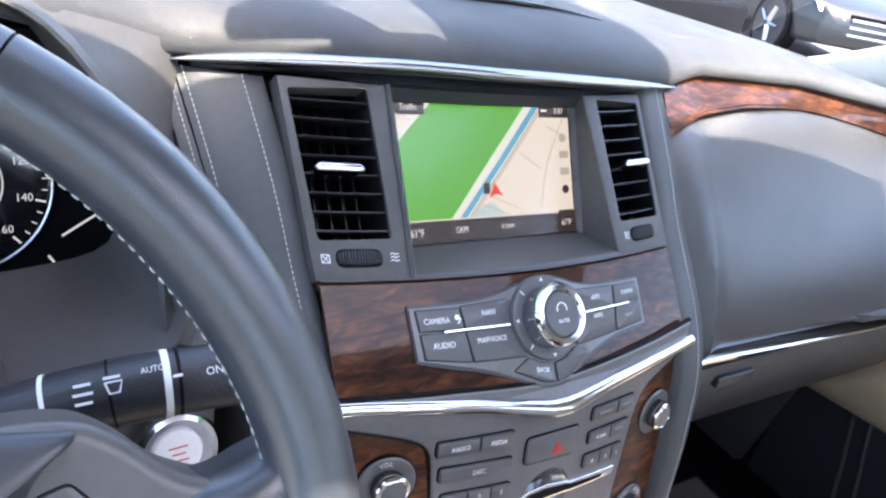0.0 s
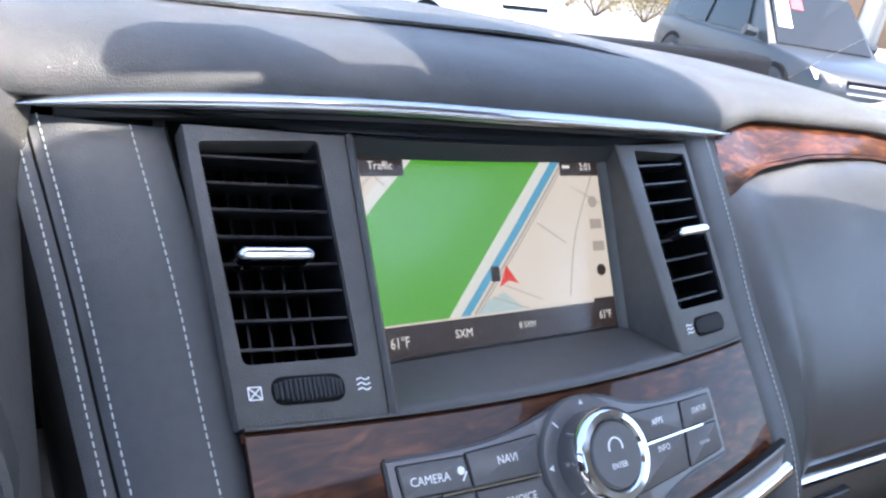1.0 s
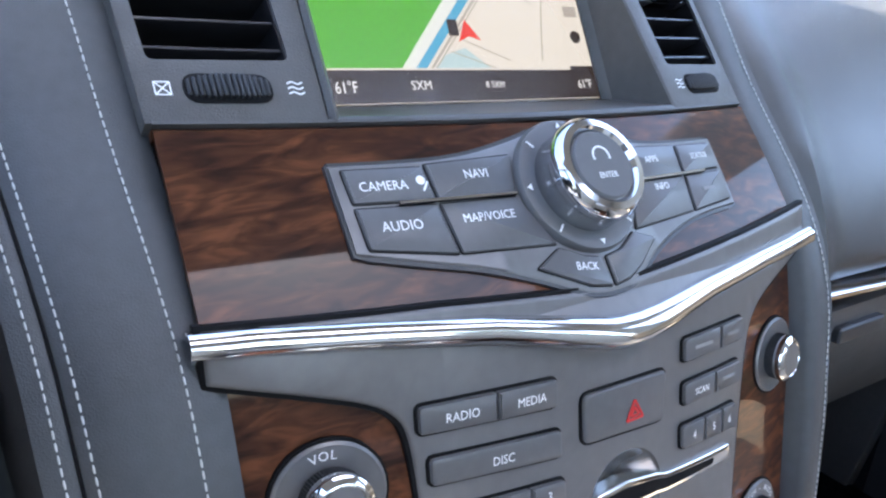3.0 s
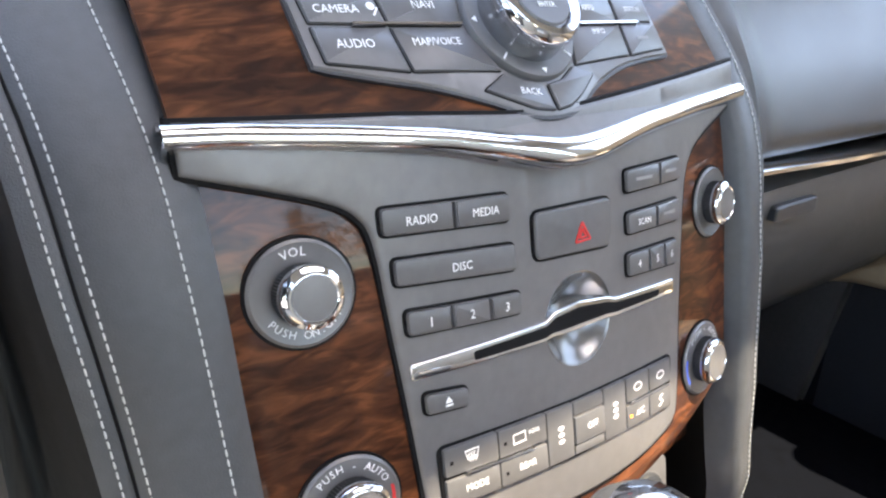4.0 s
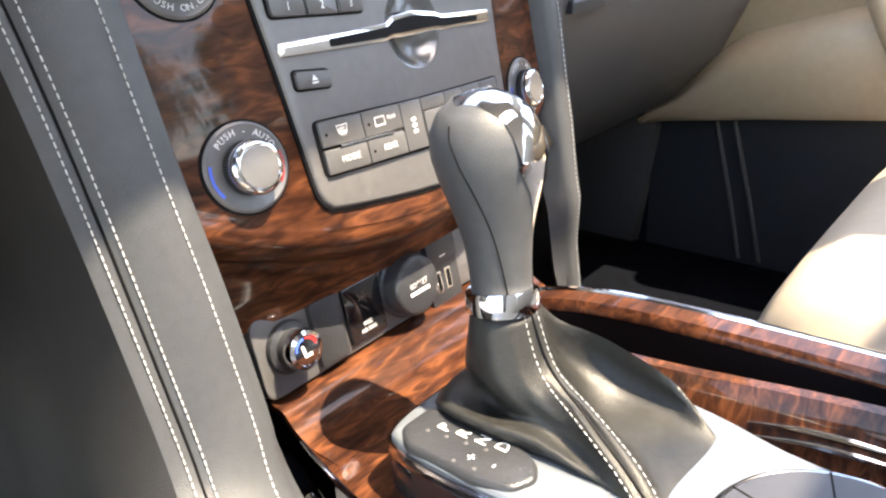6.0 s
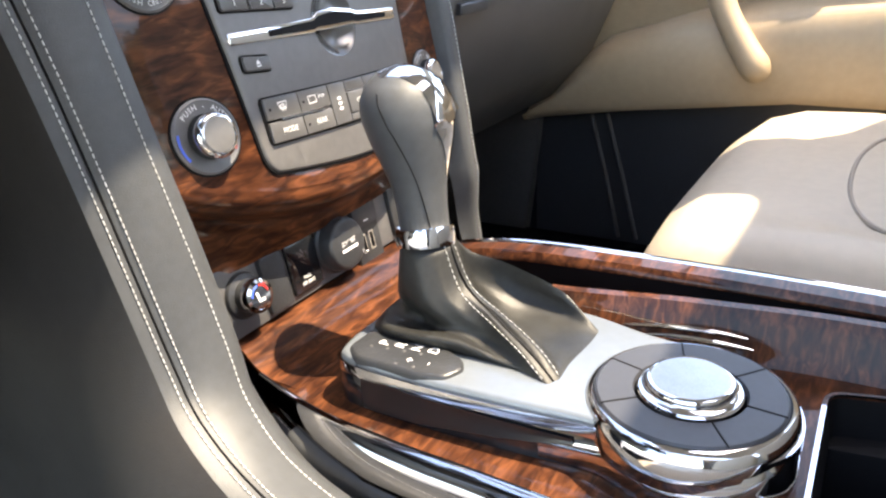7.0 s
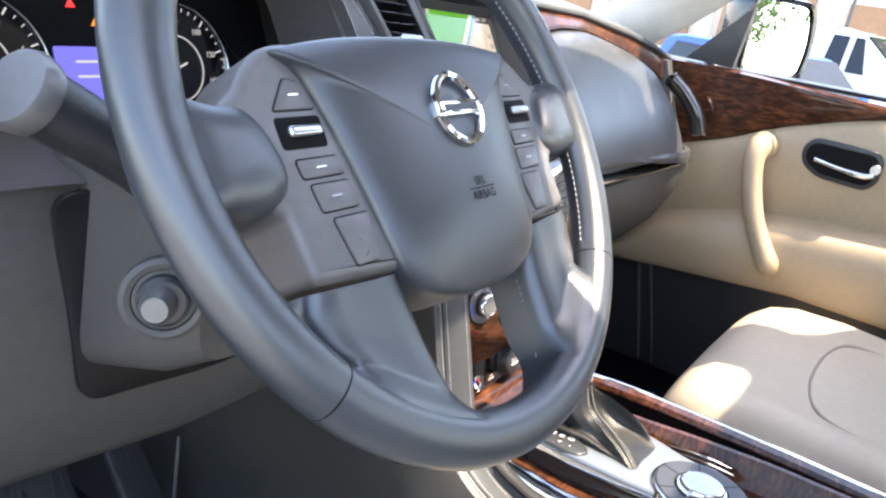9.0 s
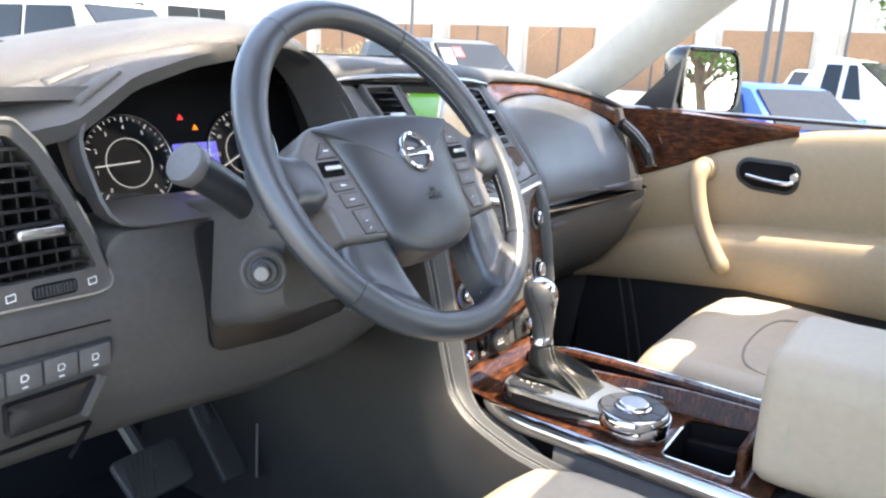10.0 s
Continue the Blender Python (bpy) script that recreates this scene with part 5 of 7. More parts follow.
    part("side_bin", sheet(rows, 0.003), BLACK, co, "black side bin")
    for k in range(2):
        ln = []
        for f in np.linspace(0, 1, 12):
            y = -0.372 - 0.074 * f - 0.004 * k
            ln.append((lerp(RIDGE, y)[0] - 0.0085 - 0.003 * k, y, 1.0245 - 0.0055 * k + 0.002 * math.sin(f * math.pi)))
        part("ridge_trim", tube(ln, [0.0004 + 0.0016 * math.sin(math.pi * i / 11) for i in range(12)], 8), CHROME, co, "slim chrome blade")
    rows = []
    line = smooth_line([(0.044, -0.196, 1.028), (0.050, -0.235, 1.040), (0.058, -0.30, 1.044), (0.068, -0.45, 1.042), (0.074, -0.66, 1.036)], 6)
    for x, y, z in line:
        rows.append([(x - 0.0025, y, z - 0.007), (x - 0.002, y, z - 0.004), (x + 0.001, y, z), (x + 0.015, y, z), (x + 0.020, y, z - 0.004), (x + 0.028, y, z - 0.04), (x + 0.032, y, 0.90)])
    part("bin_rim", sheet(rows, 0.003), WOOD, co, "wood rim")
    part("bin_wall", sheet([[(x + 0.003, y, 0.955), (x - 0.001, y, 0.975), (x - 0.0015, y, z - 0.006), (x + 0.004, y, z - 0.005)] for x, y, z in line], 0.002), BLACK, co, "black inner wall of the side bin")
    part("rim_strip", tube([(x + 0.0185, y, z - 0.0005) for x, y, z in line], 0.0022, 8), CHROME, co, "chrome strip")
    # front open tray, its liner and its raised lid
    b = bmesh.new()
    rings_to(b, [[FLAT(*p, d) for p in (tray if d > 990 else offset(tray, 4))] for d in (1009, 985, 930)], True, False, True)
    part("tray_liner", b, BLACK, co, "black tray")
    part("tray_ledge", slab(FLAT, rounded([(4, -584), (34, -584), (12, -497), (-8, -497)], 3, 3), 950, 986, 2), BLACK, co)
    part("tray_trim", strip(FLAT, offset(tray, -1.2) + [offset(tray, -1.2)[0]], 2.4, 1008, 1011.6), CHROME, co, "chrome edging")
    part("tray_lid", bulk(-0.100, -0.600, 0.99, 0.034, -0.588, 1.046, 0.004), WOOD, co, "wood lid standing open")
    # body and sides
    part("body", bulk(-0.128, -0.80, 0.70, 0.100, -0.20, 0.924, 0.02), HARD, co, "dark console body")
    line = smooth_line([(-0.122, -0.184, 1.013), (-0.128, -0.205, 1.0125), (-0.138, -0.250, 1.012), (-0.1425, -0.300, 1.012), (-0.1435, -0.345, 1.012), (-0.145, -0.40, 1.0115), (-0.145, -0.46, 1.011), (-0.142, -0.66, 1.006)], 6)
    rows = []
    for x, y, z in line:
        g = min(1, 0.35 + max(0, (-0.195 - y) / 0.09) * 0.65)
        prof = [(0.003, -0.006), (0.002, 0.0005), (-0.0005, 0.0018), (-0.003, 0.0012), (-0.0062, -0.003), (-0.0088, -0.009), (-0.0100, -0.016), (-0.0090, -0.022), (-0.0062, -0.0265), (-0.002, -0.0275)]
        rows.append([(x + u * g, y, z + v * g) for u, v in smooth_line(prof, 2)])
    part("side_rail", sheet(rows, 0.0015), DARKCHROME, co, "dark chrome side rail", angle=70)
    # black sheet standing for the shade under the rail, leather side behind it
    part("side_shade_sheet", sheet([[(x + 0.008, y, z - 0.008), (x + 0.004, y, z - 0.05), (x - 0.002, y, 0.85)] for x, y, z in line if y > -0.42], 0.003), BLACK, co, "black sheet standing for the shade beside the console")
    rows = []
    for x, y, z in line:
        if y < -0.345:
            rows.append([(x - 0.001, y, z - 0.024), (x - 0.012, y - 0.003, z - 0.030), (x - 0.026, y - 0.010, z - 0.042), (x - 0.034, y - 0.018, z - 0.075), (x - 0.036, y - 0.03, z - 0.16), (x - 0.03, y - 0.04, 0.75)])
    part("side_panel", sheet(rows, 0.003), BOLSTER, co, "dark leather side", angle=60)
    # two stitched leather pleats between bolster and rail
    for pts, w in (([(-0.134, -0.204, 0.998), (-0.137, -0.216, 0.9935), (-0.144, -0.238, 0.986), (-0.153, -0.264, 0.974)], 0.006), ([(-0.137, -0.226, 0.998), (-0.1385, -0.242, 0.995), (-0.1415, -0.281, 0.984), (-0.142, -0.310, 0.972), (-0.143, -0.339, 0.957)], 0.011)):
        ln = smooth_line(pts, 6)
        rows = []
        for i, (x, y, z) in enumerate(ln):
            k = 0.35 + 0.65 * math.sin(math.pi * min(1, i / (len(ln) - 1) + 0.15) ** 0.7) if i < len(ln) - 1 else 0.35
            rows.append([(x - w * k - 0.004, y + 0.008, z - 0.034), (x - w * k, y + 0.003, z - 0.006), (x - w * k * 0.75, y + 0.002, z - 0.0005), (x - w * k * 0.3, y, z + 0.0016), (x, y, z), (x + 0.0022, y - 0.001, z - 0.003), (x + 0.003, y, z - 0.026)])
        part("side_flap", sheet(rows, 0.0015), BOLSTER, co, "folded dark leather flap", angle=60)
        stitches("stitching", [(x - 0.0012, y, z + 0.0013) for x, y, z in ln], co)
    # gear plate: silver top on a dark chrome body, merging into the dial
    plate = smooth_line([(-60, -238), (-102, -239), (-117, -251), (-119, -300), (-116, -360), (-113, -400), (-121, -430), (-115, -464), (-92, -486), (-62, -487), (-36, -472), (-22, -440), (-17, -400), (-8, -364), (-3, -320), (-2, -270), (-6, -246), (-22, -238)], 4, True)
    part("plate_skirt", slab(FLAT, plate, 1006, 1036, 3, 2), GLOSS, co, "glossy black plate skirt")
    part("gear_plate", slab(FLAT, offset(flip_ccw(plate), 1.5), 1030, 1041, 3, 3), SILVER, co, "satin silver gear plate")
    part("skirt_trim", strip(FLAT, [(p[0], p[1]) for p in plate] + [plate[0]], 1.6, 1031, 1037.5), CHROME, co, "chrome edge line")
    band = [p for p in plate if p[0] < -28 and p[1] < -368]
    rows = []
    for p in band:
        g = min(1, max(0.03, (-368 - p[1]) / 62)) if p[0] < -90 else max(0.03, min(1, (-p[0] - 28) / 50))
        rows.append([FLAT(p[0] - 1 * g, p[1], 1012 - 3 * g), FLAT(p[0] - 4.2 * g, p[1] - g, 1014 - 2 * g), FLAT(p[0] - 5 * g, p[1] - g, 1018 + 4 * g), FLAT(p[0] - 3 * g, p[1], 1020 + 13 * g), FLAT(p[0], p[1], 1021 + 15 * g)])
    part("chrome_flank", sheet(rows, 0.001), CHROME, co, "bright chrome flank", angle=70)
    pd = [(-108, -247), (-117, -257), (-117.5, -300), (-114, -316), (-102, -322), (-92, -316), (-84, -298), (-80, -262), (-88, -248)]
    pad = part("gear_label", slab(FLAT, rounded(flip_ccw(pd), 4, 3), 1036, 1043.5, 3, 3), HARD, co, "grey embossed gear label")
    for ch, x, y in (("P", -97, -266), ("R", -95.5, -276.5), ("N", -94, -287), ("D", -92.5, -297.5), ("+", -107, -290), ("-", -106, -301)):
        words("print", ch, FLAT, x, y, 6.5 if ch in "PRND" else 6, WHITE, pad, 1043.6, squeeze=1.0)
        part("lamp_dot", slab(FLAT, circle(x - 6.5, y + 5.5, 1.1, n=10), 1043, 1043.8, 0.2, 1), BUTTON, pad)
    rows = []
    for f in np.linspace(0, 1, 18):
        y = -262 - 128 * f
        x = lerp([(-400, -113), (-360, -116), (-300, -119), (-251, -117)], y)[0]
        hi, lo = 1032.5 - 4 * f, 1011 + 14 * f ** 1.6
        e = 0.3 if f in (0.0, 1.0) else 1.0
        rows.append([FLAT(x - 0.4 * e, y, lo), FLAT(x - 1.6 * e, y, lo + 0.6), FLAT(x - 0.9 * e, y, lo + (hi - lo) * 0.4), FLAT(x - 0.6 * e, y, hi - 2), FLAT(x - 1.0 * e, y, hi)])
    part("side_grip", sheet(rows, 0.001, flip=True), VENT, co, "glossy black recess")
    # mode dial
    c = (-74, -436)
    db = part("mode_dial", lathe(FLAT, *c, [(50.09, 1021), (51.97, 1024), (52.92, 1031), (52.45, 1037), (51.03, 1042), (49.14, 1044.5), (47.25, 1045.2), (46.3, 1044), (0.0, 1044)], 64), CHROME, co, "round drive mode dial with chrome edge")
    KEYS = material("dark_key_ring", (0.040, 0.042, 0.050), 0.4, vary=0.08, scale=25)
    part("dial_skirt", lathe(FLAT, *c, [(47.25, 1006), (48.67, 1009), (49.61, 1018), (49.14, 1023), (0.0, 1023)], 64), GLOSS, db)
    seg = part("dial_keys", lathe(FLAT, *c, [(46.3, 1040), (46.3, 1045.2), (45.36, 1046.4), (27.88, 1046.4), (26.93, 1044), (0.0, 1044)], 64), KEYS, db, "dark ring of keys")
    for a in (20, 75, 130, 215, 265, 320):
        part("joint", strip(FLAT, [(c[0] + r * math.cos(radians(a)), c[1] + r * math.sin(radians(a))) for r in (27.5, 46.3)], 0.8, 1046, 1046.7), BLACK, seg, smooth=False)
    kn = part("dial_knob", lathe(FLAT, *c, [(25.51, 1043), (25.8, 1046.5), (24.85, 1047.6), (22.21, 1048), (21.3, 1048.8), (21.6, 1049.6), (21.6, 1051.6), (20.8, 1052.8), (19.4, 1053.2), (0.0, 1053)], 64), CHROME, db, "chrome rotary knob")
    part("knob_top", lathe(FLAT, *c, [(19.2, 1052.6), (19.0, 1053.4), (9.45, 1053.55), (0.0, 1053.6)], 64), BRUSHED, kn, "radially brushed metal top")
    # armrest
    ar = thing("armrest", (0, -0.8, 0.98), "cream leather armrest lid at the back of the console", "armrest")
    rings = []
    for y, k in ((-0.606, 0.80), (-0.610, 0.93), (-0.622, 0.985), (-0.645, 1.0), (-0.90, 1.0), (-1.03, 0.97)):
        sec = rounded([(-0.120, -0.09), (0.122, -0.09), (0.122, 0.09), (-0.120, 0.09)], 0.045, 8)
        rings.append([Vector((x * k, y, 1.097 + v * k)) for x, v in sec])
    bm = bmesh.new()
    rings_to(bm, rings, True, True, True)
    lid = part("lid", bm, CREAM, ar, "cream leather", angle=60)
    stitches("stitching", [(x, -0.6455, 1.097 + v) for x, v in smooth_line([(-0.1205, -0.05), (-0.1205, 0.036), (-0.10, 0.079), (-0.06, 0.0905), (0.06, 0.0905)], 5)], lid)
    part("box", bulk(-0.115, -1.03, 0.75, 0.12, -0.63, 1.00, 0.02), HARD, ar, "dark box")


def build_shifter():
    sh = thing("gear_lever", (-0.06, -0.30, 1.04), "dark leather gear lever with a chrome collar and gathered leather boot", "gear lever")
    tab = [(1.100, -0.0575, -0.2735, 0.0150, 0.0145), (1.115, -0.0565, -0.272, 0.0152, 0.0150), (1.130, -0.055, -0.270, 0.0165, 0.0165), (1.143, -0.0525, -0.267, 0.0205, 0.0205), (1.155, -0.050, -0.264, 0.0248, 0.0245), (1.167, -0.0485, -0.2615, 0.0275, 0.0270), (1.177, -0.048, -0.260, 0.0268, 0.0262), (1.186, -0.0475, -0.2595, 0.0225, 0.0220), (1.192, -0.0475, -0.259, 0.0150, 0.0150), (1.1955, -0.0475, -0.259, 0.005, 0.005)]
    rings = []
    for z in np.concatenate([np.linspace(1.100, 1.186, 22), np.linspace(1.188, 1.1955, 5)]):
        x, y, rx, ry = lerp(tab, z)
        rings.append([Vector((x + rx * math.cos(a), y + ry * math.sin(a), z)) for a in np.linspace(0, 2 * math.pi, 32, endpoint=False)])
    bm = bmesh.new()
    rings_to(bm, rings, True, True, True)
    kn = part("knob", bm, BOLSTER, sh, "dark leather knob")

    def on(z, a, k=1.012):
        x, y, rx, ry = lerp(tab, z)
        return Vector((x + rx * k * math.cos(radians(a)), y + ry * k * math.sin(radians(a)), z))
    # chrome insert over the top and down the back
    rows, az = [], radians(-78)
    top = sorted((lerp(tab, z)[2], z) for z in np.linspace(1.168, 1.1955, 30))
    zr, zz = [r for r, _ in top], [z for _, z in top]
    for q in np.linspace(-0.013, 0.0262, 18):
        half = (0.0150 + 0.001 * max(0, q / 0.026)) * min(1, ((q + 0.0135) / 0.007)) ** 0.5
        row = []
        for k in np.linspace(-1, 1, 7):
            h = half * k
            z = float(np.interp(math.hypot(q, h), zr, zz)) + 0.0004
            x, y = lerp(tab, z)[:2]
            row.append((x + q * math.cos(az) - h * math.sin(az), y + q * math.sin(az) + h * math.cos(az), z))
        rows.append(row)
    for z in np.linspace(1.166, 1.134, 10):
        half = 36 * ((z - 1.133) / 0.033) ** 1.1 + 0.4
        rows.append([on(z, -78 + half * k, 1.020) for k in np.linspace(-1, 1, 7)])
    part("chrome_insert", sheet(rows, 0.0004), CHROME, kn, "chrome insert", angle=70)
    for a0, a1 in ((-185, -128), (-20, -48)):
        pts = [on(z, a0 + (a1 - a0) * (1 - min(1, (z - 1.100) / 0.082)) ** 0.8, 1.003) for z in np.linspace(1.102, 1.184, 20)]
        part("seam", tube(pts, 0.00042, 5), BLACK, kn)
    part("collar", tube([(-0.0585, -0.2745, 1.0935), (-0.0583, -0.2742, 1.0945), (-0.0577, -0.2737, 1.1025), (-0.0575, -0.2735, 1.1035)], [0.0172, 0.0180, 0.0180, 0.0172], 32), CHROME, sh, "chrome collar")
    # boot: seven folds from the collar down to the plate, a sewn ridge towards the driver
    spokes = [
        [(-59, -291, 1096), (-62, -302, 1071), (-71, -327, 1060), (-82, -353, 1051), (-89, -369, 1041)],
        [(-55, -291, 1096), (-57, -303, 1071), (-66, -329, 1060.5), (-78, -356, 1051), (-85, -371, 1041)],
        [(-52, -290, 1096), (-51, -300, 1066), (-54, -324, 1048), (-60, -352, 1043), (-68, -370, 1041)],
        [(-47, -287, 1096), (-40, -294, 1068), (-29, -315, 1050), (-27, -346, 1045), (-36, -372, 1041)],
        [(-44, -283, 1096), (-35, -292, 1081), (-24, -313, 1072), (-22, -346, 1060), (-24, -367, 1041)],
        [(-42, -275, 1096), (-37, -280, 1069), (-25, -298, 1054), (-14, -322, 1047), (-11, -336, 1041)],
        [(-46, -264, 1096), (-43, -262, 1068), (-30, -260, 1052), (-16, -268, 1046), (-9, -280, 1041)],
        [(-58, -259, 1096), (-56, -256, 1068), (-50, -252, 1053), (-42, -247, 1047), (-38, -244, 1041)],
        [(-71, -264, 1096), (-73, -262, 1066), (-69, -264, 1050), (-85, -254, 1049), (-81, -246, 1041)],
        [(-75, -272, 1096), (-79, -273, 1068), (-73, -281, 1049), (-91, -280, 1050), (-88, -288, 1041)],
        [(-73, -281, 1096), (-80, -288, 1068), (-78, -302, 1050), (-88, -312, 1049), (-86, -318, 1041)],
        [(-69, -287, 1096), (-75, -297, 1067), (-75, -321, 1050), (-86, -344, 1044), (-88, -350, 1041)],
        [(-63, -290, 1096), (-67, -301, 1070), (-76, -325, 1059), (-86, -350, 1050), (-93, -366, 1041)],
    ]
    cols = [smooth_line(p, 4) for p in spokes]
    rings = []
    for k in range(len(cols[0])):
        ring = smooth_line([c[k] for c in cols], 4, True)
        f = k / (len(cols[0]) - 1)
        w = math.sin(math.pi * f) * 1.1
        rings.append([Vector((x + w * math.sin(i * 0.9 + 5 * f), y + w * math.sin(i * 1.3 - 7 * f), z + 0.5 * w * math.sin(i * 0.7 + 9 * f))) * 0.001 for i, (x, y, z) in enumerate(ring)])
    bm = bmesh.new()
    rings_to(bm, rings, True, True, True)
    boot = part("boot", bm, BOOT, sh, "gathered dark leather boot", angle=80)

    def along(i, lift):
        return [r[i] + (r[i] - Vector((-0.05, -0.31, 1.02))).normalized() * lift for r in rings]
    part("seam", tube(along(0, 0.0002), 0.0007, 6), BLACK, boot)
    for i in (4, len(rings[0]) - 4):
        stitches("stitching", along(i, 0.0005), boot, 0.0024, 0.0013, 0.0003)


def build_wheel():
    wh = thing("steering_wheel", FW(0, 0, -40), "dark leather steering wheel with thumb switches and a chrome badge", "steering wheel")

    def rim_section(a):
        """Thicker at the thumb rests."""
        g = math.exp(-((math.degrees(a) - 35) / 22) ** 2) + math.exp(-((math.degrees(a) - 145) / 22) ** 2)
        return 15.2 + 1.6 * g, 14.2 + 1.5 * g, 182 - 1.0 * g
    joints = [219, 321, 58, 122]
    spans = [(-39, 58), (58, 122), (122, 219), (219, 321)]
    for a0, a1 in spans:
        rings = []
        for a in np.linspace(radians(a0 + 0.15), radians(a1 - 0.15), max(8, int((a1 - a0) / 4))):
            w, h, R = rim_section(a)
            rings.append([FW((R + w * math.cos(b)) * math.cos(a), (R + w * math.cos(b)) * math.sin(a), h * math.sin(b)) for b in np.linspace(0, 2 * math.pi, 20, endpoint=False)])
        bm = bmesh.new()
        rings_to(bm, rings, True, True, True)
        part("rim", bm, LEATHER, wh, "dark leather rim section")
    for a in joints:
        a = radians(a)
        w, h, R = rim_section(a)
        rings = [[FW((R + (w - 0.7) * math.cos(b)) * math.cos(a + e), (R + (w - 0.7) * math.cos(b)) * math.sin(a + e), (h - 0.7) * math.sin(b)) for b in np.linspace(0, 2 * math.pi, 20, endpoint=False)] for e in (-0.006, 0.006)]
        bm = bmesh.new()
        rings_to(bm, rings, True, True, True)
        part("rim_joint", bm, BLACK, wh)
    for a0, a1 in ((-36, 56), (124, 216)):
        ln = []
        for a in np.linspace(radians(a0), radians(a1), 60):
            w, h, R = rim_section(a)
            ln.append(FW((R - w * 1.0) * math.cos(a), (R - w * 1.0) * math.sin(a), -h * 0.05))
        stitches("rim_stitching", ln, wh, 0.0026, 0.0020, 0.0005)
    # domed airbag cover
    O = rounded([(-112, 46), (-60, 54), (0, 56), (60, 54), (112, 46), (96, 36), (86, 8), (77, -32), (71, -74), (56, -92), (28, -101), (-28, -101), (-56, -92), (-71, -74), (-77, -32), (-86, 8), (-96, 36)], [8, 24, 24, 24, 8, 18, 26, 30, 14, 14, 22, 22, 14, 14, 30, 26, 18], 6)
    rings = []
    for s, d in ((1.0, -36), (1.0, 0.5), (0.994, 3.0), (0.982, 4.8), (0.96, 6.4), (0.92, 8.2), (0.85, 10.6), (0.74, 13.4), (0.58, 16.2), (0.40, 17.9), (0.22, 18.6), (0.08, 18.8)):
        rings.append([FW(x * s, -18 + (y + 18) * s, d) for x, y in O])
    bm = bmesh.new()
    rings_to(bm, rings, True, True, True)
    cv = part("airbag_cover", bm, HUB, wh, "smooth dark airbag cover")
    # plain chrome badge
    C = (6, 3)
    bm = bmesh.new()
    ring = []
    for a in np.linspace(0, 2 * math.pi, 49):
        ring.append(FW(C[0] + 20.5 * math.cos(a), C[1] + 20.5 * math.sin(a), 20.2))
    tube(ring, 0.0026, 8, bm, flat=1.2)
    part("badge", bm, CHROME, cv, "round chrome badge")
    part("badge_bar", slab(FW, rect(C[0] - 24, C[1] - 4.6, C[0] + 24, C[1] + 4.6, 1.2), 15, 23.0, 1.2), CHROME, cv)
    bar("mark", FW, C[0], C[1], 34, 4.4, HARD, cv, 23.1)
    words("print", "SRS", FW, 4, -41, 5.2, BLACK, cv, 18.9)
    bar("mark", FW, 4, -45, 26, 0.6, BLACK, cv, 18.9)
    words("print", "AIRBAG", FW, 4, -49.5, 5.2, BLACK, cv, 18.9)
    for s in (-1, 1):
        # switch panel between cover and rim
        def M(pts): return flip_ccw([(x * s, y) for x, y in pts])
        pan = [(-60, 51), (-98, 51), (-112, 48), (-124, 39), (-134, 28), (-150, 19), (-172, 14), (-172, -20), (-140, -30), (-130, -34), (-128, -69), (-50, -76)]
        p = part("switch_panel", slab(FW, rounded(M(pan), 6, 3), -40, 2, 6, 5), SPOKE, wh, "satin grey spoke panel with switches")
        grip = [(-178, 24), (-152, 22), (-137, 20), (-126, 9), (-120, -12), (-124, -26), (-138, -33), (-158, -32), (-178, -28)]
        go = smooth_line(M(grip), 5, True)
        bm = bmesh.new()
        rings_to(bm, [[FW(-152 * s + (x + 152 * s) * k, -4 + (y + 4) * k, d) for x, y in go] for k, d in ((1.0, -30), (1.0, -12), (0.985, -6), (0.95, -1), (0.88, 3.5), (0.76, 7), (0.58, 9), (0.3, 10))], True, True, True)
        part("thumb_grip", bm, LEATHER, wh, "dark leather thumb grip", angle=70)
        stitches("spoke_stitching", [FW(x * s, y, -12) for x, y in smooth_line([(-135, -82), (-130, -97), (-121, -110), (-122, -117)], 5)], wh, 0.0026, 0.0018, 0.0005)
        keys = [[(-118, 15), (-91, 15), (-96, 29), (-105, 31)], [(-119, -4), (-90, -4), (-90, 11), (-119, 11)], [(-114, -19.5), (-86, -19.5), (-87, -10), (-115, -10)], [(-109, -37), (-83, -37), (-85, -23), (-111, -23)], [(-99, -66), (-83, -66), (-79, -41), (-104, -41)]]
        for i, q in enumerate(keys):
            q = M(q)
            part("switch_gap", slab(FW, offset(rounded(q, 2, 3), -0.7), 1.5, 2.25, 0.1, 1), BLACK, p)
            k = part("switch", slab(FW, rounded(q, 2, 3), 1, 3.2 if i != 1 else 2.5, 0.8, 2), BLACK if i == 1 else SPOKE, p)
            cx, cy = sum(a for a, _ in q) / 4, sum(b for _, b in q) / 4
            if i == 1:
                part("toggle", slab(FW, rect(cx - 11, cy - 3, cx + 11, cy + 3, 2.5), 2, 7, 2, 3), SATIN, k, "satin metal toggle")
            else:
                bar("mark", FW, cx, cy, 7 if i != 4 else 3.2, 0.9, SATIN, k, 3.3)
                if i == 4:
                    bar("mark", FW, cx + 1 * s, cy - 8, 3.6, 1.0, SATIN, k, 3.3, 40)
        # lower spoke
        left = smooth_line([(-130, -72), (-133, -82), (-128, -97), (-119, -110), (-122, -119), (-138, -126)], 4)
        right = smooth_line([(-66, -76), (-63, -100), (-59, -130), (-56, -150), (-50, -163), (-34, -176)], 4)
        rows = []
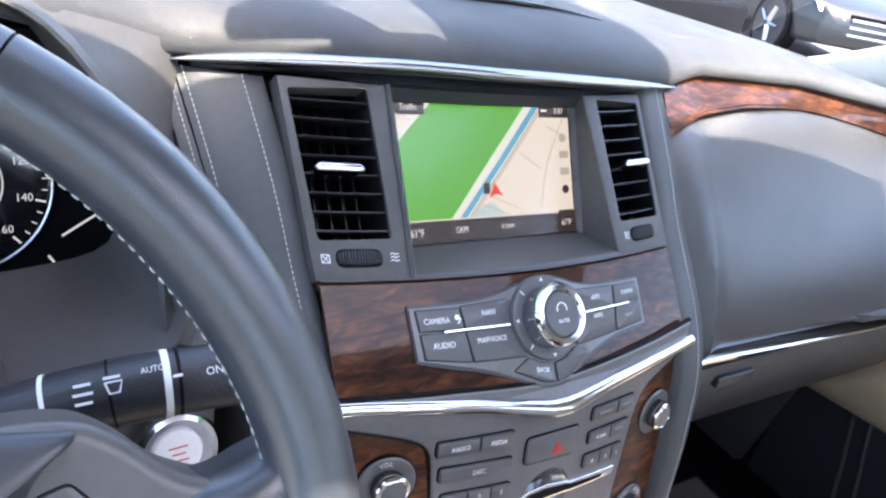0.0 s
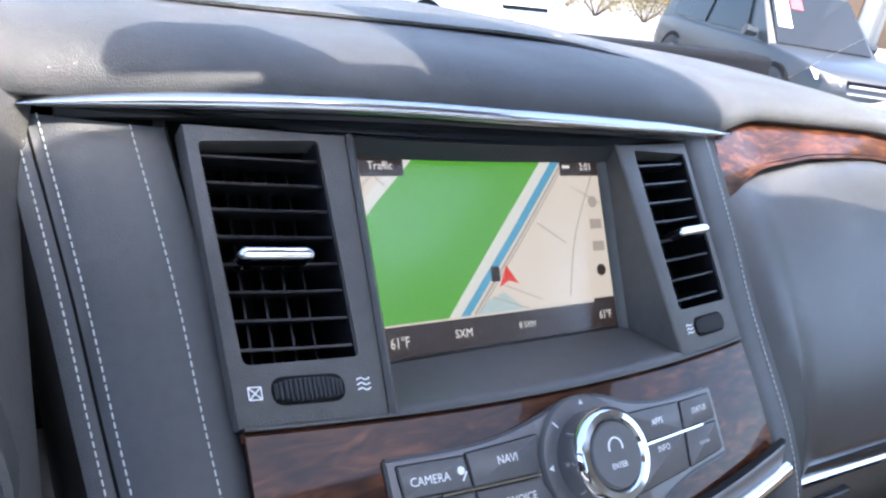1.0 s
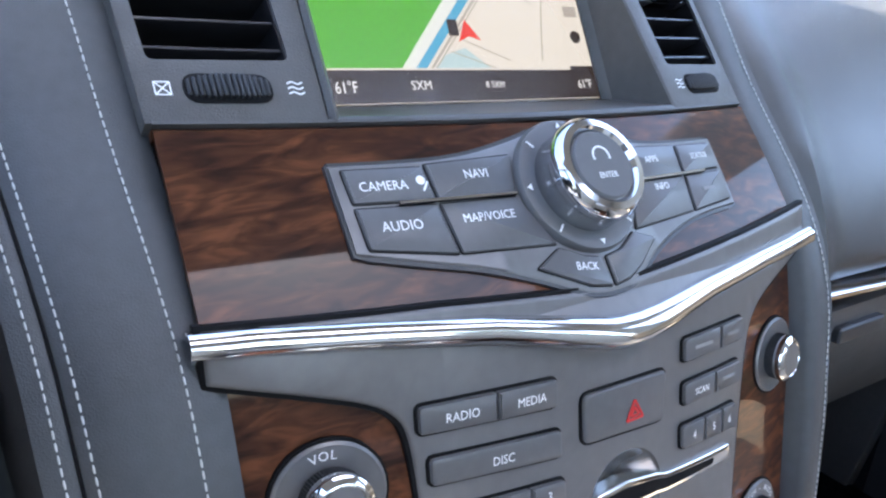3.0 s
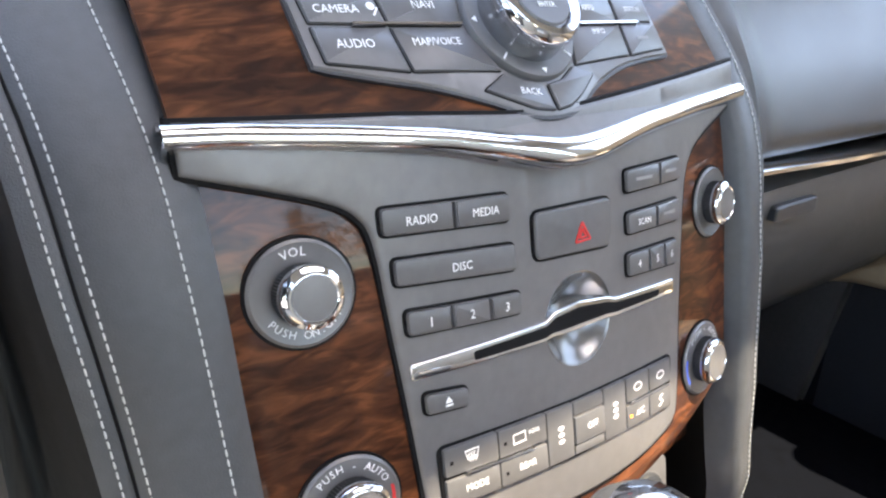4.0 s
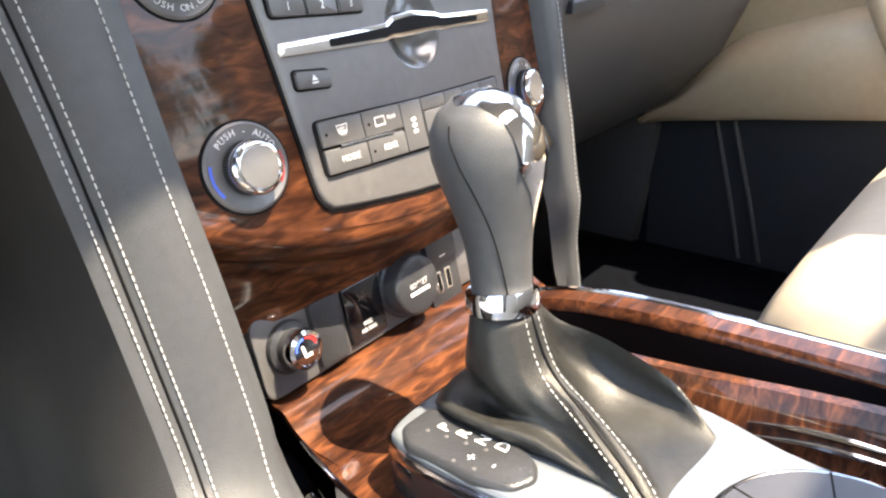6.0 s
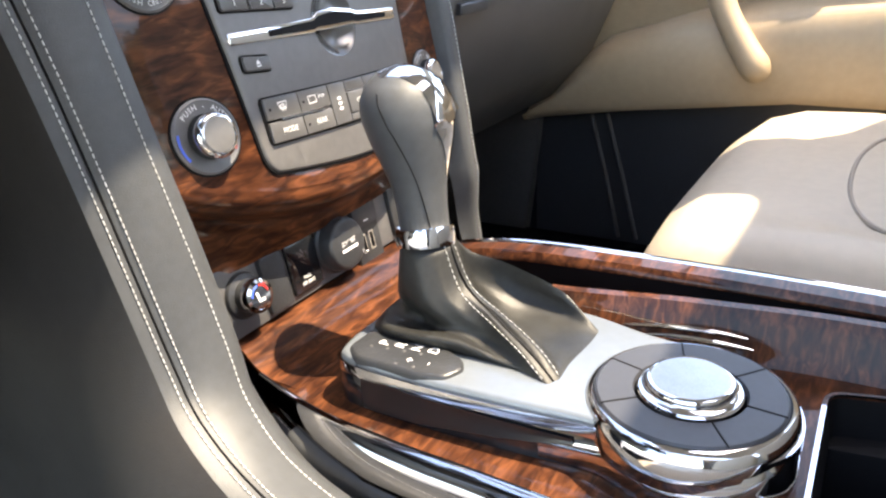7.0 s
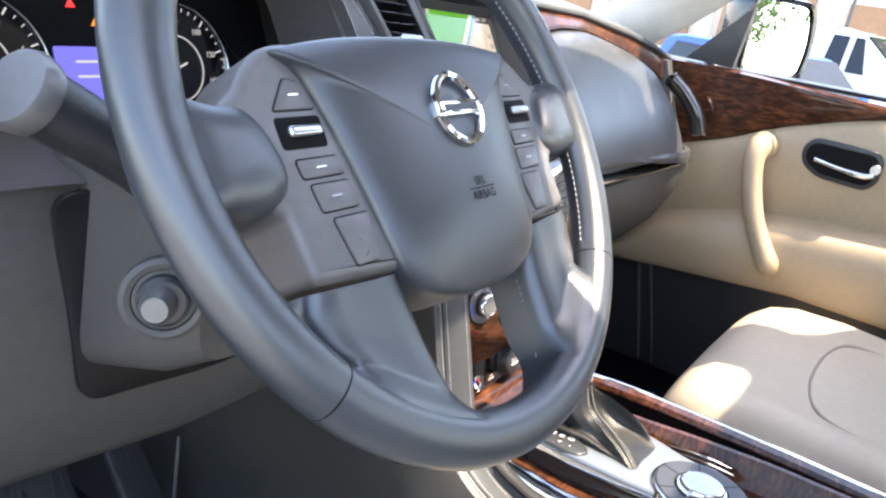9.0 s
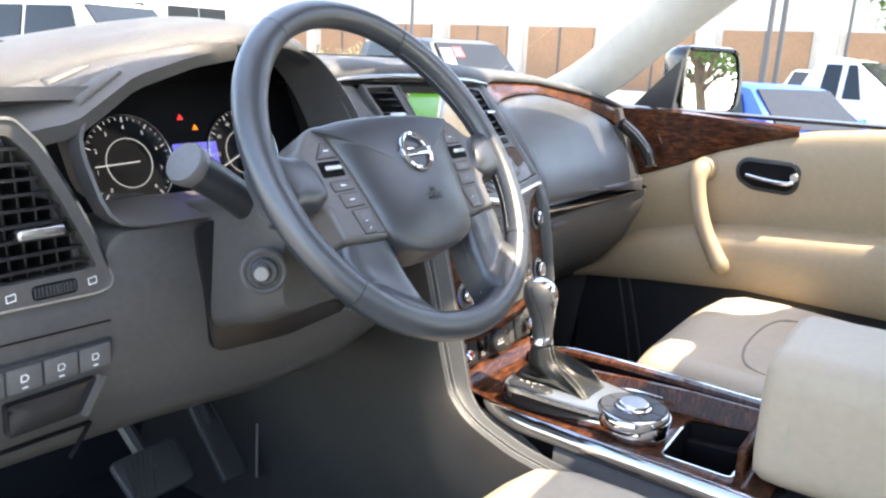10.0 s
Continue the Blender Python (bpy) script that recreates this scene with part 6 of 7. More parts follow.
        for i, (a, b) in enumerate(zip(left, right)):
            f = i / (len(left) - 1)
            d = lerp([(0, -3), (0.3, -5), (0.55, -3), (0.75, 3), (0.9, 8), (1, 10)], f)[0]
            row = []
            for k, e in ((0, -34), (0.0, -16), (0.015, -7), (0.05, -2), (0.12, 0.6), (0.3, 0), (0.5, -0.8), (0.7, 0), (0.88, 0.6), (0.95, -2), (0.985, -7), (1.0, -16), (1.0, -34)):
                row.append(FW((a[0] + (b[0] - a[0]) * k) * s, a[1] + (b[1] - a[1]) * k, d + e))
            rows.append(row)
        part("lower_spoke", sheet(rows, 0.002, flip=s > 0), LEATHER, wh, "smooth dark leather lower spoke", angle=70)
        ln = [FW(x * s, y, -17) for x, y in smooth_line([(-64, -92), (-59, -130), (-56, -150), (-50, -162)], 5)]
        stitches("spoke_stitching", [p + Vector((0.0012 * s, 0, 0)) for p in ln], wh, 0.0032, 0.0014, 0.0005)
    part("hub", lathe(FW, 0, -15, [(75, -110), (72, -60), (66, -36), (0, -36)]), HARD, wh)


def build_column():
    co = thing("steering_column", (-0.43, -0.1, 1.28), "dark steering column shroud with two stalks", "steering column")
    rings = []
    for f in np.linspace(0, 1, 8):
        c = Vector((-0.435, -0.205, 1.315)).lerp(Vector((-0.435, 0.02, 1.250)), f)
        w, h = 0.103 + 0.012 * math.sin(f * 2), 0.074 + 0.010 * f
        sec = rounded([(-w, -h), (w, -h), (w * 0.92, h), (-w * 0.92, h)], 0.03, 4)
        k = 0.90 if f == 0 else 1.0
        rings.append([c + Vector((x * k, 0, z * k)) for x, z in sec])
    bm = bmesh.new()
    rings_to(bm, rings, True, True, True)
    part("shroud", bm, SOFT, co, "dark shroud")
    B = Plane(0, -0.107, 1.200, -2)
    # solid plate, the shade of the recess is put into its dark colour
    part("column_shade_plate", slab(B, rounded(flip_ccw([(-564, 138), (-543, -16), (-430, -27), (-316, -20), (-296, 138)]), 18, 6), -4, 1.2, 0.4), VENT, co, "dark plate standing for the shaded opening round the column")
    # adjuster knob on the shroud
    K = Plane(-0.551, -0.204, 1.302, 10, turn=-38)
    k = part("adjuster", lathe(K, 0, 0, [(24, -8), (24, 2), (21, 4), (18, 3), (17, 1), (0, 1)]), SOFT, co, "round column adjuster")
    part("adjuster_stem", lathe(K, 0, 0, [(15, 1), (14.5, 7), (12, 9), (0, 9)]), HARD, k)
    part("adjuster_lever", tube([K(-2, 0, 8), K(-3, 0, 18), K(-4, 0, 24)], [0.010, 0.0095, 0.007], 14), PANEL, k)
    # left stalk
    st = part("indicator_stalk", tube(smooth_line([(-0.480, -0.146, 1.334), (-0.523, -0.150, 1.360), (-0.562, -0.152, 1.386), (-0.597, -0.153, 1.408)], 4), [0.020] * 5 + [0.018] * 4 + [0.0185] * 4, 20), HARD, co, "dark indicator stalk")
    part("stalk_end", tube([(-0.592, -0.153, 1.405), (-0.600, -0.153, 1.410), (-0.6045, -0.1535, 1.413)], [0.0205, 0.0225, 0.0205], 24), PANEL, st, "grey stalk end")
    part("stalk_boot", tube([(-0.462, -0.146, 1.322), (-0.490, -0.147, 1.340), (-0.500, -0.148, 1.346)], [0.036, 0.030, 0.025], 24), SOFT, st)
    # right stalk with printed rings
    P = [(-0.385, -0.148, 1.352), (-0.335, -0.155, 1.369), (-0.285, -0.161, 1.380), (-0.232, -0.166, 1.383)]
    st = part("wiper_stalk", tube(smooth_line(P, 5), 0.0155, 20), HARD, co, "dark wiper stalk with white markings")
    P = smooth_line(P, 12)
    for f, w, mt in ((0.47, 0.0010, WHITE), (0.62, 0.0006, BLACK), (0.77, 0.0016, WHITE), (0.80, 0.0008, BLACK)):
        i = int(f * (len(P) - 1))
        c, e = Vector(P[i]), (Vector(P[i + 1]) - Vector(P[i - 1])).normalized()
        part("stalk_ring", tube([c - e * w, c + e * w], 0.0158, 24), mt, st)
    S = Plane(-0.285, -0.161, 1.380, 48)
    S.u = (Vector(P[-4]) - Vector(P[14])).normalized()
    for x, v, w in ((-22, 4, 7), (-22, 0, 8), (-22, -4, 7), (-10, 5, 7), (17, 0, 4)):
        bar("mark", S, x, v, w, 1.3, WHITE, st, 15.6)
    part("symbol", strip(S, [(-13, 3), (-6, 3), (-7.5, -2), (-11.5, -2), (-13, 3)], 0.9, 15.3, 15.9), WHITE, st, smooth=False)
    words("print", "AUTO", S, 7, 5, 2.8, WHITE, st, 15.6)
    words("print", "ON", S, 33, -1, 3.8, WHITE, st, 15.7)
    # start button on the dashboard
    b = thing("start_button", (-0.252, -0.11, 1.288), "round backlit start button in a chrome ring", "button")
    B = Plane(-0.252, -0.114, 1.288, 22, turn=4)
    part("ring", lathe(B, 0, 0, [(25, -6), (25, 3), (23, 6.5), (20, 7), (17.5, 3), (15, 1), (0, 1)]), CHROME, b, "chrome ring")
    cap = part("cap", lathe(B, 0, 0, [(14.5, 0), (14.5, 5), (13.5, 6.6), (0, 7.2)]), material("pale_cap", (0.75, 0.70, 0.70), 0.4, vary=0.05), b, "pale button face")
    for v in (4, 0, -4):
        bar("mark", B, 0, v, 11 if v else 8, 0.9, RED, cap, 7.3)


def build_cluster():
    cl = thing("instrument_cluster", (-0.43, 0.06, 1.38), "lit instrument cluster with two round white-ringed dials", "gauges")
    G = Plane(-0.428, 0.058, 1.380, 16)
    part("surround", slab(G, rounded([(-250, -100), (250, -100), (250, 150), (-250, 150)], 20, 4), -34, -24, 1), BLACK, cl, "black panel behind the gauges")
    part("backing", slab(G, rounded([(-225, -80), (225, -80), (225, 95), (-225, 95)], 30, 6), -12, -4, 1), BLACK, cl, "black gauge face")
    lit, lamp = glow("dial_white", (0.85, 0.88, 0.95), 0.10), glow("dial_ring", (0.75, 0.78, 0.85), 0.085)
    for cx, txt, n0, needle in ((-98, ["0", "1", "2", "3", "4", "5", "6", "7", "8"], 225, 182), (77, ["0", "20", "40", "60", "80", "100", "120", "140", "160"], 213, 203)):
        dl = part("dial", lathe(G, cx, 0, [(60, -5), (60, -2), (58, -1), (56, -3), (0, -3)], 56), GLOSS, cl, "round black dial")
        bm = bmesh.new()
        tube([G(cx + 58.5 * math.cos(a), 58.5 * math.sin(a), -0.5) for a in np.linspace(0, 2 * math.pi, 61)], 0.0011, 6, bm)
        part("dial_rim", bm, SATIN, dl, "thin bright rim")
        bm = bmesh.new()
        tube([G(cx + 30 * math.cos(a), 30 * math.sin(a), -2) for a in np.linspace(0, 2 * math.pi, 49)], 0.0007, 6, bm)
        part("inner_ring", bm, lamp, dl)
        m = len(txt)
        for i, tx in enumerate(txt):
            a = radians(n0 - (n0 + 48) * i / (m - 1))
            words("print", tx, G, cx + 43 * math.cos(a), 43 * math.sin(a), 5.4, lit, dl, -2.6)
            part("tick", strip(G, [(cx + r * math.cos(a), r * math.sin(a)) for r in (49.5, 56)], 1.3, -2.9, -2.5), lit, dl, smooth=False)
            if i < m - 1:
                for j in (1, 2, 3):
                    b = a - radians((n0 + 48) / (m - 1) * j / 4)
                    part("tick", strip(G, [(cx + r * math.cos(b), r * math.sin(b)) for r in (52.5, 56)], 0.7, -2.9, -2.5), lit, dl, smooth=False)
        a = radians(needle)
        part("needle", strip(G, [(cx - 12 * math.cos(a), -12 * math.sin(a)), (cx + 46 * math.cos(a), 46 * math.sin(a))], 1.6, 0, 1.2), lit, dl, "white needle")
        bar("mark", G, cx, -46, 16, 2.2, lit, dl, -2.6)
    # small fuel and oil gauges beside the right dial
    lobe = smooth_line([(60, 62), (110, 52), (150, 12), (170, -22), (172, -48), (160, -72), (138, -86), (105, -88), (50, -84)], 5)
    sg = part("side_gauge", slab(G, flip_ccw(lobe), -8, -5.6, 0.4), GLOSS, cl, "small gauges with white needles")
    bm = bmesh.new()
    tube([G(x, v, -4.6) for x, v in lobe[8:]], 0.0013, 6, bm)
    part("dial_rim", bm, SATIN, sg)
    for x0, v0, x1, v1 in ((139, -39, 162, -25), (130, -52, 145, -76)):
        part("needle", strip(G, [(x0, v0), (x1, v1)], 1.5, -4.6, -3.8), lit, sg)
    for x, v, dx, dv, mt in ((150, -8, 3, 5, lit), (157, -14, 4, 4, lit), (161, -22, 4, 2, lit), (164, -31, 5, 1, lit), (165, -41, 5, 0, RED), (160, -58, 4, -2, lit), (155, -67, 4, -3, lit), (147, -75, 2, -4, lit), (137, -79, 1, -4, lit), (127, -80, 0, -4, lit)):
        part("tick", strip(G, [(x - dx / 2, v - dv / 2), (x + dx / 2, v + dv / 2)], 1.1, -5.6, -5.2), mt, sg, smooth=False)
    for x, v, w in ((139, -17, 9), (124, -66, 8)):
        bar("symbol", G, x, v, w, 2.4, lit, sg, -5.3)
    words("print", "L", G, 126, -78, 6, lit, sg, -5.3)
    words("print", "H", G, 157, -52, 6, lit, sg, -5.3)
    inf = part("info_display", slab(G, rect(-34, -34, 34, 18, 2), -4, -2.8, 0.2, 1), glow("info_blue", (0.16, 0.16, 0.85), 0.16), cl, "blue information display")
    for v in (6, -6):
        bar("mark", G, 0, v, 34, 2, lit, inf, -2.7)
    for x, v, c in ((-14, 52, (1.0, 0.03, 0.03)), (6, 38, (1.0, 0.25, 0.02))):
        part("warning_lamp", slab(G, [(x - 4, v - 3), (x + 4, v - 3), (x, v + 4)], -4, -2.8, 0.2, 1), glow("warning", c, 0.25), cl, smooth=False)


def build_driver_side():
    # left air vent
    V = Plane(0, -0.108, 1.300, 4)
    vt = thing("side_air_vent", (-0.74, -0.1, 1.37), "black slatted air vent in a silver frame with a chrome slider", "air vent")
    out = flip_ccw([(-850, 130), (-775, 158), (-733, 158), (-712, 134), (-690, 90), (-672, 48), (-658, 0), (-662, -10), (-676, -13), (-850, -8)])
    inn = flip_ccw([(-842, 112), (-775, 142), (-740, 142), (-722, 122), (-700, 80), (-684, 42), (-673, 13), (-842, 13)])
    part("frame", slab(V, rounded(out, 8, 4), -20, 3, 2, 3, holes=[rounded(inn, 5, 3)]), SOFT, vt, "dark vent frame")
    o = rounded(out, 8, 4)
    part("silver_edge", strip(V, offset(o, 2) + [offset(o, 2)[0]], 2.4, 2, 5), CHROME, vt, "silver frame edge")
    part("vent_back", slab(V, offset(inn, -4), -62, -58, 0.3), BLACK, vt)
    for k in range(9):
        v = 22 + k * 13.5
        xr = float(np.interp(v, [13, 42, 80, 122, 142], [-674, -685, -701, -723, -741])) - 1
        bm = bmesh.new()
        rings_to(bm, [[V(x, v - 1.6, -1), V(x, v + 1.4, -1), V(x, v + 1.2, -11), V(x, v - 1.0, -11)] for x in (-842, -760, xr)], True, True, True)
        part("slat", bm, VENT, vt)
    for k in range(11):
        x = -832 + k * 14.5
        top = float(np.interp(x, [-842, -775, -740, -722, -700, -684, -674], [112, 140, 140, 120, 78, 40, 15]))
        part("vane", slab(V, rect(x - 1, 12, x + 1, top), -40, -14, 0.4, 1), VENT, vt)
    part("vent_tab", slab(V, rect(-745, 50, -702, 60, 4), -8, 10, 3, 3), SATIN, vt, "chrome vent slider")
    w = part("thumbwheel", slab(V, rect(-737, -6, -695, 8, 5), 0, 3.4, 0.4), BLACK, vt)
    bm = bmesh.new()
    for k in range(12):
        slab(V, rect(-735 + k * 3.3, -4, -733 + k * 3.3, 6, 0.5, 1), 3, 6 - abs(k - 5.5) * 0.3, 0.6, 1, bm)
    part("rib", bm, RUBBER, w)
    for x in (-755, -680):
        part("symbol", strip(V, [(x - 4, -2), (x + 4, -1), (x + 4, 5), (x - 4, 4), (x - 4, -2)], 0.9, 3, 3.4), WHITE, vt, smooth=False)
    # brightness keys on the cowl
    pod = thing("dimmer_keys", (-0.655, -0.06, 1.48), "small pod of grey brightness keys beside the dials", "switch")
    L = [(-0.650, 1.4545), (-0.657, 1.4615), (-0.662, 1.469), (-0.661, 1.477)]
    R = [(-0.592, 1.487), (-0.598, 1.4905), (-0.610, 1.4915), (-0.630, 1.489)]

    def hood(x, z, h):
        za, (ey, ez) = lerp(HOOD, x)[0], lerp(EDGE, x)[:2]
        ya = -0.034 - (1.52 - za) * 0.42
        f = (z - za) / (ez - za)
        return (x, ya + (ey + 0.008 - ya) * f - 0.6 * h, z + 0.8 * h)
    for i in range(3):
        rows = []
        for a, e in ((0.01, 0.0), (0.03, 0.8), (0.08, 1.0), (0.3, 1.0), (0.6, 1.0), (0.92, 1.0), (0.97, 0.8), (0.99, 0.0)):
            row = []
            for b, g in ((0.03, 0.0), (0.07, 0.75), (0.16, 1.0), (0.5, 1.1), (0.84, 1.0), (0.93, 0.75), (0.97, 0.0)):
                p = Vector(L[i]).lerp(Vector(L[i + 1]), b).lerp(Vector(R[i]).lerp(Vector(R[i + 1]), b), a)
                row.append(hood(p.x, p.y, 0.0035 + 0.0050 * e * g))
            rows.append(row)
        part("button", sheet(rows, 0.001, flip=True), SOFT, pod, "grey push key", angle=60)
    # switch bank and coin tray
    sw = thing("switch_bank", (-0.72, -0.108, 1.21), "row of dark push switches with white symbols over a small tray", "switch")
    B = Plane(0, -0.110, 1.200, -4)
    part("plate", slab(B, flip_ccw([(-850, 12), (-668, 14), (-666, 40), (-850, 44)]), -6, 2, 1), HARD, sw)
    for i in range(5):
        x = -835 + i * 33.5
        k = part("switch", slab(B, rect(x, 15, x + 31, 38, 2), 0, 4.5, 1), BUTTON, sw)
        part("symbol", strip(B, [(x + 12, 25), (x + 12, 31), (x + 17, 31), (x + 18.5, 28), (x + 17, 25), (x + 12, 25)], 0.8, 4.3, 4.8), WHITE, k, smooth=False)
        bar("mark", B, x + 15, 19, 5, 1.2, WHITE, k, 4.6)
    part("tray", slab(B, rounded(flip_ccw([(-770, -28), (-700, -28), (-682, 4), (-770, 4)]), 4), -6, 3, 1.5), GLOSS, sw, "small dark tray")
    part("tray_edge", strip(B, [(-700, -30), (-680, 6)], 6, 0, 8), SOFT, sw)
    part("panel_line", strip(B, [(-850, 66), (-668, 60)], 1.4, 1, 2.6), BLACK, sw)
    part("panel_line", strip(B, [(-850, -40), (-690, -44), (-712, -76)], 1.4, -6, 0.6), BLACK, sw)
    # pedals
    br = thing("brake_pedal", (-0.45, 0.2, 0.9), "black rubber brake pedal with ribbed tread", "pedal")
    Q = Plane(-0.450, 0.163, 0.890, 48)
    part("pad", slab(Q, rounded([(-52, -38), (52, -38), (58, 38), (-58, 38)], 14, 5), -10, 0, 4, 3), RUBBER, br, "black rubber pad")
    for k in range(-4, 5):
        part("tread", strip(Q, [(-34 + k * 9, -30), (-10 + k * 9 if k < 3 else 40, 30)] if abs(k) < 3 else [(k * 11 - 4, -26), (k * 11 + 4, 26)], 2.6, -0.5, 1.8), RUBBER, br)
    part("arm", tube([(-0.45, 0.172, 0.885), (-0.45, 0.30, 0.98), (-0.45, 0.42, 1.1), (-0.45, 0.51, 1.15)], 0.012, 8), HARD, br)
    ac = thing("accelerator_pedal", (-0.3, 0.2, 0.86), "black rubber accelerator pedal with ribs", "pedal")
    Q = Plane(-0.304, 0.200, 0.870, 40)
    part("pad", slab(Q, rounded([(-26, -75), (26, -75), (24, 75), (-24, 75)], 12, 5), -10, 0, 4, 3), RUBBER, ac, "black rubber pad")
    for k in range(-2, 3):
        part("tread", strip(Q, [(k * 8, -62), (k * 8, 62)], 2.4, -0.5, 1.6), RUBBER, ac)
    part("arm", tube([(-0.304, 0.22, 0.89), (-0.304, 0.34, 1.0), (-0.304, 0.51, 1.1)], 0.010, 8), HARD, ac)
    part("edge_strip", tube([(-0.262, 0.150, 0.895), (-0.272, 0.142, 0.80)], 0.0022, 6), PANEL, ac)
def build_door():
    d = thing("passenger_door", (0.95, -0.4, 0.8), "closed tan leather passenger door with wood trim, pull and chrome latch", "car door")
    FD = Plane(0.86, 0, 0, 0, turn=-90)     # across: towards the back, in millimetres; d: into the cabin
    ledge = [(-1.6, 1.165), (-0.654, 1.155), (-0.35, 1.132), (-0.21, 1.113), (-0.045, 1.066), (0.09, 0.955)]
    low = [(-1.6, 0.98), (-0.686, 0.983), (-0.353, 0.986), (-0.10, 0.960), (0.074, 0.936), (0.09, 0.930)]
    top = [(-1.6, 1.398), (-0.61, 1.396), (-0.45, 1.378), (-0.349, 1.352), (-0.24, 1.316), (-0.141, 1.270), (-0.05, 1.236), (0.09, 1.19)]
    ys = np.linspace(0.09, -1.55, 60)
    rows = []
    for y in ys:
        zt, zl = lerp(top, y)[0], lerp(ledge, y)[0]
        h = zt - zl
        c = [(0.945, zt + 0.004), (0.915, zt), (0.898, zt - h * 0.10), (0.890, zt - h * 0.35), (0.893, zt - h * 0.7), (0.902, zl + h * 0.08), (0.902, zl + 0.002)]
        rows.append([(x, y, z) for x, z in smooth_line(c, 3)])
    part("upper_panel", sheet(rows, 0.02, flip=True), TAN, d, "smooth tan leather")
    rows = []
    for y in ys:
        zl, zb = lerp(ledge, y)[0], lerp(low, y)[0]
        c = [(0.905, zl + 0.010), (0.882, zl + 0.006), (0.855, zl - 0.003), (0.836, zl - 0.018), (0.826, zl - (zl - zb) * 0.38), (0.830, zl - (zl - zb) * 0.7), (0.842, zb + 0.004), (0.856, zb), (0.89, zb + 0.001)]
        rows.append([(x, y, z) for x, z in smooth_line(c, 3)])
    part("armrest_panel", sheet(rows, 0.004, flip=True), TAN, d, "padded tan armrest")
    rows = [[(0.882, y, lerp(low, y)[0] + 0.004), (0.886, y, 0.90), (0.880, y, 0.70)] for y in ys]
    part("lower_panel", sheet(rows, 0.02, flip=True), HARD, d, "dark lower door panel")
    for y0, y1 in ((-0.020, -0.078), (-0.050, -0.112)):
        part("rib", tube([(0.883, y0, 0.944), (0.884, (y0 + y1) / 2, 0.83), (0.879, y1, 0.712)], 0.004, 8), SOFT, d, "faint upright rib")
    # wood trim rising to the window sill
    rows = []
    for y in np.linspace(0.03, -0.42, 30):
        zt = lerp([(-0.42, 1.384), (-0.167, 1.398), (0.03, 1.402)], y)[0]
        zb = min(zt - 0.002, lerp(top, y)[0] + 0.004)
        rows.append([(0.925, y, zt + 0.004), (0.900, y, zt), (0.896, y, (zt + zb) / 2), (0.902, y, zb - 0.004), (0.915, y, zb - 0.012)])
    part("wood_trim", sheet(rows, 0.003, flip=True), DOORWOOD, d, "glossy dark wood trim")
    rows = [[(0.935, y, 1.396), (0.930, y, 1.404), (0.950, y, 1.408), (0.985, y, 1.400)] for y in np.linspace(0.05, -1.5, 20)]
    part("window_sill", sheet(rows, 0.004), HARD, d, "dark window sill")
    # latch in its cup
    cup = flip_ccw([(288, 1284), (306, 1308), (424, 1306), (440, 1288), (438, 1246), (420, 1226), (330, 1230), (294, 1252)])
    cp = part("latch_cup", slab(FD, rounded(cup, 16, 5), -34, -26, 3, 3), HARD, d, "dark latch cup")
    part("cup_hollow", slab(FD, rounded(offset(cup, 9), 12, 5), -27, -25.4, 0.3, 1), BLACK, cp)
    part("latch", tube(smooth_line([FD(318, 1266, -22), FD(360, 1260, -16), FD(410, 1256, -14), FD(428, 1262, -16)], 5), [0.006] * 8 + [0.008] * 8, 12, flat=0.8), CHROME, cp, "chrome door latch")
    part("latch_end", lathe(FD, 428, 1272, [(11, -26), (11, -16), (9, -13), (0, -13)]), SATIN, cp)
    # grab handle
    P = smooth_line([(0.890, -0.216, 1.268), (0.868, -0.212, 1.266), (0.850, -0.212, 1.242), (0.841, -0.224, 1.19), (0.831, -0.250, 1.125), (0.822, -0.284, 1.070), (0.820, -0.301, 1.045), (0.828, -0.305, 1.033)], 5)
    rad = [lerp([(0, 0.020), (0.15, 0.025), (0.3, 0.0205), (0.6, 0.0195), (0.85, 0.0235), (0.95, 0.020), (1, 0.006)], i / (len(P) - 1))[0] for i in range(len(P))]
    part("grab_handle", tube(P, rad, 16), TAN, d, "curved tan grab handle")
    part("handle_boss", lathe(FD, 216, 1268, [(31, -38), (30, -22), (25, -10), (12, -5), (0, -4)]), TAN, d)
    # dark corner between dashboard and door
    tagged(part("kick_panel", slab(FD, flip_ccw([(-560, 1402), (-20, 1400), (15, 1300), (45, 1236), (30, 1160), (-72, 938), (-110, 700), (-560, 690)]), -30, -4, 4), SOFT), "dark end panel of the dashboard beside the door", "panel", kind="structure")
    v = thing("end_air_vent", (0.83, -0.08, 1.29), "black corner air vent with a chrome edge", "air vent")
    arc = smooth_line([(0.800, -0.012, 1.372), (0.824, -0.046, 1.340), (0.840, -0.076, 1.300), (0.846, -0.088, 1.262)], 6)
    part("body", tube(arc, [0.004] + [0.017] * (len(arc) - 2) + [0.010], 10), GLOSS, v, "glossy black vent")
    part("chrome_edge", tube([(x + 0.014, y - 0.010, z) for x, y, z in arc], 0.0028, 8), CHROME, v, "chrome edge")
    # corner window and glass
    tri = flip_ccw([(0, 1410), (105, 1406), (118, 1535)])
    tagged(part("window_corner", slab(FD, tri, -70, -50, 2), HARD), "black corner cover at the door mirror", "window trim", kind="structure")


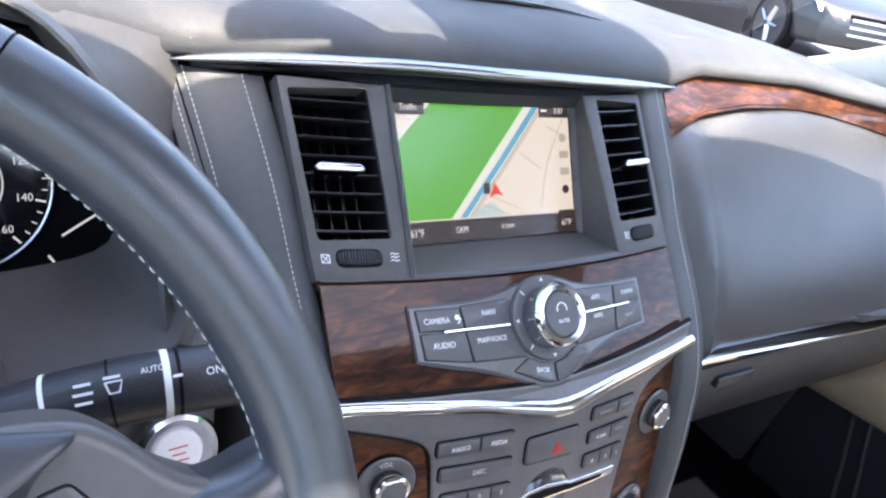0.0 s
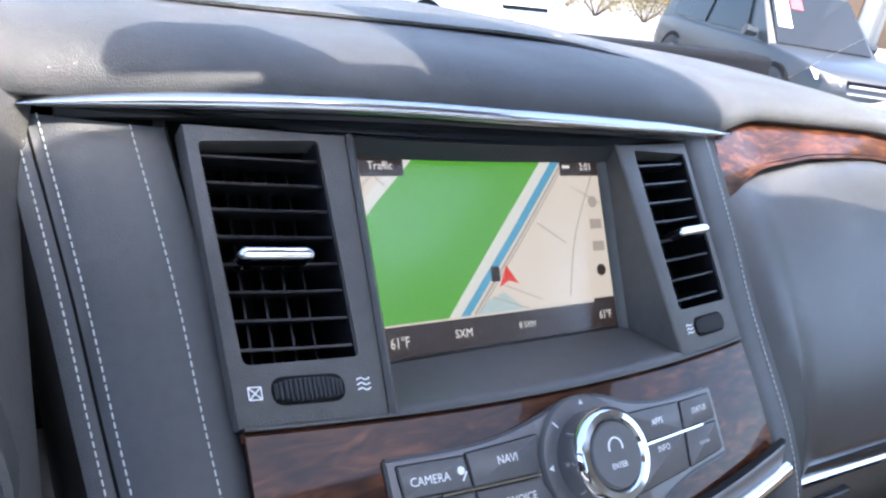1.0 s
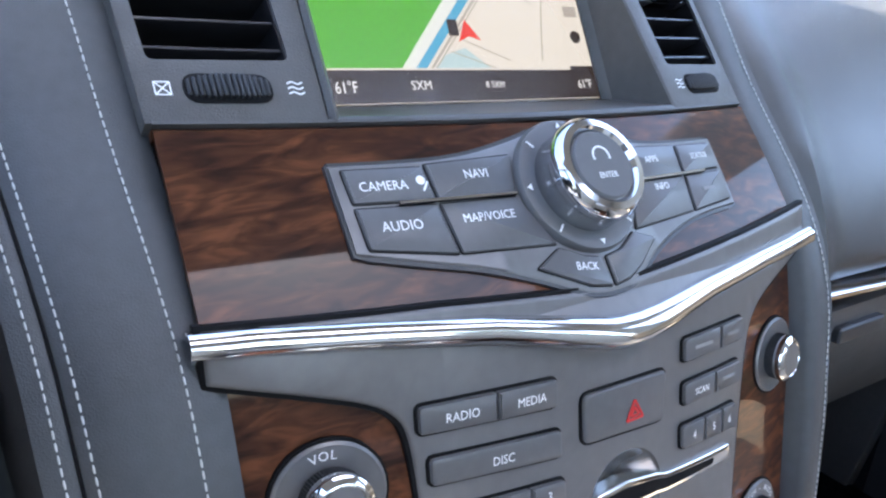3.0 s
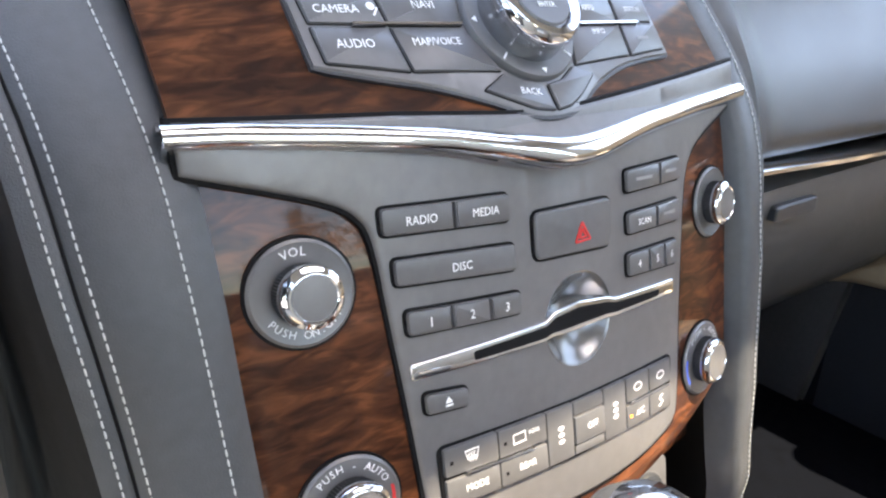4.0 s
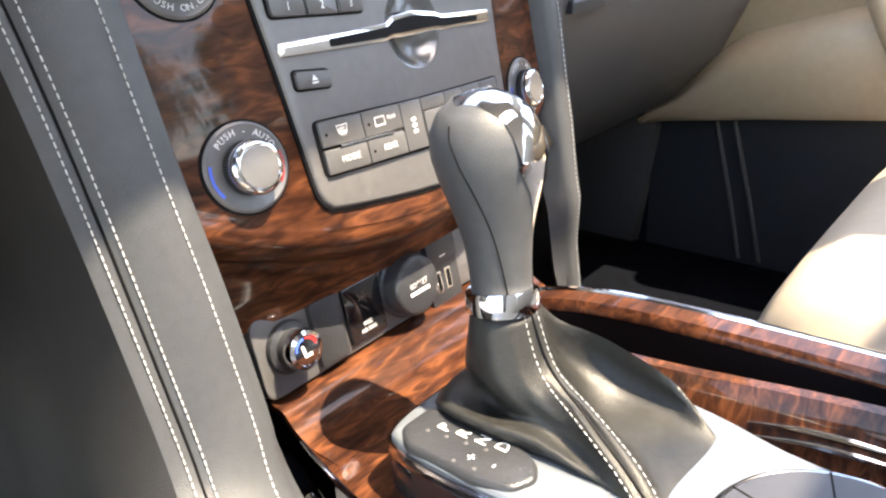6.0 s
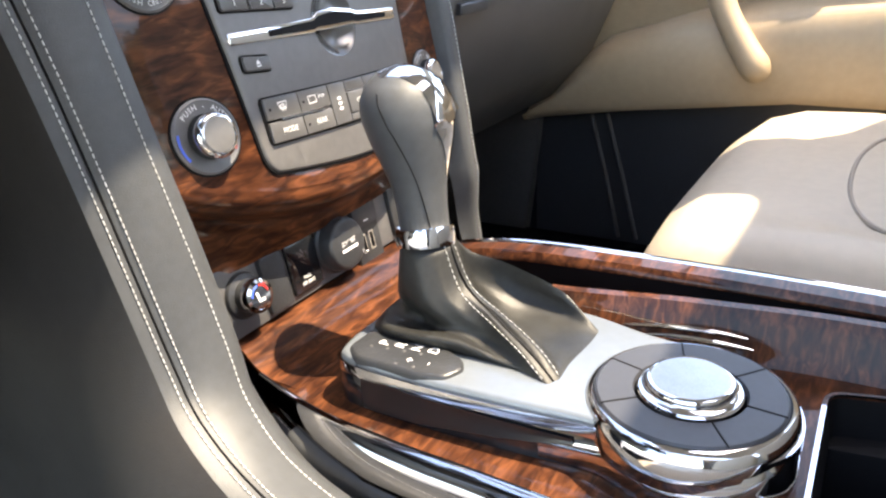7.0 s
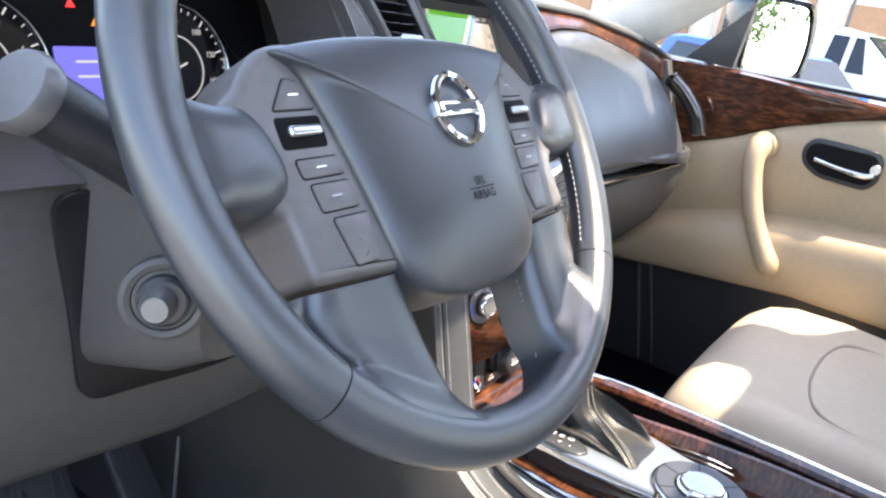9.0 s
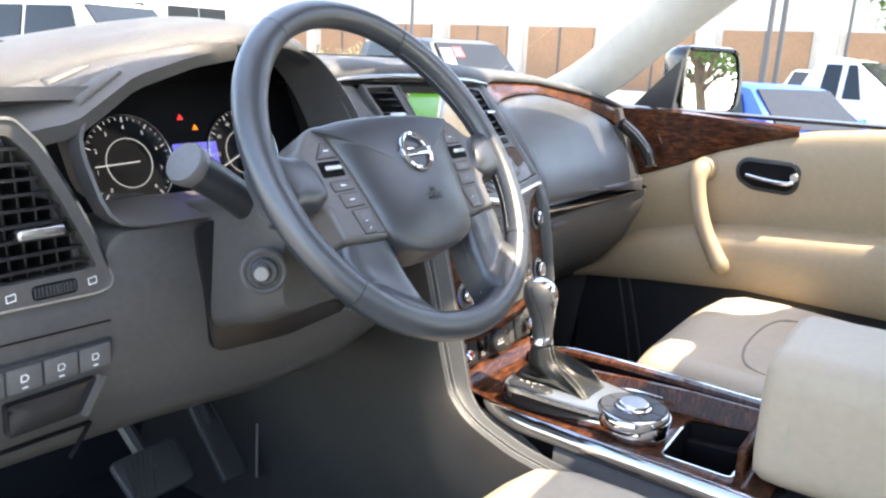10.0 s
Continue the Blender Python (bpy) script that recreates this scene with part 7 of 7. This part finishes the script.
def build_mirror():
    m = thing("door_mirror", (1.10, -0.13, 1.47), "black door mirror reflecting trees and parked cars", "wing mirror")
    F = Plane(1.10, -0.135, 1.478, 4, turn=-27)
    g = rounded([(-100, -78), (92, -84), (112, -10), (96, 80), (-92, 82)], [22, 30, 40, 34, 26], 6)
    rings = []
    for k, d in ((1.0, 9), (1.08, 10), (1.13, 0), (1.14, -30), (1.06, -70), (0.75, -105), (0.3, -118)):
        rings.append([F(x * k, v * k, d) for x, v in g])
    bm = bmesh.new()
    rings_to(bm, [[F(x * 1.0, v * 1.0, 0) for x, v in g]] + rings, True, True, True)
    part("housing", bm, GLOSS, m, "black mirror housing")
    part("mirror_glass", slab(F, [(x * 0.95, v * 0.95) for x, v in g], 0.5, 3.0, 0.5, 1), MIRROR, m, "reflecting mirror glass", smooth=False)
    part("arm", tube([F(-60, -80, -50), (1.0, -0.06, 1.40), (0.94, -0.05, 1.38)], [0.03, 0.035, 0.03], 12), HARD, m)


def build_seats():
    for name, x0, x1, y0, label in (("passenger_seat", 0.215, 0.77, -0.312, "cream leather passenger seat with padded bolsters"), ("driver_seat", -0.72, -0.185, -0.335, "cream leather driver seat with padded bolsters")):
        s = thing(name, ((x0 + x1) / 2, y0 - 0.3, 0.70), label, "car seat", "front seats")
        cx, w = (x0 + x1) / 2, (x1 - x0) / 2
        rows = []
        for y, zc, k in ((y0 + 0.012, 0.800, 0.90), (y0 + 0.008, 0.86, 0.93), (y0 - 0.004, 0.925, 0.95), (y0 - 0.022, 0.960, 0.965), (y0 - 0.05, 0.980, 0.98), (y0 - 0.09, 0.986, 0.99), (y0 - 0.16, 0.983, 1.0), (y0 - 0.28, 0.975, 1.0), (y0 - 0.42, 0.965, 1.0), (y0 - 0.58, 0.955, 0.98)):
            r = []
            for u in np.linspace(-1, 1, 25):
                a = abs(u)
                lift = 0.012 * math.exp(-((a - 0.84) / 0.13) ** 2) * min(1, max(0, (y0 - 0.03 - y) / 0.10)) - 0.010 * math.exp(-((a - 0.62) / 0.03) ** 2) * min(1, max(0, (y0 - 0.09 - y) / 0.05))
                z = zc + lift - 0.055 * max(0, (a - 0.86) / 0.14) ** 2.2
                r.append((cx + u * w * k, y + 0.02 * (1 - a ** 4) * (1 if y > y0 - 0.1 else 0), z))
            r = [(r[0][0] + 0.012, r[0][1], 0.78), (r[0][0] - 0.004, r[0][1], r[0][2] - 0.05)] + r + [(r[-1][0] + 0.004, r[-1][1], r[-1][2] - 0.05), (r[-1][0] - 0.012, r[-1][1], 0.78)]
            rows.append(r)
        part("cushion", sheet(rows, 0.012, flip=True), CREAM, s, "cream leather cushion", angle=70)
        for sx in (-1, 1):
            ln = smooth_line([(cx + sx * w * 0.62, y0 - 0.10, 0.9885), (cx + sx * w * 0.60, y0 - 0.2, 0.9845), (cx + sx * w * 0.62, y0 - 0.35, 0.9755), (cx + sx * w * 0.64, y0 - 0.5, 0.9655)], 6)
            part("seam", tube(ln, 0.0016, 6), TAN, s)
        part("seam", tube(smooth_line([(cx - w * 0.66, y0 - 0.30, 0.9825), (cx - w * 0.64, y0 - 0.22, 0.9900), (cx - w * 0.55, y0 - 0.180, 0.9940), (cx - w * 0.30, y0 - 0.160, 0.9950), (cx, y0 - 0.155, 0.9950), (cx + w * 0.30, y0 - 0.160, 0.9950), (cx + w * 0.55, y0 - 0.180, 0.9940), (cx + w * 0.64, y0 - 0.22, 0.9900), (cx + w * 0.66, y0 - 0.30, 0.9825)], 5), 0.0024, 6), SEAM, s)
        part("base", bulk(x0 + 0.03, y0 - 0.55, 0.70, x1 - 0.03, y0 - 0.04, 0.81, 0.02), HARD, s, "dark plastic seat base")
        rings = []
        for z, yy, k in ((0.93, -0.56, 0.95), (1.0, -0.55, 1.0), (1.2, -0.60, 1.0), (1.4, -0.66, 0.95), (1.5, -0.70, 0.80)):
            sec = rounded([(-w * k, -0.13), (w * k, -0.13), (w * k, 0.0), (-w * k, 0.0)], 0.05, 5)
            rings.append([Vector((cx + x, y0 + yy + v, z)) for x, v in sec])
        bm = bmesh.new()
        rings_to(bm, rings, True, True, True)
        part("backrest", bm, CREAM, s, "cream leather backrest")


def build_car(name, at, heading, L, W, H, paint, label, pickup=False):
    """A parked car. at: the middle of its footprint; heading: degrees, 0 along +y, turning left."""
    M = Matrix.Translation((at[0], at[1], GROUND)) @ Matrix.Rotation(radians(heading), 4, "Z")
    c = thing(name, (at[0], at[1], GROUND), label, "car", "parked cars")

    def Q(x, y, z): return M @ Vector((x, y, z))
    belt = H * 0.58
    st = [(-0.50, 0.86, 0.42, belt * 0.90), (-0.485, 0.93, 0.34, belt * 0.96), (-0.44, 0.98, 0.28, belt), (-0.30, 1.0, 0.26, belt * 1.01), (0.0, 1.0, 0.25, belt), (0.20, 1.0, 0.26, belt * 0.985), (0.26, 0.99, 0.26, belt * 0.96), (0.36, 0.98, 0.27, belt * 0.90), (0.44, 0.95, 0.30, belt * 0.83), (0.485, 0.88, 0.34, belt * 0.74), (0.50, 0.76, 0.42, belt * 0.62)]
    rings = []
    for f, k, lo, hi in st:
        w = W / 2 * k
        sec = rounded([(-w * 0.93, lo), (w * 0.93, lo), (w, (lo + hi) / 2), (w * 0.93, hi), (-w * 0.93, hi), (-w, (lo + hi) / 2)], [0.08, 0.08, 0.12, 0.07, 0.07, 0.12], 3)
        rings.append([Q(x, f * L, z) for x, z in sec])
    bm = bmesh.new()
    rings_to(bm, rings, True, True, True)
    part("body", bm, paint, c, "painted car body", angle=40)
    back = -0.10 if pickup else -0.46
    gh = [(back, belt * 0.97, 0.93), (back + 0.05, H * 0.95, 0.76), (back + 0.14, H * 0.99, 0.74), (0.0, H, 0.74), (0.07, H * 0.97, 0.74), (0.235, belt * 0.97, 0.90)]
    rings = []
    for f, hi, k in gh:
        w0, w1 = W / 2 * 0.92, W / 2 * k
        t = (hi - belt) / (H - belt)
        w1 = w0 + (W / 2 * 0.74 - w0) * max(0, t)
        rings.append([Q(-w0, f * L, belt * 0.95), Q(-w1, f * L, hi - 0.03), Q(-w1 * 0.9, f * L, hi), Q(w1 * 0.9, f * L, hi), Q(w1, f * L, hi - 0.03), Q(w0, f * L, belt * 0.95)])
    bm = bmesh.new()
    rings_to(bm, rings, True, True, True)
    part("cabin", bm, paint, c, "painted cabin", angle=30)
    # windows as plates on the cabin sides, windscreen in front
    nwin = 2
    y0, y1 = (back + 0.07) * L, 0.12 * L
    for s in (-1, 1):
        for i in range(nwin):
            a, b = y0 + (y1 - y0) * i / nwin + 0.05, y0 + (y1 - y0) * (i + 1) / nwin - 0.05
            z0, z1 = belt + 0.03, H - 0.13
            w0, w1 = W / 2 * 0.925, W / 2 * 0.785
            b2 = b - ((0.30 if not pickup else 0.16) if i == nwin - 1 else 0)
            a2 = a + ((0.15 if not pickup else 0.04) if i == 0 else 0)
            f = [Q(s * w0, a, z0), Q(s * w0, b, z0), Q(s * w1, b2, z1), Q(s * w1, a2, z1)]
            n = (M.to_3x3() @ Vector((s, 0, 0.35))).normalized()
            bm = bmesh.new()
            rings_to(bm, [[p - n * 0.02 for p in f], [p + n * 0.012 for p in f]], True, True, True)
            part("window", bm, CARGLASS, c, "dark window glass", smooth=False)
    for f0, z0, f1, z1 in ((0.233, belt * 0.985, 0.085, H * 0.955), (back + 0.004, belt * 1.0, back + 0.045, H * 0.93)):
        f = [Q(-W * 0.40, f0 * L, z0), Q(W * 0.40, f0 * L, z0), Q(W * 0.345, f1 * L, z1), Q(-W * 0.345, f1 * L, z1)]
        n = (M.to_3x3() @ Vector((0, 1 if f0 > 0 else -1, 0.7))).normalized()
        bm = bmesh.new()
        rings_to(bm, [[p - n * 0.03 for p in f], [p + n * 0.014 for p in f]], True, True, True)
        part("windscreen", bm, CARGLASS, c, "dark windscreen", smooth=False)
    if "papers" in label:
        def WS(u, v):
            f = 0.233 - 0.148 * v
            z = belt * 0.985 + (H * 0.955 - belt * 0.985) * v
            return Q(W * (0.40 - 0.055 * v) * u, f * L, z)
        n = (M.to_3x3() @ Vector((0, 1, 0.7))).normalized()
        for u0, u1, v0, v1, mt in ((0.62, 0.93, 0.30, 0.86, WHITEPAINT), (0.28, 0.56, 0.66, 0.90, REDPAINT)):
            f = [WS(u0, v0), WS(u1, v0), WS(u1, v1), WS(u0, v1)]
            bm = bmesh.new()
            rings_to(bm, [[p + n * 0.010 for p in f], [p + n * 0.022 for p in f]], True, True, True)
            part("price_paper", bm, mt, c, "price paper", smooth=False)
    for fy in (-0.31, 0.31):
        for s in (-1, 1):
            R = 0.36 if H > 1.55 else 0.32
            ctr = Q(s * (W / 2 - 0.10), fy * L, R)
            axis = (M.to_3x3() @ Vector((s, 0, 0))).normalized()
            up, fw = Vector((0, 0, 1)), (M.to_3x3() @ Vector((0, 1, 0))).normalized()

            def turned(profile):
                rr = [[ctr + axis * d + (up * math.sin(a) + fw * math.cos(a)) * r for a in np.linspace(0, 2 * math.pi, 24, endpoint=False)] for r, d in profile]
                b = bmesh.new()
                rings_to(b, rr, True, True, True)
                return b
            part("wheel_arch", turned([(R * 1.16, -0.10), (R * 1.16, 0.088)]), BLACK, c)
            wheel = part("wheel", turned([(R * 0.9, -0.10), (R, -0.08), (R, 0.07), (R * 0.94, 0.10), (R * 0.70, 0.105)]), RUBBER, c, "black tyre")
            b = bmesh.new()
            for j in range(5):
                a = 2 * math.pi * j / 5
                dirn = up * math.sin(a) + fw * math.cos(a)
                tube([ctr + axis * 0.112 + dirn * 0.03, ctr + axis * 0.115 + dirn * R * 0.66], [0.05, 0.035], 6, b, flat=0.5)
            part("rim", b, SATIN, wheel, "silver spoked rim")
    for s in (-1, 1):
        f = [Q(s * W * 0.28, 0.490 * L, belt * 0.66), Q(s * W * 0.44, 0.462 * L, belt * 0.70), Q(s * W * 0.46, 0.440 * L, belt * 0.82), Q(s * W * 0.30, 0.482 * L, belt * 0.76)]
        n = (M.to_3x3() @ Vector((s * 0.35, 1, 0.2))).normalized()
        bm = bmesh.new()
        rings_to(bm, [[p - n * 0.05 for p in f], [p + n * 0.03 for p in f]], True, True, True)
        part("headlight", bm, SATIN, c, "clear headlight")
        part("door_mirror", tube([Q(s * W * 0.47, 0.16 * L, belt + 0.06), Q(s * W * 0.56, 0.155 * L, belt + 0.08)], [0.06, 0.08], 8), paint, c)
    for k in range(3):
        z = belt * (0.50 + 0.09 * k)
        part("grille_bar", tube([Q(-W * 0.24, 0.497 * L, z), Q(W * 0.24, 0.497 * L, z)], 0.022, 6), CHROME, c, "chrome grille bar")
    f = [Q(-W * 0.26, 0.494 * L, belt * 0.42), Q(W * 0.26, 0.494 * L, belt * 0.42), Q(W * 0.24, 0.489 * L, belt * 0.74), Q(-W * 0.24, 0.489 * L, belt * 0.74)]
    bm = bmesh.new()
    n = (M.to_3x3() @ Vector((0, 1, 0))).normalized()
    rings_to(bm, [[p - n * 0.1 for p in f], [p + n * 0.012 for p in f]], True, True, True)
    part("grille", bm, BLACK, c)
    return c


def leaves(centres, count, spread, size, seed):
    """Many small leaf blades in clumps round the given centres."""
    rng = np.random.default_rng(seed)
    verts, faces = [], []
    for cx, cy, cz, r in centres:
        for _ in range(count):
            v = rng.normal(size=3)
            v = v / np.linalg.norm(v) * r * rng.uniform(0.35, 1.0) ** 0.6 * (1 + rng.normal() * spread)
            p = np.array([cx, cy, cz]) + v * [1, 1, 0.8]
            a, b = rng.normal(size=3), rng.normal(size=3)
            a, b = a / np.linalg.norm(a) * size, b / np.linalg.norm(b) * size * 0.6
            n = len(verts)
            verts += [tuple(p - a), tuple(p + b), tuple(p + a), tuple(p - b)]
            faces.append((n, n + 1, n + 2, n + 3))
    me = bpy.data.meshes.new("leaves")
    me.from_pydata(verts, [], faces)
    return me


def build_tree(at, height, seed, label):
    rng = np.random.default_rng(seed)
    t = thing("tree", (at[0], at[1], GROUND), label, "tree", "trees round the lot")
    base = Vector((at[0], at[1], GROUND))
    trunk = [base + Vector((0.06 * math.sin(k), 0.05 * math.cos(2 * k), height * 0.55 * k / 5)) for k in range(6)]
    bm = tube(trunk, [0.12 - 0.012 * k for k in range(6)], 10)
    cs = []
    for k in range(9):
        a, l = rng.uniform(0, 6.28), rng.uniform(0.8, 1.6) * height / 6
        z0 = height * rng.uniform(0.35, 0.55)
        s = base + Vector((0, 0, z0))
        e = s + Vector((math.cos(a) * l, math.sin(a) * l, l * rng.uniform(0.4, 1.0)))
        tube([s, (s + e) / 2 + Vector((0, 0, 0.15)), e], [0.05, 0.035, 0.015], 6, bm)
        cs += [(e.x, e.y, e.z, rng.uniform(0.5, 0.9) * height / 6), ((s.x + e.x) / 2, (s.y + e.y) / 2, e.z + rng.uniform(0.2, 0.8), rng.uniform(0.4, 0.8) * height / 6)]
    part("trunk", bm, BARK, t, "brown trunk with limbs")
    part("crown", leaves(cs, 170, 0.25, 0.10, seed), LEAF, t, "loose light green crown")


def build_outside():
    # own bonnet beyond the windscreen
    rows = []
    for y in np.linspace(0.62, 1.85, 12):
        g = (y - 0.62) / 1.23
        rows.append([(x, y, 1.375 - 0.06 * (x / 0.95) ** 2 - 0.10 * g ** 2 + (0.02 * math.exp(-((abs(x) - 0.6) / 0.1) ** 2))) for x in np.linspace(-0.95, 0.97, 24)])
    bn = thing("bonnet", (0, 1.2, 1.25), "white painted bonnet of the same car", "car bonnet")
    part("skin", sheet(rows, 0.02), WHITEPAINT, bn, "white paint")
    part("cowl", bulk(-0.93, 0.56, 1.30, 0.95, 0.64, 1.385, 0.01), HARD, bn, "black plastic cowl")
    ln = [(0.30, 0.60, 1.395), (0.62, 0.585, 1.40), (0.90, 0.56, 1.395)]
    part("wiper", tube(smooth_line(ln, 6), 0.007, 6), RUBBER, bn, "black wiper")
    # windscreen
    rows = []
    for f in np.linspace(0, 1, 8):
        rows.append([(x * (0.93 - 0.26 * f), 0.60 + (HEADER - 0.60) * f - 0.40 * (x * 0.67) ** 2 * f - 0.08 * x * x * (1 - f), 1.40 + 0.50 * f + 0.03 * math.sin(f * math.pi)) for x in np.linspace(-1, 1, 16)])
    ws = tagged(part("windscreen", sheet(rows, 0.0006), GLASS), "clear windscreen glass", "windscreen", kind="structure")
    ws.visible_shadow = False
    build_car("parked_car", (10.4, 7.2), 159.5, 4.8, 1.92, 1.74, GREYPAINT, "dark grey crossover with price papers on its windscreen")
    build_car("parked_car", (10.6, 1.75), 142, 4.3, 1.72, 1.27, BLUEPAINT, "bright blue saloon parked in the sun")
    build_car("parked_car", (14.6, 1.5), 172, 5.3, 1.85, 1.72, WHITEPAINT, "white pickup with dark windows", pickup=True)
    build_car("parked_car", (6.0, 11.0), 192, 5.2, 2.0, 2.08, WHITEPAINT, "white off-roader facing the windscreen")
    build_car("parked_car", (22.0, 15.0), 165, 4.6, 1.8, 1.45, SILVERPAINT, "silver saloon in a row of parked cars")
    build_car("parked_car", (10.4, 15.5), 185, 4.6, 1.8, 1.5, WHITEPAINT, "white saloon in a row of parked cars")
    build_car("parked_car", (2.2, 13.5), 178, 4.6, 1.8, 1.45, REDPAINT, "red saloon in a row of parked cars")
    build_car("parked_car", (24.0, 3.5), 90, 4.6, 1.8, 1.45, WHITEPAINT, "white saloon by the building")
    build_car("parked_car", (21.0, -4.5), 90, 4.6, 1.8, 1.7, SILVERPAINT, "silver crossover by the lot")
    build_car("parked_car", (4.5, -9.0), 90, 4.6, 1.8, 1.5, WHITEPAINT, "white saloon parked behind in the sun")
    # pale building with brown bays
    bd = thing("building", (38, 6, GROUND), "pale low building with brown bays and pillars", "building")
    part("wall", bulk(38.0, -30, GROUND, 46, 60, 7.5, 0.02), STUCCO, bd, "pale stucco wall")
    part("parapet", bulk(37.6, -30.2, 7.2, 46.2, 60.2, 7.9, 0.05), CONCRETE, bd, "pale roof edge")
    for k in range(16):
        y = -26 + k * 5.4
        bay = part("bay", bulk(37.86, y, GROUND, 38.05, y + 4.0, 3.1, 0.02), BROWNWALL, bd, "brown bay panel")
        part("pillar", bulk(37.5, y + 4.3, GROUND, 38.02, y + 5.0, 7.3, 0.03), STUCCO, bd)
        part("joint", bulk(37.82, y + 1.95, GROUND, 37.87, y + 2.05, 3.1, 0.005), POLE, bay)
    b2 = thing("building", (0, 45, GROUND), "white showroom building with broad windows", "building")
    part("wall", bulk(-40, 42, GROUND, 36, 50, 6.5, 0.02), WHITEPAINT, b2, "white wall")
    for k in range(12):
        w = part("window", bulk(-38 + k * 6.1, 41.88, 0.4, -33.6 + k * 6.1, 42.02, 3.6, 0.02), CARGLASS, b2, "dark window")
        part("frame", bulk(-35.85 + k * 6.1, 41.84, 0.4, -35.75 + k * 6.1, 41.9, 3.6, 0.005), SATIN, w)
    # planter strip with shrubs
    tagged(part("kerb", bulk(9.0, 16.5, GROUND, 36, 19.5, GROUND + 0.16, 0.03), CONCRETE), "pale concrete kerb of a planting strip", "kerb", kind="structure")
    for i, (x, y, r) in enumerate(((14.6, 17.6, 0.9), (16.4, 17.9, 1.0), (18.3, 17.7, 0.9), (20.4, 18.0, 1.1), (12.2, 17.6, 0.8), (22.6, 17.8, 0.9))):
        sh = thing("shrub", (x, y, GROUND + 0.16), "dry pale brown shrub in a planting strip", "shrub", "shrubs in the planting strip")
        st = bmesh.new()
        rng = np.random.default_rng(40 + i)
        for k in range(9):
            a = k * 0.7
            tube([(x, y, GROUND + 0.14), (x + 0.5 * r * math.cos(a), y + 0.5 * r * math.sin(a), GROUND + 0.6 * r), (x + 0.9 * r * math.cos(a), y + 0.9 * r * math.sin(a), GROUND + 1.2 * r)], [0.03, 0.02, 0.008], 5, st)
        part("stems", st, BARK, sh, "thin brown stems")
        part("foliage", leaves([(x + rng.normal() * 0.4 * r, y + rng.normal() * 0.4 * r, GROUND + 0.16 + r * rng.uniform(0.5, 1.1), r * 0.55) for _ in range(6)], 150, 0.3, 0.06, 60 + i), DRYLEAF, sh, "sparse dry leaves")
    # lamp posts
    for x, y, h in ((18.0, 3.66, 8.0), (18.6, 3.52, 7.5), (20.5, 16.0, 8.0), (33, 4.2, 7)):
        lp = thing("lamp_post", (x, y, GROUND), "tall grey car park lamp post", "lamp post", "car park lamp posts")
        part("post", tube([(x, y, GROUND), (x, y, h)], [0.07, 0.05], 10), POLE, lp)
        part("foot", bulk(x - 0.25, y - 0.25, GROUND, x + 0.25, y + 0.25, GROUND + 0.5, 0.05), CONCRETE, lp, "concrete foot")
        part("lamp", bulk(x - 0.5, y - 0.15, h - 0.1, x + 0.5, y + 0.15, h + 0.06, 0.03), POLE, lp, "flat lamp head")
    for i, (x, y, h) in enumerate(((26.5, 0.6, 8.5), (19.0, 0.1, 5.6), (5.5, -13, 6), (8, -20, 7), (9, -14, 7), (14, -17, 6.5), (3, -20, 7), (18, -12, 6))):
        build_tree((x, y), h, 10 + i, "young street tree with light green leaves")


build_ground()
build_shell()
build_dashboard()
build_bolsters()
build_stack()
build_screen()
build_console()
build_shifter()
build_wheel()
build_column()
build_cluster()
build_driver_side()
build_door()
build_mirror()
build_seats()
build_outside()
